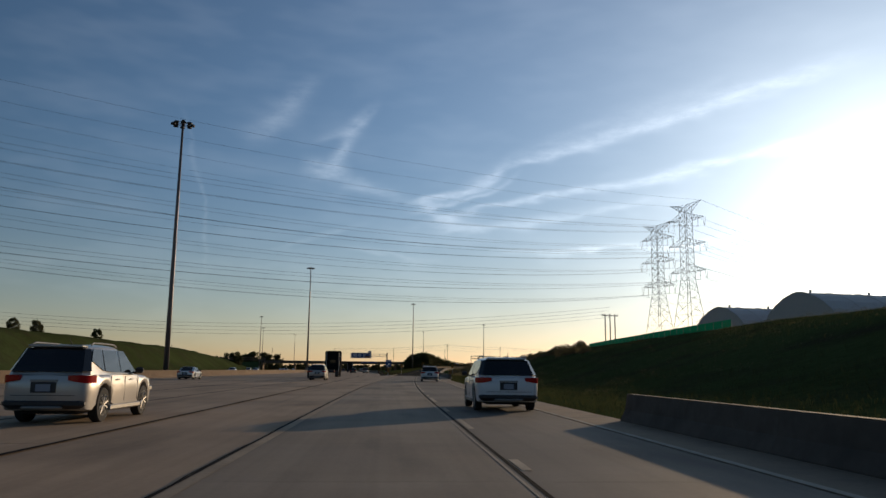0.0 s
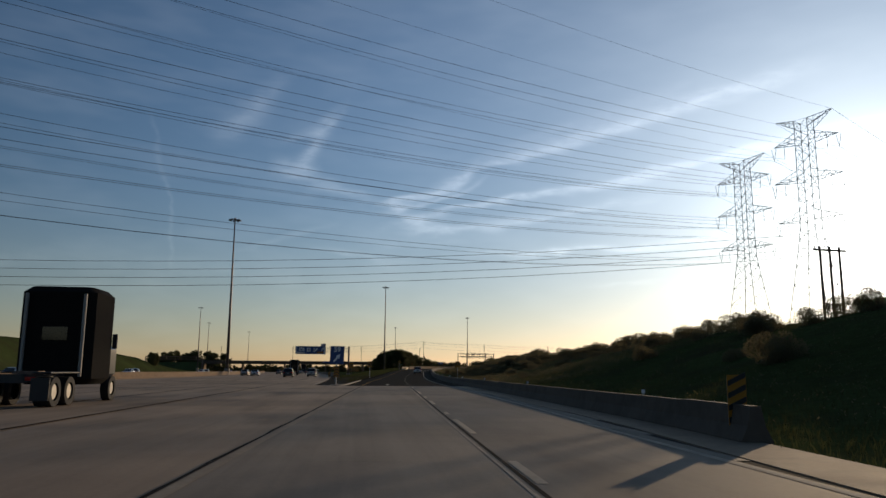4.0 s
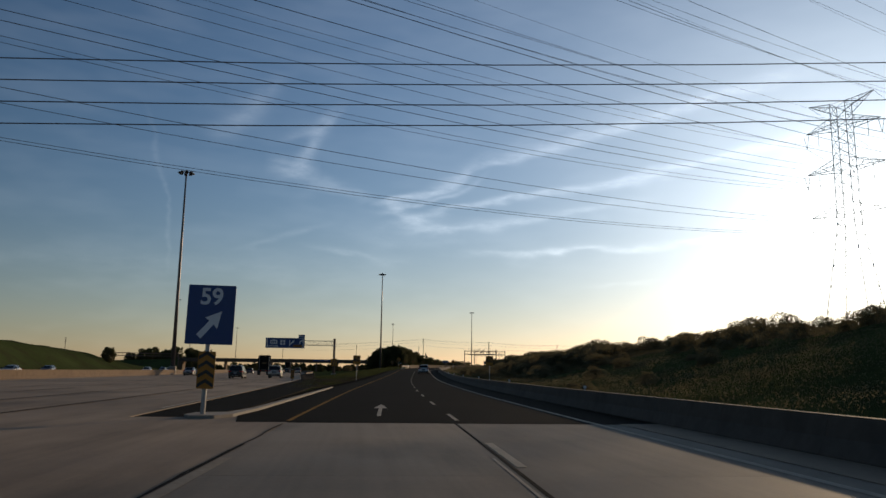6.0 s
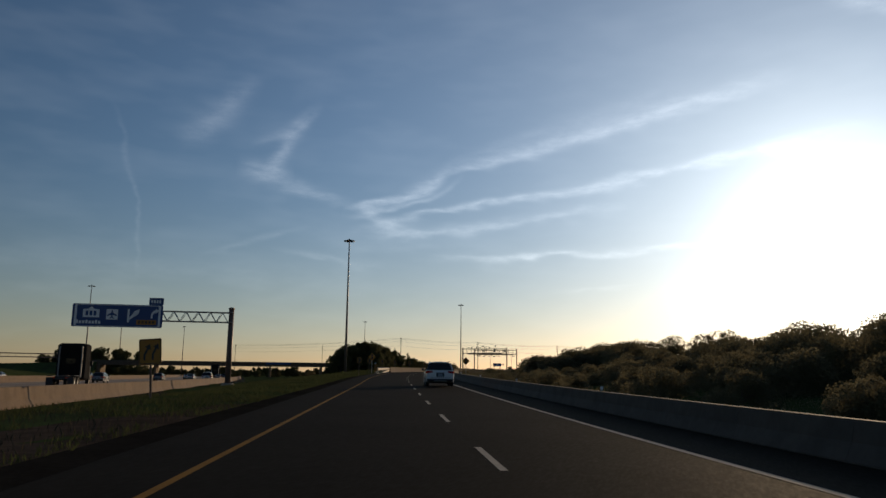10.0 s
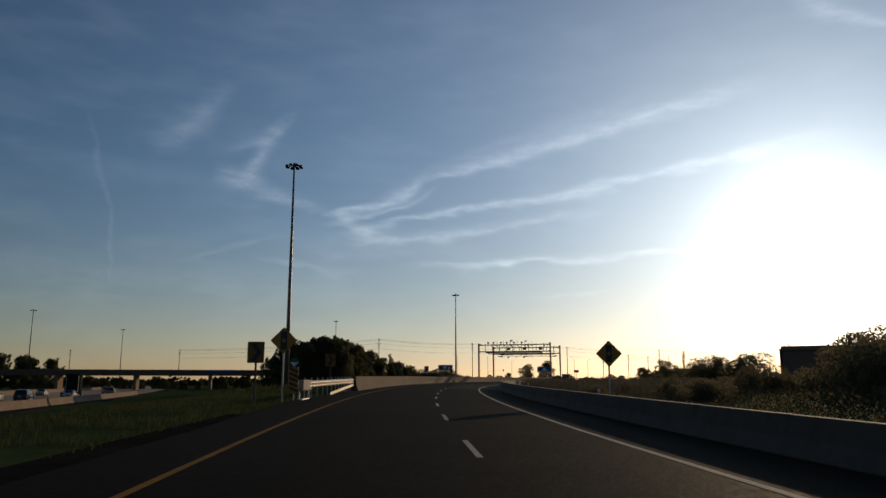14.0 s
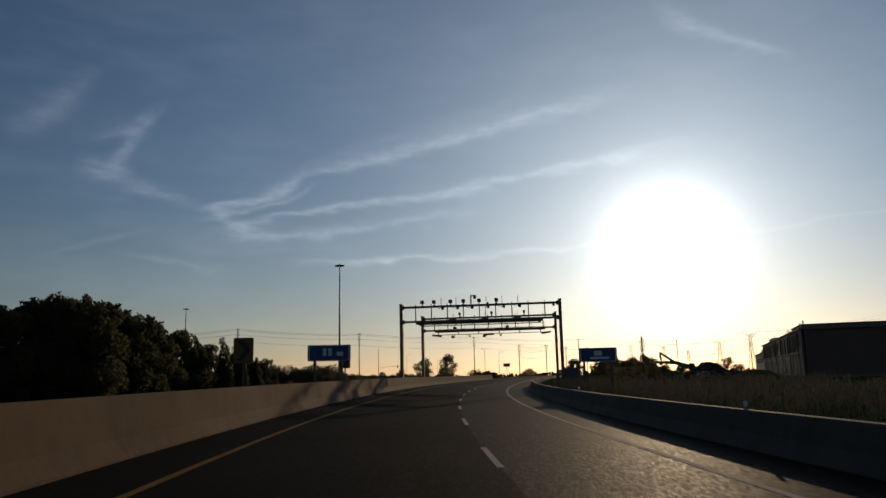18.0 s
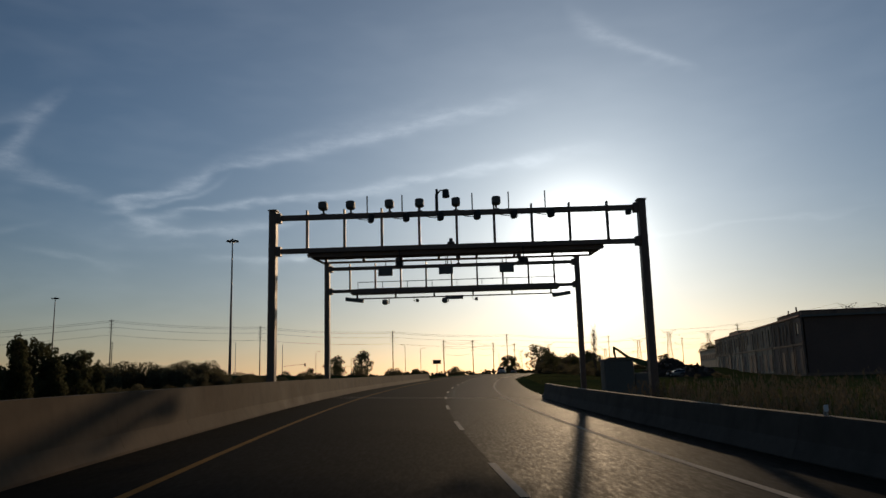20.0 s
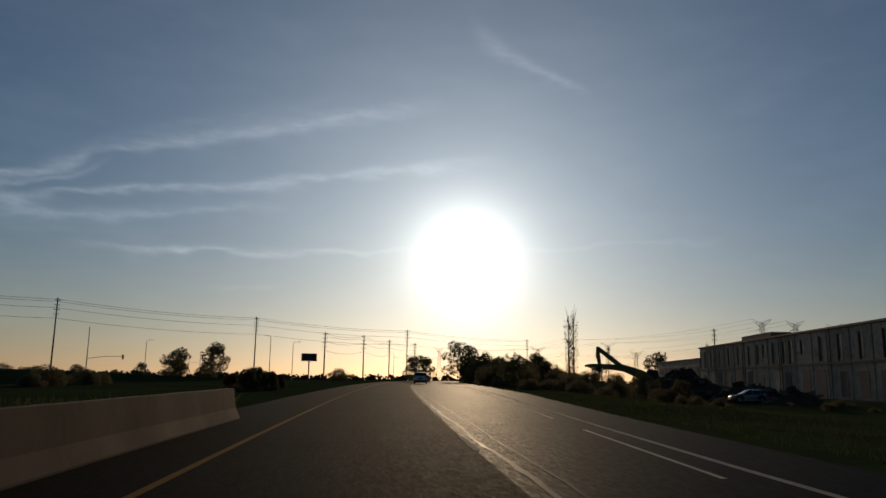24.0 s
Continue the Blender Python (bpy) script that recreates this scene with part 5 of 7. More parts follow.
def plant(name, meshes, m, label, category, group, scale=1.0):
    root = thing(name, m, label, category, group)
    for nm, me in zip(("trunk", "crown"), meshes):
        ob_ = new(nm, me)
        ob_.parent = root
        ob_.scale = (scale, scale, scale)
    return root


rng = random.Random(5)
BROAD = [tree_meshes(11 + k, 10.0, 4.4, 15000, 0.17, bare=0.1, dense=40, lump=(0.17, 0.20), sprigs=16) for k in range(4)]
OPEN = [tree_meshes(31 + k, 10.0, 4.6, 5200, 0.19, bare=0.26, dense=26, lump=(0.20, 0.20), sprigs=8) for k in range(2)]
BUSH = [tree_meshes(51 + k, 4.0, 3.6, 9500, 0.105, bare=0.0, dense=16, leaf=SCRUB_GLARE) for k in range(6)]
CONIFER = []
for k in range(2):
    r_ = random.Random(80 + k)
    wood = Shape().tube((0, 0, 0), (0, 0, 9.6), 0.2, 0.03, 7)
    blobs = [(r_.gauss(0, 0.12), r_.gauss(0, 0.12), 0.8 + i * 0.55, 1.9 * (1 - i / 16.5) + 0.22, 0.6) for i in range(16)]
    CONIFER.append((wood.mesh("trunk", BARK), leaf_cloud(r_, blobs, 6500, 0.17).mesh("crown", LEAF)))
r_ = random.Random(99)
wood = Shape().tube((0, 0, 0), (0, 0, 11), 0.16, 0.03, 6)
for k in range(26):
    z = 1.2 + k * 0.36
    a_ = r_.random() * 6.28
    wood.tube((0, 0, z), (math.cos(a_) * 0.7, math.sin(a_) * 0.7, z + 2.0), 0.035, 0.01, 4)
POPLAR = (wood.mesh("trunk", BARK), leaf_cloud(r_, [(0, 0, 2.5 + i * 0.9, 0.75, 1.4) for i in range(9)], 330, 0.12).mesh("crown", LEAF))


def set_plant(kind, name, x, y, h, natural, label, category, group, sink=0.15, z=None):
    gz = ground_at(x, y) if z is None else z
    k = h / natural
    return plant(name, rng.choice(kind), pose(x, y, gz - sink, 0, 0, rng.random() * 360), label, category, group, k)


# shrubs along the crest and the slope of the bank
for s in np.arange(150, 372, 4.6):
    for row, (o0, hh) in enumerate(((40.5, 2.0), (34.0, 1.8))):
        if s < 184 and row == 0:
            continue
        s_, o_ = s + rng.uniform(-2, 2), o0 + rng.uniform(-2.8, 2.8) - (max(0, s - 270) * 0.07)
        q = at(s_, o_)
        h_ = hh * rng.uniform(0.65, 1.3) * (0.9 if s > 300 else 1.0)
        set_plant(BUSH, "shrub", q.x, q.y, h_, 4.0, "dense olive green shrub on the bank", "shrub", "shrubs on the bank", 0.35 * h_)
for s in np.arange(120, 188, 6.5):
    q = at(s + rng.uniform(-2, 2), 27 + rng.uniform(-6, 5))
    set_plant(BUSH, "shrub", q.x, q.y, rng.uniform(0.9, 1.7), 4.0, "low dark shrub on the bank", "shrub", "shrubs on the bank", 0.3)
for s, o_, h_ in ((225.4, 42.0, 2.7), (251, 46, 2.7), (286, 41, 2.7), (236, 43, 3.0), (262, 44, 2.8), (300, 36, 2.6), (312, 33, 2.6), (322, 31, 2.8), (333, 29, 2.9), (344, 27, 2.8), (352, 26, 2.5)):
    q = at(s, o_)
    set_plant(BUSH, "tree", q.x, q.y, h_ + 0.5, 4.2, "small rounded leafy tree on the bank", "tree", "trees on the bank", 0.6)
for s in np.arange(366, 478, 10.0):
    q = at(s + rng.uniform(-1, 1), 20 + rng.uniform(-6, 14))
    set_plant(BUSH, "shrub", q.x, q.y, rng.uniform(0.6, 1.3), 4.0, "low scrubby bush among dry reeds", "shrub", "bushes in the reeds", 0.3)
for s in np.arange(340, 376, 3.0):
    for o0, top in ((22.5, 4.7), (28.0, 5.6), (34.0, 6.6)):
        q = at(s + rng.uniform(-1, 1), o0 + rng.uniform(-2, 2))
        top_ = top - max(0, 348 - s) * 0.05 - (1.2 if s > 368 and o0 < 25 else 0) + rng.uniform(-0.5, 0.15)
        set_plant(BUSH, "shrub", q.x, q.y, (top_ - ground_at(q.x, q.y) + 0.5), 4.3, "tall leafy shrub in a thicket on the bank", "shrub", "thicket on the bank", 0.5)
for s in np.arange(196, 346, 3.4):
    for o0, hh in ((13.5, 1.2), (18.5, 1.7), (24.0, 2.1), (29.5, 2.3)):
        k = float(np.interp(s, [196, 232, 260, 290, 310, 346], [0.25, 0.6, 1.0, 0.9, 0.6, 0.4]))
        if rng.random() > 0.25 + 0.7 * k:
            continue
        q = at(s + rng.uniform(-1.7, 1.7), o0 + rng.uniform(-2.2, 2.2) - max(0, s - 300) * 0.03)
        h_ = hh * k * rng.uniform(0.75, 1.3) + 0.3
        set_plant(BUSH, "bush", q.x, q.y, h_, 4.0, "leafy bush in the growth on the bank's slope", "bush", "growth on the slope", 0.25 * h_)
rb = random.Random(404)
for s in np.arange(366, 436, 2.6):
    for o0 in (11.0, 15.5, 21.0, 27.0):
        if rb.random() < 0.35:
            continue
        q = at(s + rb.uniform(-1.3, 1.3), o0 + rb.uniform(-2.0, 2.0))
        h_ = rb.uniform(0.7, 1.35) * float(np.interp(s, [366, 385, 436], [1.25, 1.0, 0.65])) * (0.8 if o0 < 12 else 1.0)
        set_plant(BUSH, "bush", q.x, q.y, h_, 4.0, "low tangled bush behind the barrier", "bush", "low growth behind the barrier", 0.2)
for s, o0, h_ in ((584, -10.5, 3.0), (588, -9.6, 2.8), (592, -11.5, 3.3), (596, -10.2, 2.6), (589, -12.8, 2.6), (602, -11.0, 2.0)):
    q = at(s, o0)
    set_plant(BROAD, "bush", q.x, q.y, h_ * 0.75, 10.0, "dark leafy bush beyond the wall's end", "bush", "bushes beyond the wall", 0.7)
for x, y, h_ in ((77.0, 431.0, 4.4), (79.6, 429.4, 3.9), (82.4, 427.0, 4.6)):
    set_plant(BUSH, "tree", x, y, h_, 4.2, "small rounded leafy tree beyond the bank", "tree", "trees beyond the bank", 0.4)
# dark wood left of the ramp
for x, y, h_ in ((13.5, 484, 10.0), (17.0, 488, 11.0), (19.5, 492, 11.5), (23.5, 493, 12.0), (27, 500, 11.0), (20, 503, 11.5), (30, 506, 10.0), (33.5, 511, 9.5), (16, 497, 11), (22, 499, 12), (25, 497, 11.5), (29, 502, 10.5), (36, 517, 8.0), (42, 524, 7.0), (46, 531, 6.0)):
    set_plant(BROAD, "tree", x, y, h_, 10.0, "dense dark leafy tree in a clump beside the ramp", "tree", "wood beside the ramp", 1.2)
for x, y, h_ in ((38.9, 515, 8.8), (41.5, 518, 7.0), (35.5, 513.5, 8.0), (44, 523, 6.0), (48, 533, 5.0)):
    set_plant(CONIFER, "conifer", x, y, h_, 10.0, "narrow dark conifer at the edge of the wood", "tree", "conifers by the ramp", 0.6)
for k in range(16):
    x = 50 + k * 3.4
    set_plant(BUSH, "shrub", x + rng.uniform(-1, 1), 545 + k * 5.5 + rng.uniform(-3, 3), rng.uniform(1.2, 2.6), 4.0, "low dark shrub behind the concrete wall", "shrub", "shrubs behind the wall", 0.4)
# trees round the crossroads and along the horizon
for x, y, h_ in ((166.6, 775.5, 13.0), (156.7, 784.8, 11.0), (146, 790, 6.5), (184.4, 654.5, 9.6), (176, 660, 6.5), (198, 668, 7.5), (210, 672, 7), (171, 650, 6)):
    set_plant(OPEN, "tree", x, y, h_, 10.0, "open leafy tree against the evening sky", "tree", "trees by the crossroads", 0.6)
for k in range(30):
    x, y = 128 + k * 7.5 + rng.uniform(-3, 3), 690 + rng.uniform(-12, 22) + (60 if k < 6 else 0)
    if abs(ramp_coords(np.array([x]), np.array([y]))[1][0]) < 20:
        continue
    set_plant(BUSH + OPEN, "shrub", x, y, rng.uniform(3.0, 6.5), 6.0, "dark shrub on the skyline", "shrub", "shrubs on the skyline", 0.5)
for k in range(54):
    s_ = 588 + k * 2.6 + rng.uniform(-1.5, 1.5)
    q = at(s_, 13.5 + rng.random() ** 1.4 * 16)
    h_ = 1.3 + (s_ - 588) / 140 * 3.4
    if k % 5 == 4:
        set_plant(OPEN, "tree", q.x, q.y, h_ * rng.uniform(1.3, 2.0), 10.0, "open small tree in the brush beyond the verge", "tree", "trees beyond the verge", 0.4)
    else:
        set_plant(BUSH, "shrub", q.x, q.y, h_ * rng.uniform(0.7, 1.2), 4.0, "hazy brush beyond the grass verge", "shrub", "brush beyond the verge", 0.3)
for k in range(28):
    x, y = -10 + k * 4.4 + rng.uniform(-3, 3), 700 + rng.uniform(-10, 30)
    if 0.35 < (k * 0.37) % 1 < 0.5:
        continue
    set_plant(BUSH, "tree", x, y, rng.uniform(3.0, 6.5), 4.3, "dark leafy tree on the skyline", "tree", "trees on the skyline", 0.5)
for x, y, h_ in ((-88, 180, 3.5), (-92, 200, 4.2), (-90, 236, 4.0), (-84.7, 430, 5.6), (-88, 437, 5.0), (-155, 738, 16), (-148, 730, 17), (-141, 742, 15.5), (-131, 732, 17.5), (-124, 740, 16.5), (-117, 730, 16), (-110, 738, 15), (-165, 735, 13), (-136, 726, 15)):
    set_plant(BROAD, "tree", x, y, h_, 10.0, "rounded dark tree beyond the motorway", "tree", "trees beyond the motorway", 0.5)
for k in range(30):
    set_plant(BROAD, "tree", -150 + k * 5.6 + rng.uniform(-3, 3), 705 + rng.uniform(-8, 18), rng.uniform(5.0, 8.0), 10.0, "dark leafy tree beyond the road bridge", "tree", "trees beyond the bridge", 1.6)
for x, y in ((163.7, 597.6), (165.6, 600.5)):
    plant("poplar", POPLAR, pose(x, y, ground_at(x, y), 0, 0, rng.random() * 360), "tall thin nearly bare poplar", "tree", "bare poplars", 1.12)

# ---- far wood line along the horizon ----
fw = Shape()
for k in range(760):
    a_ = radians(-66 + 136 * k / 759)
    d = 1150 + 200 * noise.noise((k * 0.07, 0, 0))
    x, y = math.sin(a_) * d + 20, math.cos(a_) * d + 250
    h_ = 8 + 6 * noise.noise((k * 0.17, 3, 0)) + 3 * rng.random()
    for j in range(14):
        r2 = rng.uniform(1.3, 3.0) + (2.0 if j < 6 else 0.0)
        c = Vector((x + rng.gauss(0, 5), y + rng.gauss(0, 7), 0.5 + (j / 13.0) ** 1.2 * max(2.0, h_ - r2)))
        n_ = [c + Vector((u * rng.uniform(0.7, 1.4), v * rng.uniform(0.7, 1.4), w * rng.uniform(0.6, 1.2))) * r2 for u, v, w in ((1, 0, 0), (0, 1, 0), (-1, 0, 0), (0, -1, 0), (0, 0, 1), (0, 0, -1))]
        fw.add(n_, [(0, 1, 4), (1, 2, 4), (2, 3, 4), (3, 0, 4), (1, 0, 5), (2, 1, 5), (3, 2, 5), (0, 3, 5)])
tagged(part("far_wood", fw, LEAF), "dark line of woods on the horizon", "woods", "", "stuff")

brush = random.Random(77)
for k in range(13):
    x, y = 46.5 + k * 1.7 + brush.uniform(-0.7, 0.7), 574 + brush.uniform(-5, 7)
    set_plant(BUSH, "shrub", x, y, (6.7 + brush.uniform(-0.6, 0.6) - ground_at(x, y)), 4.0, "low dark brush beyond the concrete wall", "shrub", "brush beyond the wall", 0.4)

# ---- bridge over the motorway ----
br = thing("road_bridge", pose(-38, 660, 0, 0, 0, 3), "long dark concrete road bridge over the motorway", "bridge", "", "structure")
# deck and parapets take the concrete whose colour carries the shade
part("deck", Shape().box((0, 4, 6.6), (150, 11, 1.4)), BARRIER_SHADED, br)
part("parapet", Shape().box((0, -1.7, 7.8), (150, 0.3, 1.0)), BARRIER_SHADED, br)
part("parapet", Shape().box((0, 9.6, 7.8), (150, 0.3, 1.0)), BARRIER_SHADED, br)
for x in (-44, -14, 16, 44):
    part("pier", Shape().chamfered((x, 4, 2.9), (1.2, 8.5, 6.2), 0.2), BARRIER, br)
for x in (-73, 73):
    part("abutment", Shape().box((x, 4, 3.0), (4, 11.5, 6.6)), BARRIER, br)
part("sign_panel", Shape().box((20.5, -1.95, 7.6), (13.5, 0.12, 1.2)), BLUE, br, "long blue panel on the parapet")
for sx, x0 in ((-1, -73), (1, 73)):
    sh = Shape()
    L = 150
    sh.add([(x0, -2, 7.2), (x0, 10, 7.2), (x0 + sx * L, 10, 3.0), (x0 + sx * L, -2, 3.0), (x0, -16, -0.2), (x0, 24, -0.2), (x0 + sx * L, 20, -0.2), (x0 + sx * L, -12, -0.2)],
           [(0, 1, 2, 3), (0, 3, 7, 4), (1, 5, 6, 2), (0, 4, 5, 1), (2, 6, 7, 3)])
    part("embankment", sh, GRASS, br)

# gantry over the motorway, far off
fg = thing("overhead_gantry", pose(-128, 575, 0, 0, 0, 20), "far grey steel gantry over the motorway", "gantry")
for x in (0, 34):
    part("post", Shape().box((x, 0, 4.6), (0.5, 0.6, 9.6)), STEEL, fg)
part("beam", join(beam((0, 0, 9.4), (34, 0, 9.4), 0.3, 0.4), beam((0, 0, 7.9), (34, 0, 7.9), 0.3, 0.4)), STEEL, fg)
for k in range(12):
    part("strut", Shape().box((1.5 + k * 2.8, 0, 8.6), (0.12, 0.12, 1.4)), STEEL, fg)

# ---- the warehouse ----
C0, C1 = Vector((164.8, 538.4, 0)), Vector((235.5, 625.9, 0))
wd = (C1 - C0).normalized()
wr = Vector((wd.y, -wd.x, 0))
wl_ = (C1 - C0).length
wt = math.degrees(math.atan2(wd.y, wd.x))
z0 = 2.6
wh = thing("warehouse", pose(C0.x, C0.y, z0, 0, 0, wt), "long warehouse of tan precast concrete panels with a dark end wall", "building")
part("shell", Shape().box((wl_ / 2 + 0.3, -45, 5.2), (wl_ - 0.6, 89, 10.3)), WALLDARK, wh, "dark cladding")
part("plinth", Shape().box((wl_ / 2, -44.9, -1.0), (wl_ - 0.1, 90.0, 2.2)), WALLBROWN, wh, "stained concrete base")
part("roof", Shape().box((wl_ / 2, -45, 10.5), (wl_ + 0.4, 90.4, 0.35)), ROOF, wh)
npan = 18
panw = wl_ / npan
pm = Shape().chamfered((0, 0, 0), (panw - 0.06, 0.3, 10.2), 0.02).mesh("wall_panel", WALLPANEL)
pm_dark = Shape().chamfered((0, 0, 0), (panw - 0.06, 0.3, 10.2), 0.02).mesh("wall_panel", WALLBROWN)
rw_ = random.Random(41)
for k in range(npan):
    ob_ = new("wall_panel", pm_dark if k < 4 else pm)
    ob_.parent = wh
    ob_.location = (panw * (k + 0.5), 0.0, 5.2)
    x0_ = panw * k
    # upper storey: narrow dark window strips between pale fins
    n_ = rw_.choice((1, 1, 2))
    for j in range(n_):
        xc = x0_ + panw * (j + 0.5) / n_ + rw_.uniform(-0.3, 0.3)
        w_ = rw_.uniform(0.5, 1.2)
        z_, hz = (7.6, 3.6) if rw_.random() < 0.75 else (8.2, 2.2)
        part("window", Shape().box((xc, 0.16, z_), (w_, 0.06, hz)), WALLGLASS, wh, "narrow dark window strip")
        part("fin", Shape().box((xc + w_ / 2 + 0.12, 0.24, z_), (0.22, 0.24, hz + 0.3)), WALLBROWN, wh)
    # lower storey: dark bays of uneven width
    if rw_.random() < 0.7:
        w_ = rw_.uniform(1.6, 3.8)
        part("loading_door", Shape().box((x0_ + panw / 2 + rw_.uniform(-0.7, 0.7), 0.17, 2.3), (w_, 0.08, rw_.uniform(3.6, 4.8))), WALLDARK, wh, "dark loading bay")
    part("joint_strip", Shape().box((x0_, 0.17, 5.3), (0.22, 0.10, 10.3)), WALLDARK, wh)
    if k % 3 == 1:
        part("downpipe", Shape().tube((x0_ + 0.8, 0.28, 0.2), (x0_ + 0.8, 0.28, 10.2), 0.08, 0.08, 6), WALLDARK, wh)
part("ledge", Shape().box((wl_ / 2, 0.22, 5.35), (wl_, 0.22, 0.28)), WALLBROWN, wh)
part("coping", Shape().box((wl_ / 2, 0.1, 10.55), (wl_ + 0.3, 0.7, 0.3)), WALLRED, wh, "dull red roof edge")
part("parapet", Shape().box((10.4, -9.0, 11.05), (20.0, 17.6, 0.75)), WALLBROWN, wh, "raised parapet at the near end")
part("coping", Shape().box((10.4, -9.0, 11.48), (20.3, 17.9, 0.12)), WALLRED, wh)
part("parapet", Shape().box((wl_ * 0.66, -1.6, 11.0), (wl_ * 0.14, 3.6, 1.0)), WALLBROWN, wh)
for x, y, r_, h_ in ((10.6, -1.8, 0.14, 2.3), (17.2, -1.8, 0.14, 2.1), (52, -8, 0.3, 1.4), (70, -8, 0.3, 1.4)):
    part("roof_vent", Shape().tube((x, y, 10.6), (x, y, 10.6 + h_), r_, r_ * 1.1, 8), STEEL, wh)
wh2 = thing("warehouse_annex", pose(*(C1 + wd * 1.5 - wr * 0.0 + Vector((0, 0, z0))), 0, 0, wt), "lower pale warehouse annex with window bands", "building")
part("shell", Shape().box((22, -20, 3.0), (44, 40, 10.0)), WALLPANEL, wh2)
part("roof", Shape().box((22, -20, 8.15), (44.4, 40.4, 0.3)), ROOF, wh2)
for k in range(8):
    part("window", Shape().box((3 + k * 5.3, 0.04, 5.6), (3.4, 0.12, 1.6)), WALLDARK, wh2, "dark window")

# ---- fabric domes behind the bank ----


def dome(x, y, z, turn_, length, w, h):
    ob_ = thing("fabric_shed", pose(x, y, z, 0, 0, turn_), "pale arched fabric storage shed with a flat end wall", "building", "fabric sheds")
    half_ = [(-1.0, 0.0), (-0.985, 0.25), (-0.92, 0.46), (-0.79, 0.64), (-0.60, 0.79), (-0.36, 0.91), (-0.14, 0.98), (0.0, 1.0)]
    prof = [(a_ * w / 2, b_ * h) for a_, b_ in half_] + [(-a_ * w / 2, b_ * h) for a_, b_ in reversed(half_[:-1])]
    sh = Shape().loft([[(a_, yy, b_) for a_, b_ in prof] for yy in np.linspace(0, length, 12)], True, True, closed=False)
    part("cover", sh, FABRIC, ob_, smooth=False)
    for k in range(12):
        part("rib", Shape().path([(a_ * 1.002, k * length / 11, b_ * 1.002 + 0.02) for a_, b_ in prof], 0.06, 4), FABRIC, ob_)
    for k in range(5):
        part("roof_vent", Shape().tube((0, 3 + k * length / 5.4, h - 0.1), (0, 3 + k * length / 5.4, h + 0.5), 0.2, 0.25, 8), GALV, ob_)
    return ob_


dome(72.6, 158.8, 6.1, -80, 54, 20.5, 9.7)
dome(76.3, 133.0, 6.2, -80, 72, 21.0, 10.3)

# ---- green fence along the crest ----
fe = thing("mesh_fence", pose(*at(196, 44.5).to_2d(), 0.0), "green mesh fence on posts along the top of the bank", "fence")
inv = fe.matrix_world.inverted()
pts = []
for s in np.arange(157, 83, -2.6):
    q = at(s, 38.2)
    pts.append(inv @ Vector((q.x, q.y, ground_at(q.x, q.y))))
for i, q in enumerate(pts):
    part("post", Shape().tube(q - Vector((0, 0, 0.3)), q + Vector((0, 0, 1.05)), 0.035, 0.035, 6), GALV, fe)
    if i + 1 < len(pts):
        n_ = pts[i + 1]
        part("mesh_panel", Shape().add([q + Vector((0, 0, 0.05)), n_ + Vector((0, 0, 0.05)), n_ + Vector((0, 0, 0.98)), q + Vector((0, 0, 0.98)), q + Vector((0.03, 0.03, 0.05)), n_ + Vector((0.03, 0.03, 0.05)), n_ + Vector((0.03, 0.03, 0.98)), q + Vector((0.03, 0.03, 0.98))], [(0, 1, 2, 3), (7, 6, 5, 4), (0, 4, 5, 1), (3, 2, 6, 7)]), MESHGREEN, fe)
# wire fence further on
fe = thing("wire_fence", pose(*at(196, 44.5).to_2d(), 0.0), "thin wire fence on the bank's crest", "fence")
inv = fe.matrix_world.inverted()
pts = []
for s in np.arange(197, 300, 3.2):
    q = at(s, 45.0)
    pts.append(inv @ Vector((q.x, q.y, ground_at(q.x, q.y))))
for q in pts:
    part("post", Shape().tube(q - Vector((0, 0, 0.3)), q + Vector((0, 0, 2.2)), 0.04, 0.04, 5), GALV, fe)
for z in (1.2, 2.15):
    part("wire", Shape().path([q + Vector((0, 0, z)) for q in pts], 0.02, 4), GALV, fe)

# ---- poles, lamps and signals at the crossroads ----


def utility_pole(x, y, top, arms=2, lab="tall timber utility pole with crossarms"):
    z = ground_at(x, y)
    ob_ = thing("utility_pole", pose(x, y, z, 0, 0, -20), lab, "utility pole", "utility poles")
    h = top - z
    part("pole", Shape().tube((0, 0, -0.3), (0, 0, h), 0.24, 0.15, 8), TIMBER, ob_)
    for k in range(arms + 2):
        zk = h - 0.7 - k * 1.25
        part("bracket", Shape().box((0, 0, zk), (1.1 if k % 2 else 1.5, 0.12, 0.14)), TIMBER, ob_)
        for xx in (-0.62, 0.62):
            part("insulator", Shape().tube((xx, 0, zk - 0.02), (xx, 0, zk + 0.34), 0.10, 0.07, 6), GUTTER, ob_)
    return Vector((x, y, top))


tops = [utility_pole(*q) for q in ((57.2, 731.0, 26.8), (110.5, 736.3, 25.1), (168.4, 741.5, 23.8), (229.0, 747.0, 23.0), (300.0, 760.0, 23.0))]
tops2 = [utility_pole(*q) for q in ((179.0, 713.9, 18.3), (201.1, 729.9, 19.1), (222.0, 748.0, 19.0), (245.0, 766.0, 19.5))]
for run in (tops, tops2):
    for a_, b_ in zip(run[:-1], run[1:]):
        for dz in (0.4, 1.0, 2.7, 5.5):
            far_wire(a_ - Vector((0, 0, dz)), b_ - Vector((0, 0, dz)), 0.9, 0.04)
for a_ in (tops[0],):
    for dz in (0.4, 1.0, 2.7, 5.5):
        far_wire(a_ - Vector((0, 0, dz)), Vector((-60, 820, 24 - dz)), 1.5, 0.04)
utility_pole(-175.0, 175.0, 25.0)
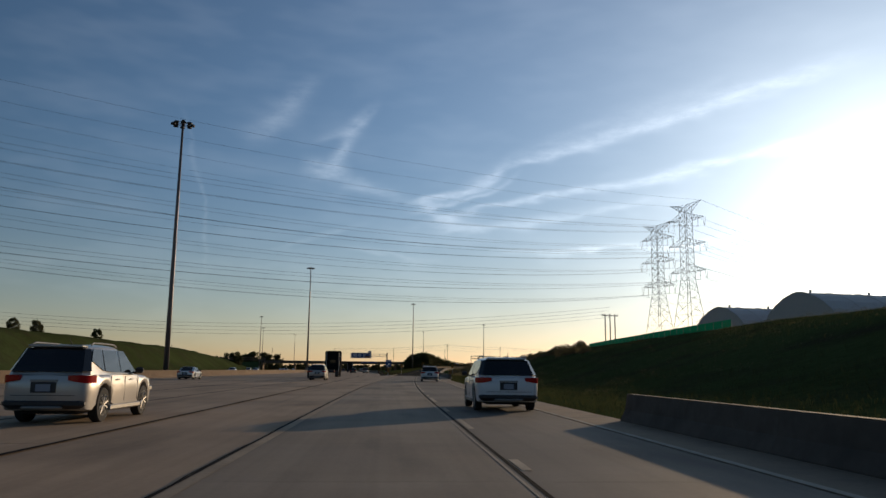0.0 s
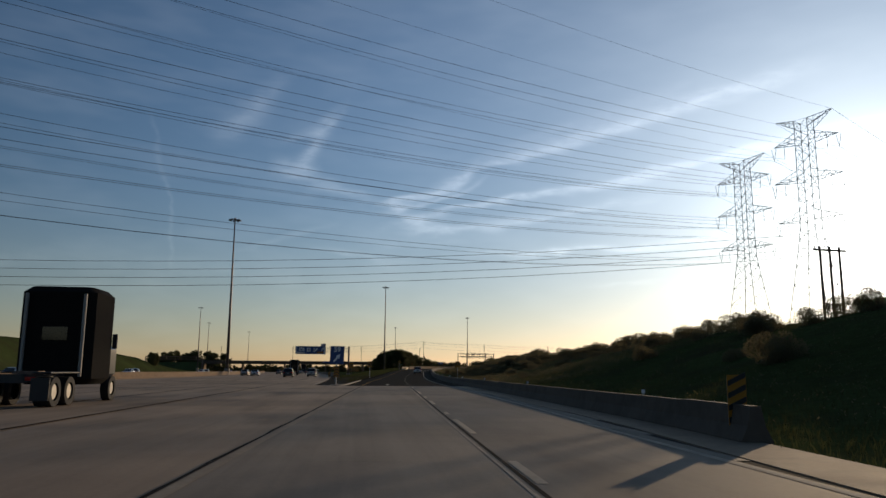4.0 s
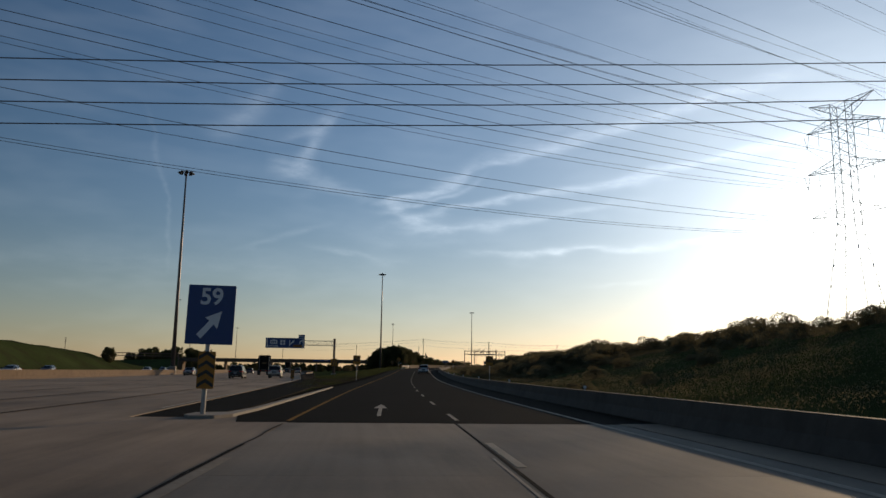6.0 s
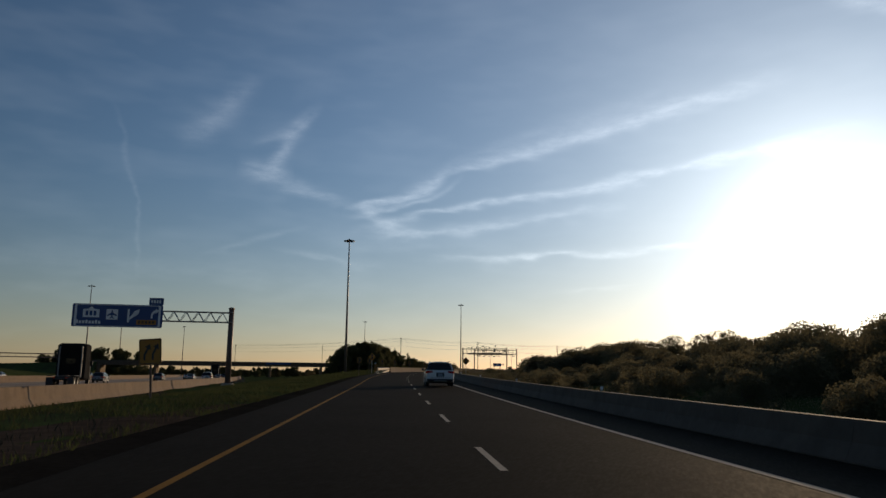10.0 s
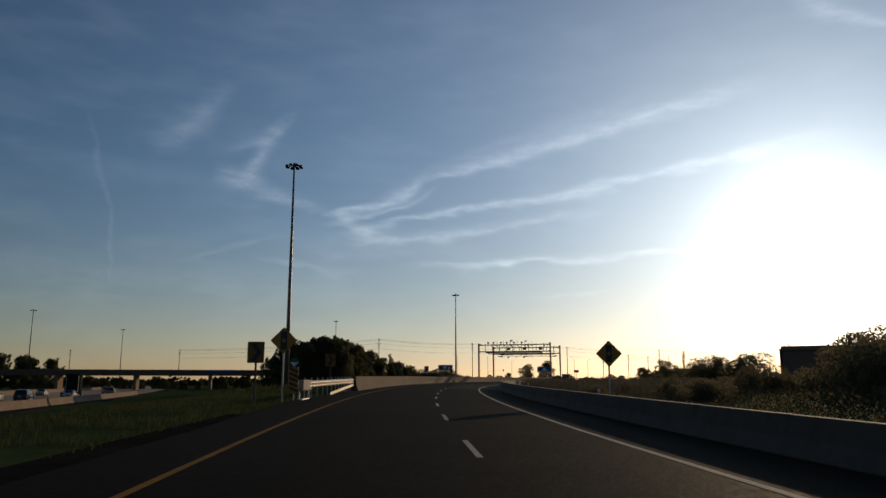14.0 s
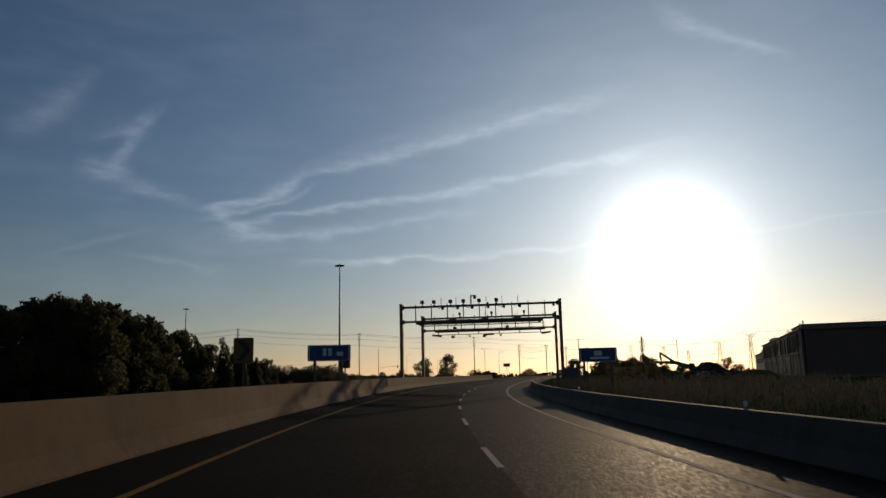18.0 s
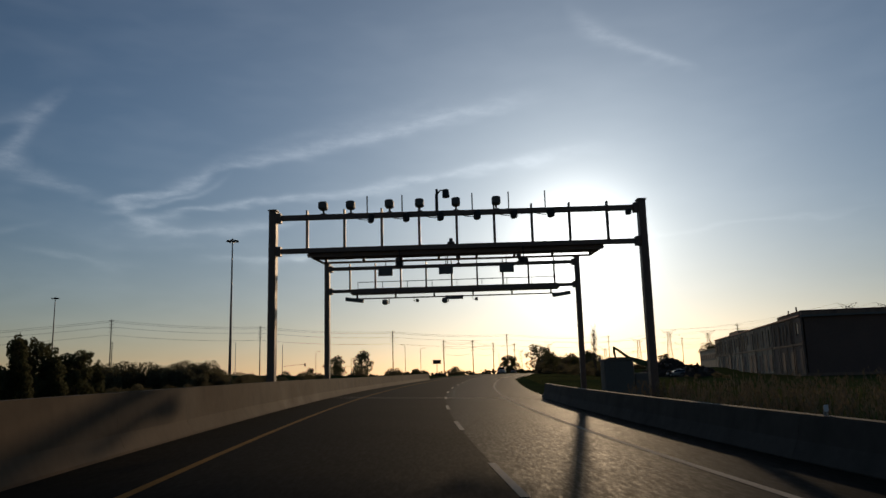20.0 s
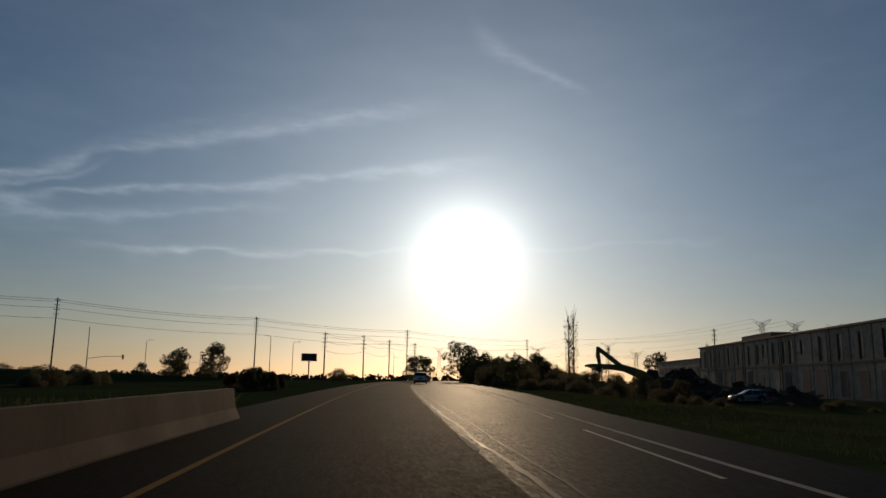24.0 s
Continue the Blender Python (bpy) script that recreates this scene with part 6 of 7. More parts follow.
for x, y, top in ((-60, 820, 24), (-130, 840, 24), (62, 830, 24), (5, 850, 25), (-200, 700, 22), (330, 690, 20), (262, 640, 20), (352, 760, 22), (380, 720, 21), (410, 740, 21)):
    utility_pole(x, y, top, 1, "far timber utility pole")


def wing_pylon(x, y, top, turn_):
    """A tall lattice pylon with two raised wing arms and a wide lower crossarm, far off."""
    z = ground_at(x, y)
    h = top - z
    ob_ = thing("wing_pylon", pose(x, y, z, 0, 0, turn_), "far lattice pylon with a wing-shaped top", "pylon", "pylons on the skyline")

    def half(u):
        return float(np.interp(u, [0, h * 0.45, h - 14, h - 3], [4.2, 2.2, 1.5, 1.0]))

    zs = [h * k / 14 for k in range(14)] + [h - 3]
    for sx in (1, -1):
        for sy in (1, -1):
            leg = Shape()
            for a_, b_ in zip(zs[:-1:4] + [zs[12]], zs[4::4] + [h - 3]):
                leg.tube((sx * half(a_), sy * half(a_), a_), (sx * half(b_), sy * half(b_), b_), 0.17, 0.15, 4)
            part("leg", leg, STEEL, ob_)
    lace = Shape()
    for a_, b_ in zip(zs[:-1], zs[1:]):
        ha, hb = half(a_), half(b_)
        for sy in (1, -1):
            lace.tube((-ha, sy * ha, a_), (hb, sy * hb, b_), 0.10, 0.10, 3)
            lace.tube((ha, sy * ha, a_), (-hb, sy * hb, b_), 0.10, 0.10, 3)
    part("bracing", lace, STEEL, ob_)
    for sgn in (1, -1):
        wing = Shape()
        tip = Vector((sgn * 7.6, 0, h))
        lo, up = Vector((sgn * 1.0, 0, h - 6.4)), Vector((sgn * 0.3, 0, h - 2.9))
        bow = Vector((sgn * 4.6, 0, h - 3.1))
        wing.tube(lo, bow, 0.20, 0.18, 4)
        wing.tube(bow, tip, 0.18, 0.10, 4)
        wing.tube(up, tip, 0.18, 0.10, 4)
        for k in (0.25, 0.5, 0.75):
            wing.tube(lo.lerp(bow, k), up.lerp(tip, k * 0.7), 0.09, 0.09, 3)
        part("wing", wing, STEEL, ob_)
        arm = Shape()
        for a_, w_, d_ in ((h - 8.2, 4.2, 1.0), (h - 14.4, 9.2, 1.7)):
            arm.tube((sgn * 1.2, 0, a_), (sgn * w_, 0, a_ + 0.3), 0.16, 0.10, 4)
            arm.tube((sgn * 1.2, 0, a_ + d_), (sgn * w_, 0, a_ + 0.3), 0.14, 0.10, 4)
            arm.tube((sgn * w_, 0, a_ + 0.3), (sgn * w_, 0, a_ - 1.6), 0.08, 0.08, 3)
        part("crossarm", arm, STEEL, ob_)
    return Vector((x, y, z)), h, turn_


pyl = [wing_pylon(*q) for q in ((603.0, 832.0, 54.0, -35), (602.0, 1034.0, 46.0, -35), (651.0, 1249.0, 43.5, -30), (668.0, 842.0, 57.0, -35), (683.0, 1058.0, 46.8, -35), (633.0, 1299.0, 46.5, -30), (580.0, 1056.0, 38.8, -35), (695.0, 1255.0, 38.0, -30), (674.0, 1013.0, 37.2, -35), (715.0, 834.0, 57.0, -35), (711.0, 1494.0, 45.5, -30))]
for i, j in ((0, 1), (1, 2), (3, 4), (4, 5)):
    (p0, h0, _), (p1, h1, _) = pyl[i], pyl[j]
    d_ = Vector((math.cos(radians(-35)), math.sin(radians(-35)), 0))
    for dz, off_ in ((0.0, -7.6), (0.0, 7.6), (-15.7, -9.2), (-15.7, 9.2), (-9.8, 4.2)):
        far_wire(p0 + d_ * off_ + Vector((0, 0, h0 + dz)), p1 + d_ * off_ + Vector((0, 0, h1 + dz)), 5.0, 0.06)


def street_lamp(x, y, top, turn_):
    z = ground_at(x, y)
    ob_ = thing("street_lamp", pose(x, y, z, 0, 0, turn_), "slim grey street lamp with a curved arm", "street lamp", "street lamps at the crossroads")
    h = top - z
    part("pole", Shape().tube((0, 0, -0.2), (0, 0, h - 0.7), 0.13, 0.08, 8), GALV, ob_)
    part("arm", Shape().path([(0, 0, h - 0.8), (-0.15, 0, h - 0.25), (-0.7, 0, h), (-1.6, 0, h + 0.05)], 0.05, 6), GALV, ob_)
    part("lamp_head", Shape().chamfered((-1.9, 0, h + 0.03), (0.7, 0.3, 0.16), 0.04), BOXGREY, ob_)


for q in ((94.1, 699.3, 17.2, 20), (177.3, 732.5, 15.9, 160), (163.0, 716.0, 16.5, 20), (140.0, 760.0, 16.0, 200), (250.0, 790.0, 16.0, 20)):
    street_lamp(*q)


def signal_pole(x, y, top, reach, turn_):
    z = ground_at(x, y)
    ob_ = thing("traffic_signal", pose(x, y, z, 0, 0, turn_), "traffic signal on a long mast arm", "traffic light", "traffic signals at the crossroads")
    part("pole", Shape().tube((0, 0, -0.2), (0, 0, top - z), 0.16, 0.10, 8), GALV, ob_)
    hh = 6.6
    part("mast_arm", Shape().path([(0, 0, hh - 0.6), (reach * 0.5, 0, hh + 0.1), (reach, 0, hh + 0.25)], 0.07, 6), GALV, ob_)
    hd = part("signal_head", Shape().chamfered((reach + 0.2, 0, hh + 0.1), (0.45, 0.3, 1.3), 0.05), BLACKPLASTIC, ob_)
    for k in range(3):
        part("visor", Shape().tube((reach + 0.2, -0.15, hh + 0.5 - k * 0.4), (reach + 0.2, -0.36, hh + 0.5 - k * 0.4), 0.14, 0.14, 8), BLACKPLASTIC, hd)


signal_pole(118.4, 732.5, 17.6, 9.0, 5)
signal_pole(166.0, 788.0, 14.0, -12.0, 10)

# ---- excavator and yard clutter ----
MACHINE = material("machine_paint", (0.11, 0.135, 0.035), 0.5, vary=0.15, fine=3, coarse=0.6, own=True)
ex = thing("material_handler", pose(180.6, 595.4, ground_at(180.6, 595.4), 0, 0, 155), "green-yellow material handler with a raised folded boom", "excavator")
part("track", Shape().chamfered((0, -1.4, 0.5), (4.4, 0.7, 1.0), 0.2), BLACKPLASTIC, ex)
part("track", Shape().chamfered((0, 1.4, 0.5), (4.4, 0.7, 1.0), 0.2), BLACKPLASTIC, ex)
part("house", Shape().chamfered((-0.6, 0, 2.0), (4.6, 2.8, 1.7), 0.15), MACHINE, ex)
part("cab", Shape().chamfered((1.2, 0.9, 3.2), (1.6, 1.1, 1.7), 0.12), BLACKPLASTIC, ex)


def arm_shape(stations, w):
    """A tapered plate-sided arm: x, z along its back, depth below it."""
    rings = []
    for i, (x_, z_, d_) in enumerate(stations):
        a_, b_ = stations[max(i - 1, 0)], stations[min(i + 1, len(stations) - 1)]
        t_ = Vector((b_[0] - a_[0], 0, b_[1] - a_[1])).normalized()
        n_ = Vector((t_.z, 0, -t_.x))
        p_ = Vector((x_, 0, z_))
        rings.append([p_ + Vector((0, -w / 2, 0)), p_ + Vector((0, w / 2, 0)), p_ + n_ * d_ + Vector((0, w / 2, 0)), p_ + n_ * d_ + Vector((0, -w / 2, 0))])
    return Shape().loft(rings, True, True)


part("boom", arm_shape(((-0.6, 1.99, 0.9), (0.8, 3.19, 1.2), (2.6, 3.98, 1.4), (4.6, 4.54, 1.2), (6.6, 5.04, 0.85)), 0.7), MACHINE, ex)
part("fore_boom", arm_shape(((6.2, 4.97, 0.7), (8.2, 6.39, 0.6), (10.2, 7.74, 0.5)), 0.55), MACHINE, ex)
part("stick", arm_shape(((10.3, 7.67, 0.45), (10.5, 6.39, 0.6), (10.1, 4.69, 0.4)), 0.5), MACHINE, ex)
part("second_arm", arm_shape(((4.0, 4.40, 0.9), (8.0, 4.90, 0.9), (11.4, 4.90, 0.7), (12.4, 4.69, 0.3)), 0.6), MACHINE, ex)
part("ram", Shape().tube((3.4, 0.0, 3.2), (6.6, 0.0, 4.5), 0.14, 0.10, 8), GALV, ex)
part("ram", Shape().tube((6.9, 0.0, 5.2), (9.8, 0.0, 7.05), 0.12, 0.09, 8), GALV, ex)
part("grapple", Shape().tube((10.1, 0, 4.8), (10.2, 0, 3.7), 0.25, 0.6, 8), BLACKPLASTIC, ex)

# scrap heaps in the yard
SCRAP = material("scrap_metal", (0.062, 0.047, 0.036), 0.95, vary=0.5, fine=3, coarse=0.5, bump=0.5, bump_scale=6, spec=0.05)


def scrap_heap(x, y, r, h, seed):
    rr = random.Random(seed)
    root = thing("scrap_heap", pose(x, y, ground_at(x, y) - 0.2), "dark heap of tangled scrap in the yard", "scrap heap", "scrap heaps in the yard")
    rings = []
    for i in range(6):
        k = i / 5
        rings.append([(math.cos(j * math.pi / 9) * r * (1 - k) * (1 + 0.3 * noise.noise((j * 0.7, i * 0.6, seed))), math.sin(j * math.pi / 9) * r * (1 - k) * (1 + 0.3 * noise.noise((j * 0.7, i * 0.6, seed + 9))), h * (1 - (1 - k) ** 1.6) * (1 + 0.2 * noise.noise((j * 0.9, i * 0.9, seed + 3)))) for j in range(18)])
    part("mound", Shape().loft(rings, False, True), SCRAP, root)
    for _ in range(16):
        a_, q_ = rr.random() * 6.28, rr.random() * 0.85
        c_ = (math.cos(a_) * r * q_, math.sin(a_) * r * q_, h * (1 - q_ ** 1.6) + rr.uniform(-0.1, 0.25))
        part("scrap_piece", Shape().box(c_, (rr.uniform(0.3, 1.8), rr.uniform(0.1, 0.8), rr.uniform(0.1, 0.7)), 0, Matrix.Rotation(rr.uniform(-0.7, 0.7), 3, "X") @ Matrix.Rotation(a_, 3, "Z")), rr.choice((SCRAP, SCRAP, STEEL, TIMBER)), root)


for k, (x, y, r_h, h_h) in enumerate(((176.5, 588.0, 5.5, 3.4), (171.0, 580.0, 5.0, 2.7), (166.0, 571.0, 4.2, 2.3), (160.0, 560.5, 3.8, 1.9), (186.0, 600.0, 5.0, 3.0), (180.5, 590.0, 6.0, 4.4), (186.5, 595.0, 6.0, 4.0), (177.0, 575.0, 4.5, 2.2))):
    scrap_heap(x, y, r_h, h_h, 300 + k)


for k in range(34):
    u = k / 25
    x, y = 150 + 44 * u + rng.uniform(-3, 3), 548 + 54 * u + rng.uniform(-4, 4)
    set_plant(BUSH, "shrub", x, y, rng.uniform(0.6, 1.2), 4.0, "low dark weeds before the warehouse", "shrub", "weeds before the warehouse", 0.4)
cb = thing("equipment_cabinet", pose(72.2, 478.8, ground_at(72.2, 478.8) - 0.1, 0, 0, -25), "grey roadside equipment hut with a flat roof", "cabinet")
part("body", Shape().chamfered((-0.05, 0, 1.05), (1.6, 1.0, 2.1), 0.05), BOXGREY, cb)
part("roof", Shape().chamfered((-0.05, 0, 2.12), (1.72, 1.12, 0.12), 0.03), BOXGREY, cb)
part("door", Shape().box((-0.45, -0.51, 1.05), (0.75, 0.04, 1.8)), BOXGREY, cb)
part("side_box", Shape().chamfered((1.25, 0, 0.65), (0.9, 0.8, 1.5), 0.04), BOXGREY, cb)

# ---- grass blades and reeds ----


def blades(name, spots, mat, h, w, label, seed):
    r2 = random.Random(seed)
    sh = Shape()
    for x, y in spots:
        z = ground_at_fast(x, y)
        a_ = r2.random() * 6.28
        hh = h * (0.5 + r2.random())
        lx, ly = r2.gauss(0, 0.25) * hh, r2.gauss(0, 0.25) * hh
        c, s_ = math.cos(a_) * w, math.sin(a_) * w
        sh.add([(x - c, y - s_, z - 0.03), (x + c, y + s_, z - 0.03), (x + lx * 0.4 + c * 0.5, y + ly * 0.4 + s_ * 0.5, z + hh * 0.6), (x + lx, y + ly, z + hh)], [(0, 1, 2), (0, 2, 3)])
    return tagged(part(name, sh, mat), label, "grass", "", "stuff")


def ground_at_fast(x, y):
    """Height of the ground sheet itself, read from its grid."""
    i = int(np.clip(np.searchsorted(gx, x) - 1, 0, len(gx) - 2))
    j = int(np.clip(np.searchsorted(gy, y) - 1, 0, len(gy) - 2))
    u, v = (x - gx[i]) / (gx[i + 1] - gx[i]), (y - gy[j]) / (gy[j + 1] - gy[j])
    return float((GZ[j, i] * (1 - u) + GZ[j, i + 1] * u) * (1 - v) + (GZ[j + 1, i] * (1 - u) + GZ[j + 1, i + 1] * u) * v)


r3 = random.Random(21)


def scatter(n, s0, s1, o0, o1):
    out = []
    for _ in range(n):
        s, o = r3.uniform(s0, s1), o0 + (o1 - o0) * r3.random() ** 1.3
        q = at(s, o)
        if q.x - bend(q.y) > -0.8 or o > 0:
            out.append((q.x, q.y))
    return out


blades("verge_grass", [p for p in scatter(70000, 200, 378, -5.2, -15.0) if noise.noise((p[0] * 0.35, p[1] * 0.35, 2.0)) > (0.12 if p[1] < 262 else -0.25)], BLADES, 0.15, 0.011, "rough uncut grass between the ramp and the motorway", 1)
blades("verge_grass", scatter(9000, 380, 560, -6.0, -16.0), BLADES, 0.45, 0.025, "rough uncut grass behind the concrete wall", 2)
blades("verge_grass", scatter(70000, 485, 620, 8.8, 34.0), BLADES, 0.10, 0.012, "rough grass verge beside the ramp's end", 3)
blades("verge_grass", scatter(30000, 18, 190, 6.9, 20.0), BLADES, 0.16, 0.012, "rough grass at the foot of the bank", 4)
blades("bank_grass", scatter(60000, 5, 200, 8.5, 40.0), BLADES, 0.17, 0.012, "short backlit grass on the slope of the bank", 7)
r5 = random.Random(5)
reeds = Shape()
for x, y in scatter(9500, 372, 482, 8.6, 26.0):
    if noise.noise((x * 0.16, y * 0.16, 3.0)) < -0.12:
        continue
    z = ground_at_fast(x, y)
    hh = 0.55 + 0.75 * r5.random()
    lean = Vector((r5.gauss(0, 0.09), r5.gauss(0, 0.09), 1.0)) * hh
    base_ = Vector((x, y, z - 0.04))
    reeds.tube(base_, base_ + lean, 0.006, 0.003, 3)
    for k in range(9):
        c = base_ + lean * (0.70 + 0.32 * r5.random()) + Vector((r5.gauss(0, 0.025), r5.gauss(0, 0.025), 0))
        a_ = r5.random() * 6.28
        u = Vector((math.cos(a_) * 0.016, math.sin(a_) * 0.016, 0))
        v = Vector((r5.gauss(0, 0.02), r5.gauss(0, 0.02), 0.07))
        reeds.add([c - v, c + u, c + v, c - u], [(0, 1, 2, 3)])
    for k in range(2):
        a_ = r5.random() * 6.28
        d = Vector((math.cos(a_), math.sin(a_), 1.1)) * hh * 0.22
        c = base_ + lean * (0.2 + 0.4 * r5.random())
        w_ = Vector((-math.sin(a_), math.cos(a_), 0)) * 0.011
        reeds.add([c - w_, c + w_, c + d], [(0, 1, 2)])
tagged(part("reed_bed", reeds, REEDS), "pale dry feathery reeds and weeds behind the barrier", "grass", "", "stuff")
blades("verge_grass", scatter(26000, 372, 486, 8.3, 30.0), BLADES, 0.26, 0.007, "green grass between the dry reeds", 6)

# bare trodden earth in the gore
EARTH = material("bare_earth", (0.085, 0.060, 0.042), 0.95, vary=0.4, fine=5, coarse=0.5, bump=0.7, bump_scale=9, stain=(0.045, 0.034, 0.026), spec=0.0)
earth = Shape()
rows = []
for s in np.arange(203, 268, 2.0):
    o1 = -5.2 - float(np.interp(s, [203, 225, 245, 268], [4.6, 6.2, 7.0, 0.6])) + 0.5 * noise.noise((s * 0.2, 7.0, 0.0))
    row = []
    for k in range(7):
        q = at(s, -5.2 + (o1 + 5.2) * k / 6)
        row.append((q.x, q.y, ground_at_fast(q.x, q.y) + 0.035 + 0.03 * noise.noise((q.x * 0.9, q.y * 0.9, 1.0))))
    rows.append(row)
earth.loft(rows, closed=False)
lay("earth_gore", earth, EARTH, "bare brown earth with sparse weeds in the gore", "ground", smooth=True)
blades("dry_weeds", scatter(5000, 203, 275, -5.4, -12.0), WEEDS, 0.15, 0.008, "sparse dry weeds on the bare earth of the gore", 8)

# ---- brush that covers the slope of the bank ----
r4 = random.Random(77)
brush = Shape()
for _ in range(25000):
    s, o = r4.uniform(40, 374), r4.uniform(11.0, 41.5)
    if s < 165 and (o > 37.0 or r4.random() < 0.9):
        continue
    q = at(s, max(9.0, o - max(0, s - 270) * 0.05))
    tall = 0.35 + 0.75 * max(0.0, noise.noise((q.x * 0.22, q.y * 0.22, 4.0)) + 0.25) * (0.55 if s < 150 else 1.0)
    z = ground_at_fast(q.x, q.y)
    for _k in range(13):
        c = Vector((q.x + r4.gauss(0, 0.4), q.y + r4.gauss(0, 0.4), z + tall * r4.random() ** 0.7))
        u = Vector((r4.gauss(0, 1), r4.gauss(0, 1), r4.gauss(0, 0.7))).normalized()
        v = u.orthogonal().normalized()
        w = u.cross(v)
        a_ = 0.022 + 0.034 * r4.random()
        brush.add([c - v * a_, c + w * a_ * 0.4, c + v * a_, c - w * a_ * 0.4], [(0, 1, 2, 3)])
tagged(part("bank_brush", brush, SCRUB_GLARE), "tangled low olive brush covering the slope of the bank", "brush", "", "stuff")

# ---- vehicles ----
GLASS = material("tinted_glass", (0.012, 0.014, 0.016), 0.06, vary=0.02, own=True)
RUBBER = material("tyre_rubber", (0.02, 0.02, 0.02), 0.85, vary=0.1, own=True)
ALLOY = material("alloy_rim", (0.30, 0.29, 0.27), 0.5, metal=0.5, vary=0.05, own=True)
TRIM = material("dark_car_trim", (0.025, 0.025, 0.027), 0.5, vary=0.08, own=True)
REDLENS = material("red_lamp_lens", (0.40, 0.012, 0.012), 0.15, vary=0.05, own=True)
PLATE = material("number_plate", (0.25, 0.28, 0.33), 0.5, vary=0.05, own=True)


def paint(name, rgb, metal=0.35):
    return material(name, rgb, 0.32, metal=metal, vary=0.03, fine=3, coarse=0.8, own=True, coat=0.6)


SILVER = paint("paint_silver", (0.50, 0.465, 0.42))
PAINTWHITE = paint("paint_white", (0.74, 0.74, 0.73), 0.0)
PAINTBLACK = paint("paint_black", (0.018, 0.018, 0.02), 0.2)
GREYCAR = paint("paint_grey", (0.20, 0.20, 0.21))


def soft_part(name, shape, mat, parent, label="", angle=32):
    ob_ = part(name, shape, mat, parent, label, smooth=True)
    ob_.data.set_sharp_from_angle(angle=radians(angle))
    return ob_


def car(name, m, label, colour, L=4.7, Wd=1.82, H=1.68, belt=1.02, suv=True, rails=True, group="vehicles on the motorway"):
    """A passenger car: y forward, the origin on the road under its middle."""
    root = thing(name, m, label, "car", group)
    hl, hw = L / 2, Wd / 2
    clear = 0.24 if suv else 0.16
    hood = belt - 0.04
    nose = 0.72 if suv else 0.62
    rw = 0.405 if suv else 0.33
    ax = (-L * 0.280, L * 0.292)
    arch_r = rw + 0.075
    # lower body, rear to front: y, floor, widest, shoulder height, half width
    st = [(-hl, 0.50, 0.72, belt - 0.20, 0.80), (-hl + 0.05, 0.40, 0.72, belt - 0.05, 0.88), (-hl + 0.18, 0.31, 0.72, belt, 0.955), (-hl + 0.42, clear + 0.05, 0.72, belt, 0.99), (-hl + 0.8, clear + 0.03, 0.72, belt, 1.0),
          (-0.2, clear, 0.70, belt, 1.0), (0.9, clear, 0.70, belt - 0.01, 1.0), (hl - 1.0, clear + 0.02, 0.70, hood, 0.99), (hl - 0.45, clear + 0.04, 0.66, hood - 0.07, 0.95), (hl - 0.14, 0.30, 0.60, nose + 0.10, 0.86), (hl, 0.36, 0.54, nose - 0.04, 0.72)]
    sy_ = [q_[0] for q_ in st]
    ys = set(sy_)
    for yw in ax:
        ys |= {yw + arch_r * math.sin(radians(k)) for k in (-90, -80, -65, -48, -30, -10, 10, 30, 48, 65, 80, 90)}
    rings = []
    for y in sorted(ys):
        zb, zm, zt, k = (float(np.interp(y, sy_, [q_[i] for q_ in st])) for i in (1, 2, 3, 4))
        for yw in ax:
            if abs(y - yw) < arch_r:
                zb = max(zb, rw + math.sqrt(arch_r ** 2 - (y - yw) ** 2))
        zm = max(zm, zb + 0.10)
        w = hw * k
        half_ = [(0, zb), (w * 0.90, zb), (w * 0.975, zb + 0.03), (w, zm), (w * 0.995, zm + (zt - zm) * 0.35), (w * 0.975, zm + (zt - zm) * 0.70), (w * 0.945, zt - 0.02), (w * 0.89, zt), (0, zt + 0.035)]
        rings.append([(a_, y, b_) for a_, b_ in half_] + [(-a_, y, b_) for a_, b_ in reversed(half_[1:-1])])
    soft_part("body", Shape().loft(rings, True, True), colour, root, "", 40)
    part("underbody", Shape().chamfered((0, 0, (clear + 0.75) / 2 - 0.02), (Wd * 0.68, L * 0.86, 0.75 - clear), 0.05), RUBBER, root, "dark underbody")
    # greenhouse
    yb0, yb1 = (-hl + 0.10, 1.05) if suv else (-hl + 0.62, 0.85)
    yr0, yr1 = (-hl + 0.62, -0.02) if suv else (-hl + 1.35, -0.1)
    wb, wt_ = hw * 0.925, hw * 0.74
    zr, zt = belt - 0.01, H

    def level(k):
        y0, y1 = yb0 + (yr0 - yb0) * k, yb1 + (yr1 - yb1) * k
        return y0, y1, wb + (wt_ - wb) * k, zr + (zt - zr) * k

    rings = []
    for k, inset in ((0, 0), (0.45, -0.012), (0.84, 0), (0.92, 0.03), (0.97, 0.09), (1.0, 0.20), (1.025, 0.42)):
        y0, y1, w, z = level(min(k, 1.0))
        z = zr + (zt - zr) * k
        y0, y1, w = y0 + inset, y1 - inset * 1.6, w - inset * 0.75
        c, drop = 0.13, 0.05 * max(0.0, (k - 0.8) / 0.2)
        rings.append([(w, y0 + c * 1.4, z - drop), (w, y1 - c * 2.2, z), (w - c, y1, z), (0, y1 + 0.06, z), (-w + c, y1, z), (-w, y1 - c * 2.2, z), (-w, y0 + c * 1.4, z - drop), (-w + c, y0 + 0.02, z - drop), (0, y0 - 0.05, z - drop), (w - c, y0 + 0.02, z - drop)])
    soft_part("cabin", Shape().loft(rings, False, True), colour, root, "", 36)

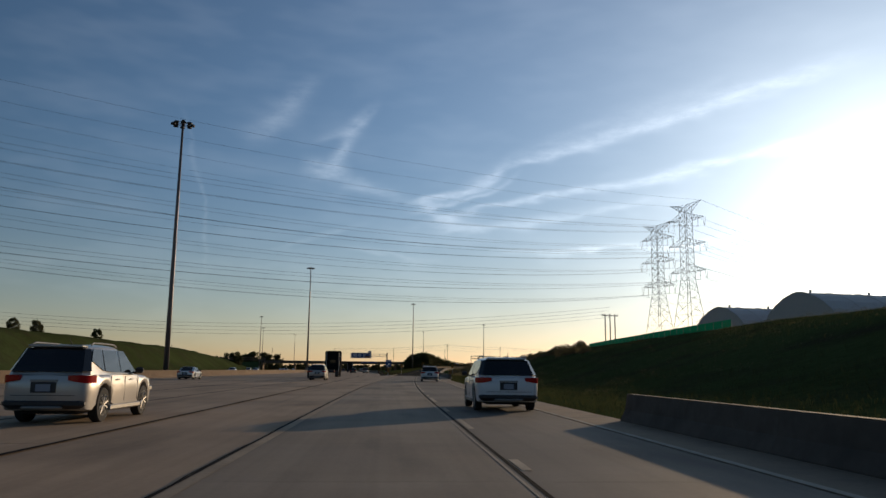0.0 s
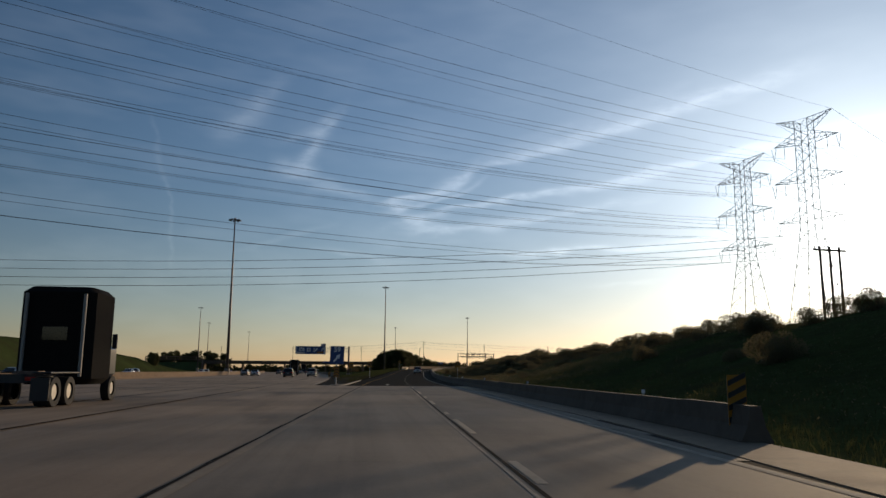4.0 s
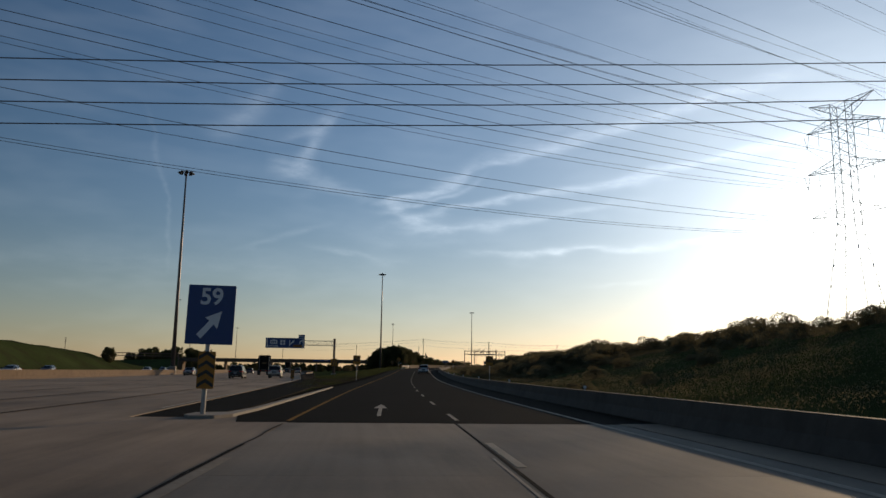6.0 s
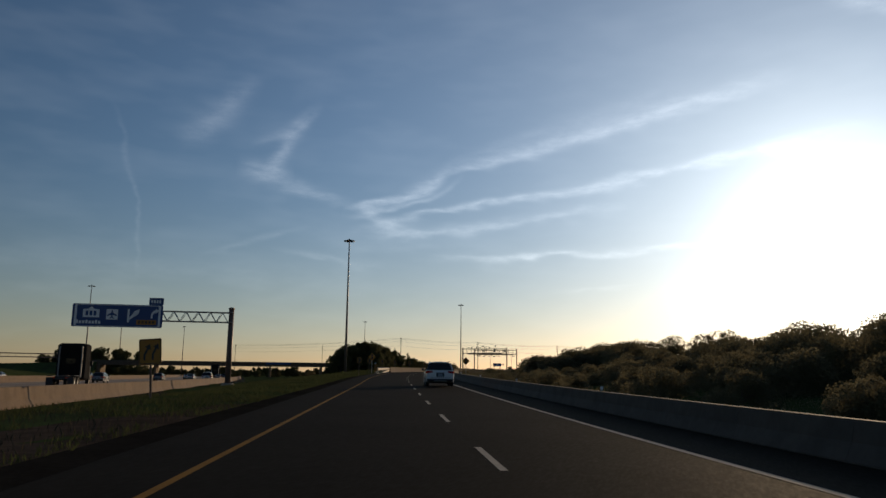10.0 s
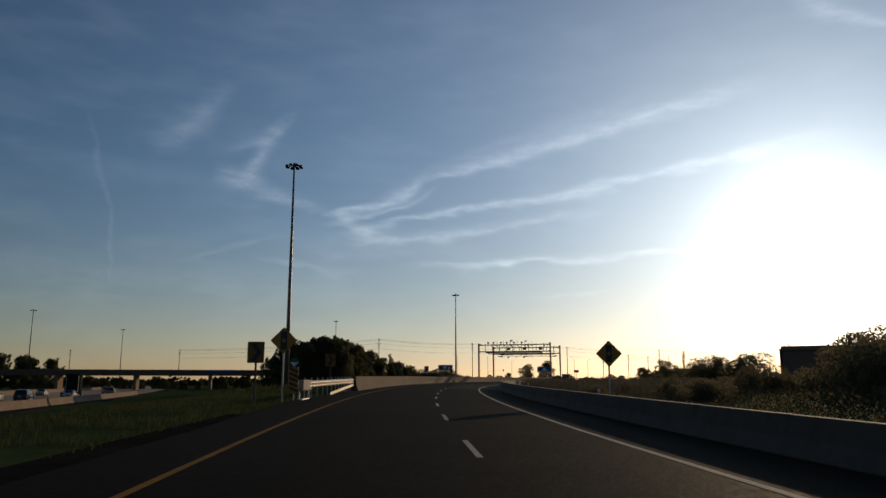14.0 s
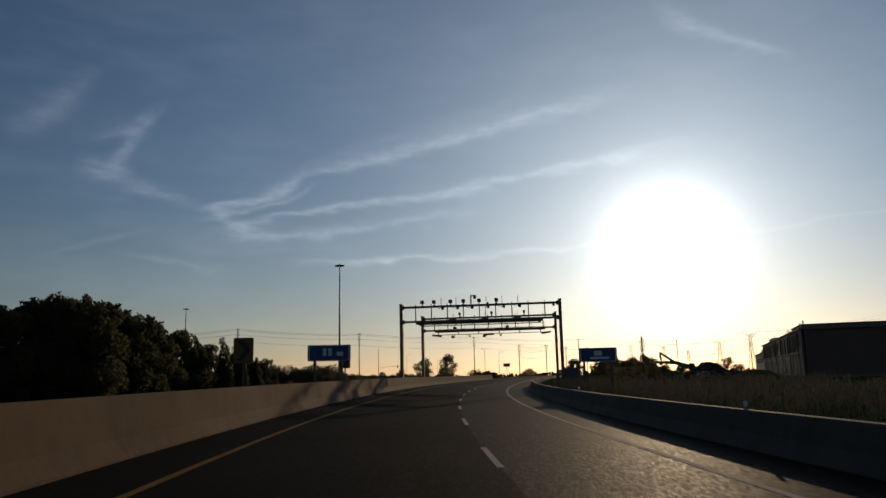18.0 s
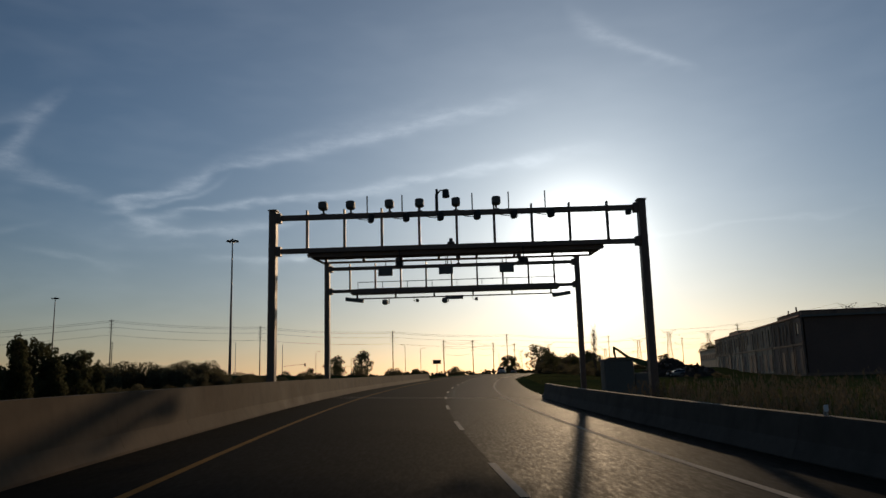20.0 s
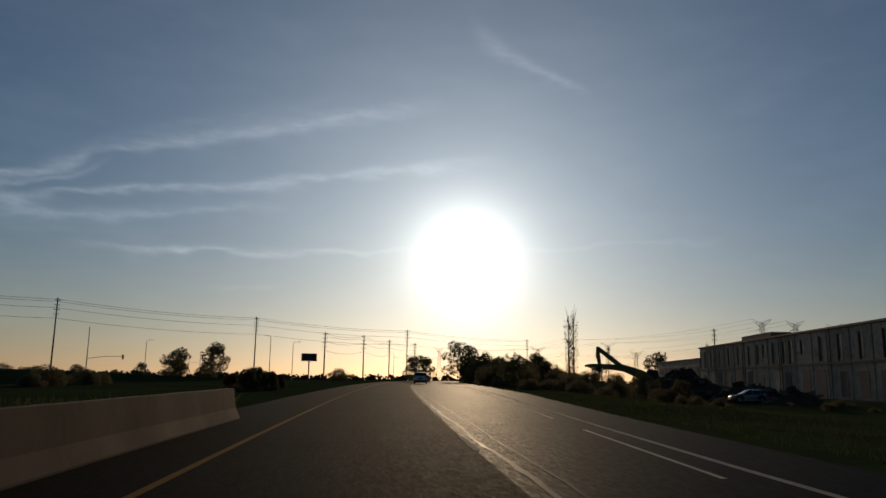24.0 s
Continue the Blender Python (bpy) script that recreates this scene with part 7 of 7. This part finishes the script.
    def side_pane(sgn, ya, yb, k0, k1, slant0=0.0, slant1=0.0, lift=0.0):
        pts = []
        for k, yy in ((k0 + lift, ya), (k0, yb), (k1, yb + slant1), (k1, ya + slant0)):
            _, _, w, z = level(k)
            pts.append(Vector((sgn * (w + 0.014), yy, z)))
        if sgn < 0:
            pts.reverse()
        n_ = Vector((sgn * 0.012, 0, 0))
        sh = Shape().add(pts + [q_ + n_ for q_ in pts], [(3, 2, 1, 0), (4, 5, 6, 7)] + [(i, (i + 1) % 4, (i + 1) % 4 + 4, i + 4) for i in range(4)])
        part("side_window", sh, GLASS, root, "dark tinted glass")

    y0b, y1b = yb0 + 0.16, yb1 - 0.26
    cut1, cut2 = y0b + (y1b - y0b) * 0.30, y0b + (y1b - y0b) * 0.64
    dr, df = (yr0 - yb0) * 0.74, (yr1 - yb1) * 0.74
    for sgn in (1, -1):
        side_pane(sgn, y0b + 0.20, cut1 - 0.05, 0.12, 0.84, dr * 0.55, 0.06, 0.34 if suv else 0.1)
        side_pane(sgn, cut1 + 0.03, cut2 - 0.03, 0.08, 0.84, 0.02, 0, 0.04)
        side_pane(sgn, cut2 + 0.05, y1b + 0.05, 0.05, 0.84, 0, df * 0.9, 0.03)

    def end_pane(rear, nm):
        pts = []
        for k, sg in ((0.10, -1), (0.10, 1), (0.86, 1), (0.86, -1)):
            y0, y1, w, z = level(k)
            pts.append(Vector((sg * (w - (0.10 if rear and suv else 0.13) - (0.0 if rear and suv else 0.07 if k < 0.5 else 0.0)), (y0 - 0.045) if rear else (y1 + 0.065), z)))
        mid = [(pts[0] + pts[1]) / 2 + Vector((0, -0.03 if rear else 0.05, 0)), (pts[2] + pts[3]) / 2 + Vector((0, -0.03 if rear else 0.05, 0))]
        sh = Shape().add(pts + mid, [(0, 4, 5, 3), (4, 1, 2, 5)] if rear else [(3, 5, 4, 0), (5, 2, 1, 4)])
        n0 = len(sh.v)
        sh.add([q_ + Vector((0, 0.02 if rear else -0.02, 0)) for q_ in pts], [(0, 1, 2, 3)])
        part(nm, sh, GLASS, root, "dark tinted glass")

    end_pane(True, "rear_window")
    if suv:
        # dark glazed corner between the rear window and the quarter window
        for sgn in (1, -1):
            pts = []
            for k, q_ in ((0.12, 0.0), (0.12, 0.17), (0.84, 0.11), (0.84, 0.0)):
                y0, y1, w, z = level(k)
                pts.append(Vector((sgn * (w - 0.115 + q_ * 0.75 + 0.008), y0 - 0.03 + q_ * 1.15, z)))
            if sgn < 0:
                pts.reverse()
            off_ = Vector((sgn * 0.012, -0.012, 0))
            part("corner_glass", Shape().add(pts + [q_ + off_ for q_ in pts], [(3, 2, 1, 0), (4, 5, 6, 7)] + [(i, (i + 1) % 4, (i + 1) % 4 + 4, i + 4) for i in range(4)]), GLASS, root, "dark tinted corner glass")
    end_pane(False, "windscreen")
    # lamps, bumpers, plate
    for sgn in (1, -1):
        zl = belt - 0.16
        ring_out = []
        for xk, yk, dz in ((0.54, -0.005, 0.035), (0.70, 0.01, 0.02), (0.82, 0.045, 0.01), (0.90, 0.11, 0.0), (0.955, 0.24, 0.0), (0.985, 0.48, 0.005)):
            hz = 0.05 + 0.035 * min(1.0, (xk - 0.5) / 0.3)
            c_ = Vector((sgn * hw * xk, -hl + yk, zl + 0.05 + dz))
            n_ = Vector((sgn * (0.35 if yk < 0.1 else 0.9), -1.0 if yk < 0.1 else -0.4, 0)).normalized()
            ring_out.append([c_ + n_ * 0.03 + Vector((0, 0, hz)), c_ + n_ * 0.03 - Vector((0, 0, hz)), c_ - n_ * 0.06 - Vector((0, 0, hz)), c_ - n_ * 0.06 + Vector((0, 0, hz))])
        soft_part("tail_lamp", Shape().loft(ring_out, True, True), REDLENS, root, "red tail lamp")
        soft_part("headlamp", Shape().chamfered((sgn * hw * 0.74, hl - 0.27, nose), (0.36, 0.22, 0.15), 0.03), ALLOY, root, "clear headlamp")
        mir = Shape().chamfered((sgn * (hw + 0.10), 0.62, belt + 0.10), (0.20, 0.13, 0.16), 0.04)
        mir.box((sgn * (hw * 0.96), 0.66, belt + 0.04), (0.18, 0.05, 0.05))
        soft_part("mirror", mir, TRIM, root)
        for yy in (-0.62, 0.35):
            part("door_handle", Shape().chamfered((sgn * (hw * 0.992 + 0.012), yy, belt - 0.13), (0.035, 0.2, 0.035), 0.008), colour, root)
        for yy in (-0.95, 0.02, 0.98):
            part("door_seam", Shape().box((sgn * (hw * 0.992 + 0.001), yy - 0.12, (belt + 0.42) / 2), (0.012, 0.012, belt - 0.5)), TRIM, root)
        part("sill", Shape().chamfered((sgn * hw * 0.965, 0, clear + 0.09), (0.12, L * 0.44, 0.12), 0.02), TRIM if not suv else ALLOY, root)
        if rails:
            y0, y1, w, z = level(1.0)
            part("roof_rail", Shape().path([(sgn * (w - 0.04), y0 + 0.15, z - 0.02), (sgn * (w - 0.05), y0 + 0.3, z + 0.035), (sgn * (w - 0.05), y1 - 0.3, z + 0.035), (sgn * (w - 0.04), y1 - 0.12, z - 0.02)], 0.02, 6), ALLOY, root)
    soft_part("rear_bumper", Shape().chamfered((0, -hl + 0.15, 0.47), (Wd * 0.93, 0.36, 0.25), 0.09), TRIM, root, "dark lower bumper")
    soft_part("skid_plate", Shape().chamfered((0, -hl + 0.02, 0.38), (Wd * 0.46, 0.14, 0.08), 0.03), ALLOY, root)
    part("plate_recess", Shape().chamfered((0, -hl - 0.004, belt - 0.29), (0.56, 0.02, 0.24), 0.008), TRIM, root)
    part("tailgate_seam", Shape().box((0, -hl + 0.012, belt - 0.47), (Wd * 0.72, 0.035, 0.012)), TRIM, root)
    soft_part("front_bumper", Shape().chamfered((0, hl - 0.12, 0.42), (Wd * 0.80, 0.30, 0.24), 0.06), TRIM, root)
    part("plate", Shape().box((0, -hl - 0.020, belt - 0.30), (0.32, 0.02, 0.16)), PLATE, root, "number plate without legible marks")
    part("tailgate_trim", Shape().box((0, -hl + 0.015, belt - 0.14), (0.6, 0.05, 0.05)), ALLOY, root)
    if suv:
        y0, y1, w, z = level(1.0)
        soft_part("roof_spoiler", Shape().chamfered((0, y0 - 0.02, z - 0.05), (w * 1.7, 0.34, 0.06), 0.02), colour, root)
    part("aerial", Shape().tube((0.12, yr0 + 0.4, H - 0.02), (0.12, yr0 + 0.25, H + 0.16), 0.012, 0.006, 5), TRIM, root)
    # wheels
    for sgn in (1, -1):
        for yy in ax:
            xo = sgn * (hw - 0.03)
            xi = sgn * (hw - 0.25)
            wheel = new("wheel")
            wheel.parent = root
            rings = [[(x_, yy + math.cos(j * math.pi / 12) * r_w, rw + math.sin(j * math.pi / 12) * r_w) for j in range(24)] for x_, r_w in ((xi, rw * 0.6), (xi, rw * 0.95), (xi + sgn * 0.03, rw), (xo - sgn * 0.03, rw), (xo, rw * 0.95), (xo, rw * 0.64))]
            soft_part("tyre", Shape().loft(rings), RUBBER, wheel)
            rim = Shape()
            for j in range(10):
                a_ = j * 2 * math.pi / 10 + 0.3
                rim.tube((xo - sgn * 0.015, yy, rw), (xo - sgn * 0.01, yy + math.cos(a_) * rw * 0.64, rw + math.sin(a_) * rw * 0.64), 0.032, 0.03, 5)
            rim.tube((xo - sgn * 0.08, yy, rw), (xo + sgn * 0.005, yy, rw), 0.07, 0.06, 8)
            rim.loft([[(xo - sgn * 0.01, yy + math.cos(j * math.pi / 10) * q_ * rw, rw + math.sin(j * math.pi / 10) * q_ * rw) for j in range(20)] for q_ in (0.58, 0.67)])
            part("rim", rim, ALLOY, wheel)
            part("brake_disc", Shape().tube((xo - sgn * 0.12, yy, rw), (xo - sgn * 0.10, yy, rw), rw * 0.55, rw * 0.55, 16), TRIM, wheel)
    return root


silver_suv = car("suv_car", pose(-7.74, 19.95, 0.0), "silver sport utility car with dark rear glass and roof rails", SILVER, 5.0, 1.94, 1.82, 1.12)
white_suv = car("suv_car", pose(3.85, 26.3, 0.004), "white sport utility car with black bumper", PAINTWHITE, 4.9, 2.04, 1.74, 1.10)
black_suv = car("suv_car", pose(-10.3, 106.0, 0.0), "black sport utility car", PAINTBLACK, 4.7, 1.9, 1.74)
coupe = car("coupe_car", pose(-22.6, 87.0, 0.0), "white low two-door coupe", PAINTWHITE, 4.6, 1.82, 1.40, 0.92, False, False)
sed = car("sedan_car", pose(-22.6 + bend(285), 285, 0.0), "silver sedan in a far lane", SILVER, 4.6, 1.8, 1.45, 0.93, False, False)
for x, y, tu in ((-11.2, 420, 2), (-15, 452, 4), (-7.6, 470, 5), (-18.6, 500, 5), (-11.2, 540, 6), (-40.0, 196, 180), (-44.0, 262, 181), (-40.0, 330, 184), (-48.0, 405, 186), (-44.0, 470, 188)):
    copy_thing(sed, pose(x + bend(y), y, 0.0, 0, 0, tu))
hat = car("hatchback_car", pose(-14.9 + bend(395), 395, 0.0, 0, 0, 3), "dark grey hatchback in a far lane", GREYCAR, 4.3, 1.8, 1.55, 0.95, True, False)
for x, y, tu in ((-18.5, 360, 3), (-7.4, 520, 6), (-44.2, 372, 186), (-52.0, 300, 184)):
    copy_thing(hat, pose(x + bend(y), y, 0.0, 0, 0, tu))
# the same sort of traffic further on, and other cars in the ramp's outer lane
for which, x, y, tu in ((silver_suv, -8.3, 90.0, 0), (silver_suv, -8.0, 262.0, 0.5), (black_suv, -11.8, 250.0, 0.5), (coupe, -22.4, 281.0, 1), (black_suv, -9.5, 447.2, 5), (silver_suv, -5.6, 395.0, 4)):
    copy_thing(which, pose(x + (bend(y) if y > 300 else 0), y, 0.0, 0, 0, tu))
for s in (88.0, 294.0, 640.0):
    q = at(s, 3.4 if s < 400 else 2.9)
    copy_thing(white_suv, pose(q.x, q.y, q.z + 0.004, 0, 0, math.degrees(heading(s))))
# parked by the warehouse and waiting at the crossroads
for x, y, tu, which in ((160.0, 566.0, 50, hat), (172.0, 580.0, 52, hat), (188.0, 598.0, 50, sed)):
    ob_ = copy_thing(which, pose(x, y, ground_at(x, y) + 0.12, 0, 0, tu))
    tagged(ob_, "car parked beside the warehouse", "car", "cars parked at the warehouse")
q = at(690, 3.0)
tagged(copy_thing(sed, pose(q.x, q.y, q.z, 0, 0, math.degrees(heading(690)))), "silver car waiting at the end of the ramp", "car", "cars at the crossroads")

MATTBLACK = material("matt_black_panel", (0.016, 0.015, 0.014), 0.95, vary=0.2, own=True, spec=0.05)
# tractor unit without its trailer
tk = thing("truck_tractor", pose(-9.6, 128.0, 0.0), "black truck tractor unit with a tall sleeper cab", "truck")
soft_part("sleeper", Shape().chamfered((0, 1.9, 2.55), (2.7, 2.5, 3.7), 0.22), MATTBLACK, tk)
soft_part("bonnet", Shape().chamfered((0, 3.9, 1.6), (2.1, 1.8, 1.4), 0.2), PAINTBLACK, tk)
part("chassis", join(beam((-0.42, -2.6, 0.95), (-0.42, 3.4, 0.95), 0.1, 0.28), beam((0.42, -2.6, 0.95), (0.42, 3.4, 0.95), 0.1, 0.28), Shape().box((0, -2.55, 0.95), (1.0, 0.1, 0.3))), TRIM, tk)
part("coupling_plate", Shape().tube((0, -1.3, 1.1), (0, -1.3, 1.2), 0.5, 0.5, 14), STEEL, tk)
part("rear_window", Shape().box((0, 0.63, 2.6), (0.9, 0.04, 0.5)), GLASS, tk)
for sgn in (1, -1):
    part("mudguard", Shape().chamfered((sgn * 0.95, -1.3, 1.15), (0.6, 2.6, 0.06), 0.02), TRIM, tk)
    part("mud_flap", Shape().box((sgn * 0.95, -2.65, 0.6), (0.6, 0.03, 0.75)), BLACKPLASTIC, tk)
    part("exhaust_pipe", Shape().tube((sgn * 1.05, 0.5, 1.0), (sgn * 1.05, 0.5, 4.1), 0.07, 0.07, 8), ALLOY, tk)
    part("mirror", Shape().chamfered((sgn * 1.45, 3.0, 2.4), (0.2, 0.12, 0.6), 0.03), TRIM, tk)
    part("tail_lamp", Shape().box((sgn * 0.6, -2.62, 0.95), (0.3, 0.03, 0.12)), REDLENS, tk)
    for yy, wd_ in ((-2.0, 0.55), (-0.7, 0.55), (3.9, 0.32)):
        w_ = new("wheel")
        w_.parent = tk
        xo = sgn * 1.2
        soft_part("tyre", Shape().loft([[(x_, yy + math.cos(j * math.pi / 10) * r_w, 0.51 + math.sin(j * math.pi / 10) * r_w) for j in range(20)] for x_, r_w in ((xo - sgn * wd_, 0.3), (xo - sgn * wd_, 0.5), (xo, 0.5), (xo, 0.3))]), RUBBER, w_)
        part("rim", Shape().tube((xo - sgn * 0.16, yy, 0.51), (xo - sgn * 0.05, yy, 0.51), 0.3, 0.26, 14), ALLOY, w_)
copy_thing(tk, pose(-12.2 + bend(318), 318.0, 0.0, 0, 0, 4))
copy_thing(tk, pose(-9.0 + bend(478), 478.0, 0.0, 0, 0, 5))

# ---- concrete slabs of the near lanes, and small road furniture ----


def slab_mesh(w, l):
    return Shape().chamfered((0, 0, -0.05), (w, l, 0.11), 0.008).mesh("slab", ROADCONC)


def slab_on_ramp(root, s0, s1, o0, o1, mat):
    n = 2
    rows = []
    for i in range(n + 1):
        s = s0 + 0.004 + (s1 - s0 - 0.008) * i / n
        a_, b_ = at(s, o0), at(s, o1)
        rows.append([a_ + Vector((0, 0, 0.0)), b_ + Vector((0, 0, 0.0)), b_ - Vector((0, 0, 0.2)), a_ - Vector((0, 0, 0.2))])
    part("slab", Shape().loft(rows, True, True), mat, root)


bed = bpy.data.objects["road_slip_lanes"]
for i in range(39):
    s0 = -14.0 + i * 4.6
    s1 = min(s0 + 4.6, SEAM)
    slab_on_ramp(bed, s0, s1, -2.40, 1.66, LANECONC)
    slab_on_ramp(bed, s0, s1, 1.73, right_edge(s0) - 1.5, LANEDARK)
mb = bpy.data.objects["road_motorway"]
sm = slab_mesh(3.64, 4.59)
for i in range(38):
    for x in (-7.55, -11.25, -14.95):
        ob_ = new("slab", sm)
        ob_.parent = mb
        ob_.location = (x, -12 + i * 4.6, 0.0)
tar = Shape()
for x in (-5.68, -9.38, -13.08, -16.8):
    strip_xy(tar, -60, 700, x - 0.055, x + 0.055, 0.0072, 8)
lay("joint_seal", tar, SEAL, "black tar-sealed joints between the motorway lanes", "road marking")
# wandering tar-filled cracks along the concrete joints


def tar_crack(y0, y1, x_of, seed, w0=0.015, w1=0.055):
    sh = Shape()
    rows = []
    y = y0
    while y <= y1:
        k = noise.noise((y * 0.45, seed, 0.0)) * 0.07 + noise.noise((y * 2.1, seed, 5.0)) * 0.03
        w_ = w0 + (w1 - w0) * max(0.0, noise.noise((y * 0.3, seed, 9.0)) + 0.45)
        rows.append([(x_of(y) + k + w_ / 2, y, 0.0085), (x_of(y) + k - w_ / 2, y, 0.0085)])
        y += 0.6
    sh.loft(rows, closed=False)
    lay("tar_crack", sh, SEAL, "wandering tar-filled crack between concrete slabs", "road marking")


tar_crack(-20, 165, lambda y: slip_left(y) - 0.01, 1.0, 0.02, 0.06)
tar_crack(-20, 165, lambda y: -5.71, 2.0)
tar_crack(-20, 165, lambda y: -9.4, 3.0)
tar_crack(-20, 165, lambda y: -13.1, 4.0)
for off_, w_, s0, s1 in ((1.95, 0.07, 486, 640), (2.35, 0.03, 500, 600)):
    rows = []
    for s in np.arange(s0, s1, 0.8):
        k = off_ + 0.10 * noise.noise((s * 0.22, off_, 0.0)) + 0.05 * noise.noise((s * 1.1, off_, 4.0))
        ww = w_ * (0.55 + 0.6 * abs(noise.noise((s * 0.35, off_, 8.0))))
        rows.append([at(s, k + ww, 0.0075), at(s, k - ww, 0.0075)])
    lay("tar_seam", Shape().loft(rows, closed=False), TARSHINE, "polished tar along the seam between asphalt lanes", "road marking")
# steel strips of the expansion joint under the second gantry
for s in (487.2, 488.4):
    lay("expansion_joint", ribbon(Shape(), s, s + 0.16, -4.5, right_edge(s) - 0.4, 0.006, 0.2), GUTTER, "pale narrow expansion joint across the ramp", "road marking")
# reflector posts on top of the right barrier
for s in np.arange(120, 480, 18.0):
    q = at(s, right_edge(s) - 0.1, 1.302 - 0.0904 * (right_edge(s) - 0.1))
    ob_ = thing("barrier_reflector", pose(*q), "small pale reflector on top of the barrier", "reflector", "reflectors on the barrier")
    part("bracket", Shape().box((0, 0, 0.03), (0.05, 0.05, 0.06)), GALV, ob_)
    part("lens", Shape().chamfered((0, -0.01, 0.11), (0.10, 0.03, 0.10), 0.01), SIGNWHITE, ob_)
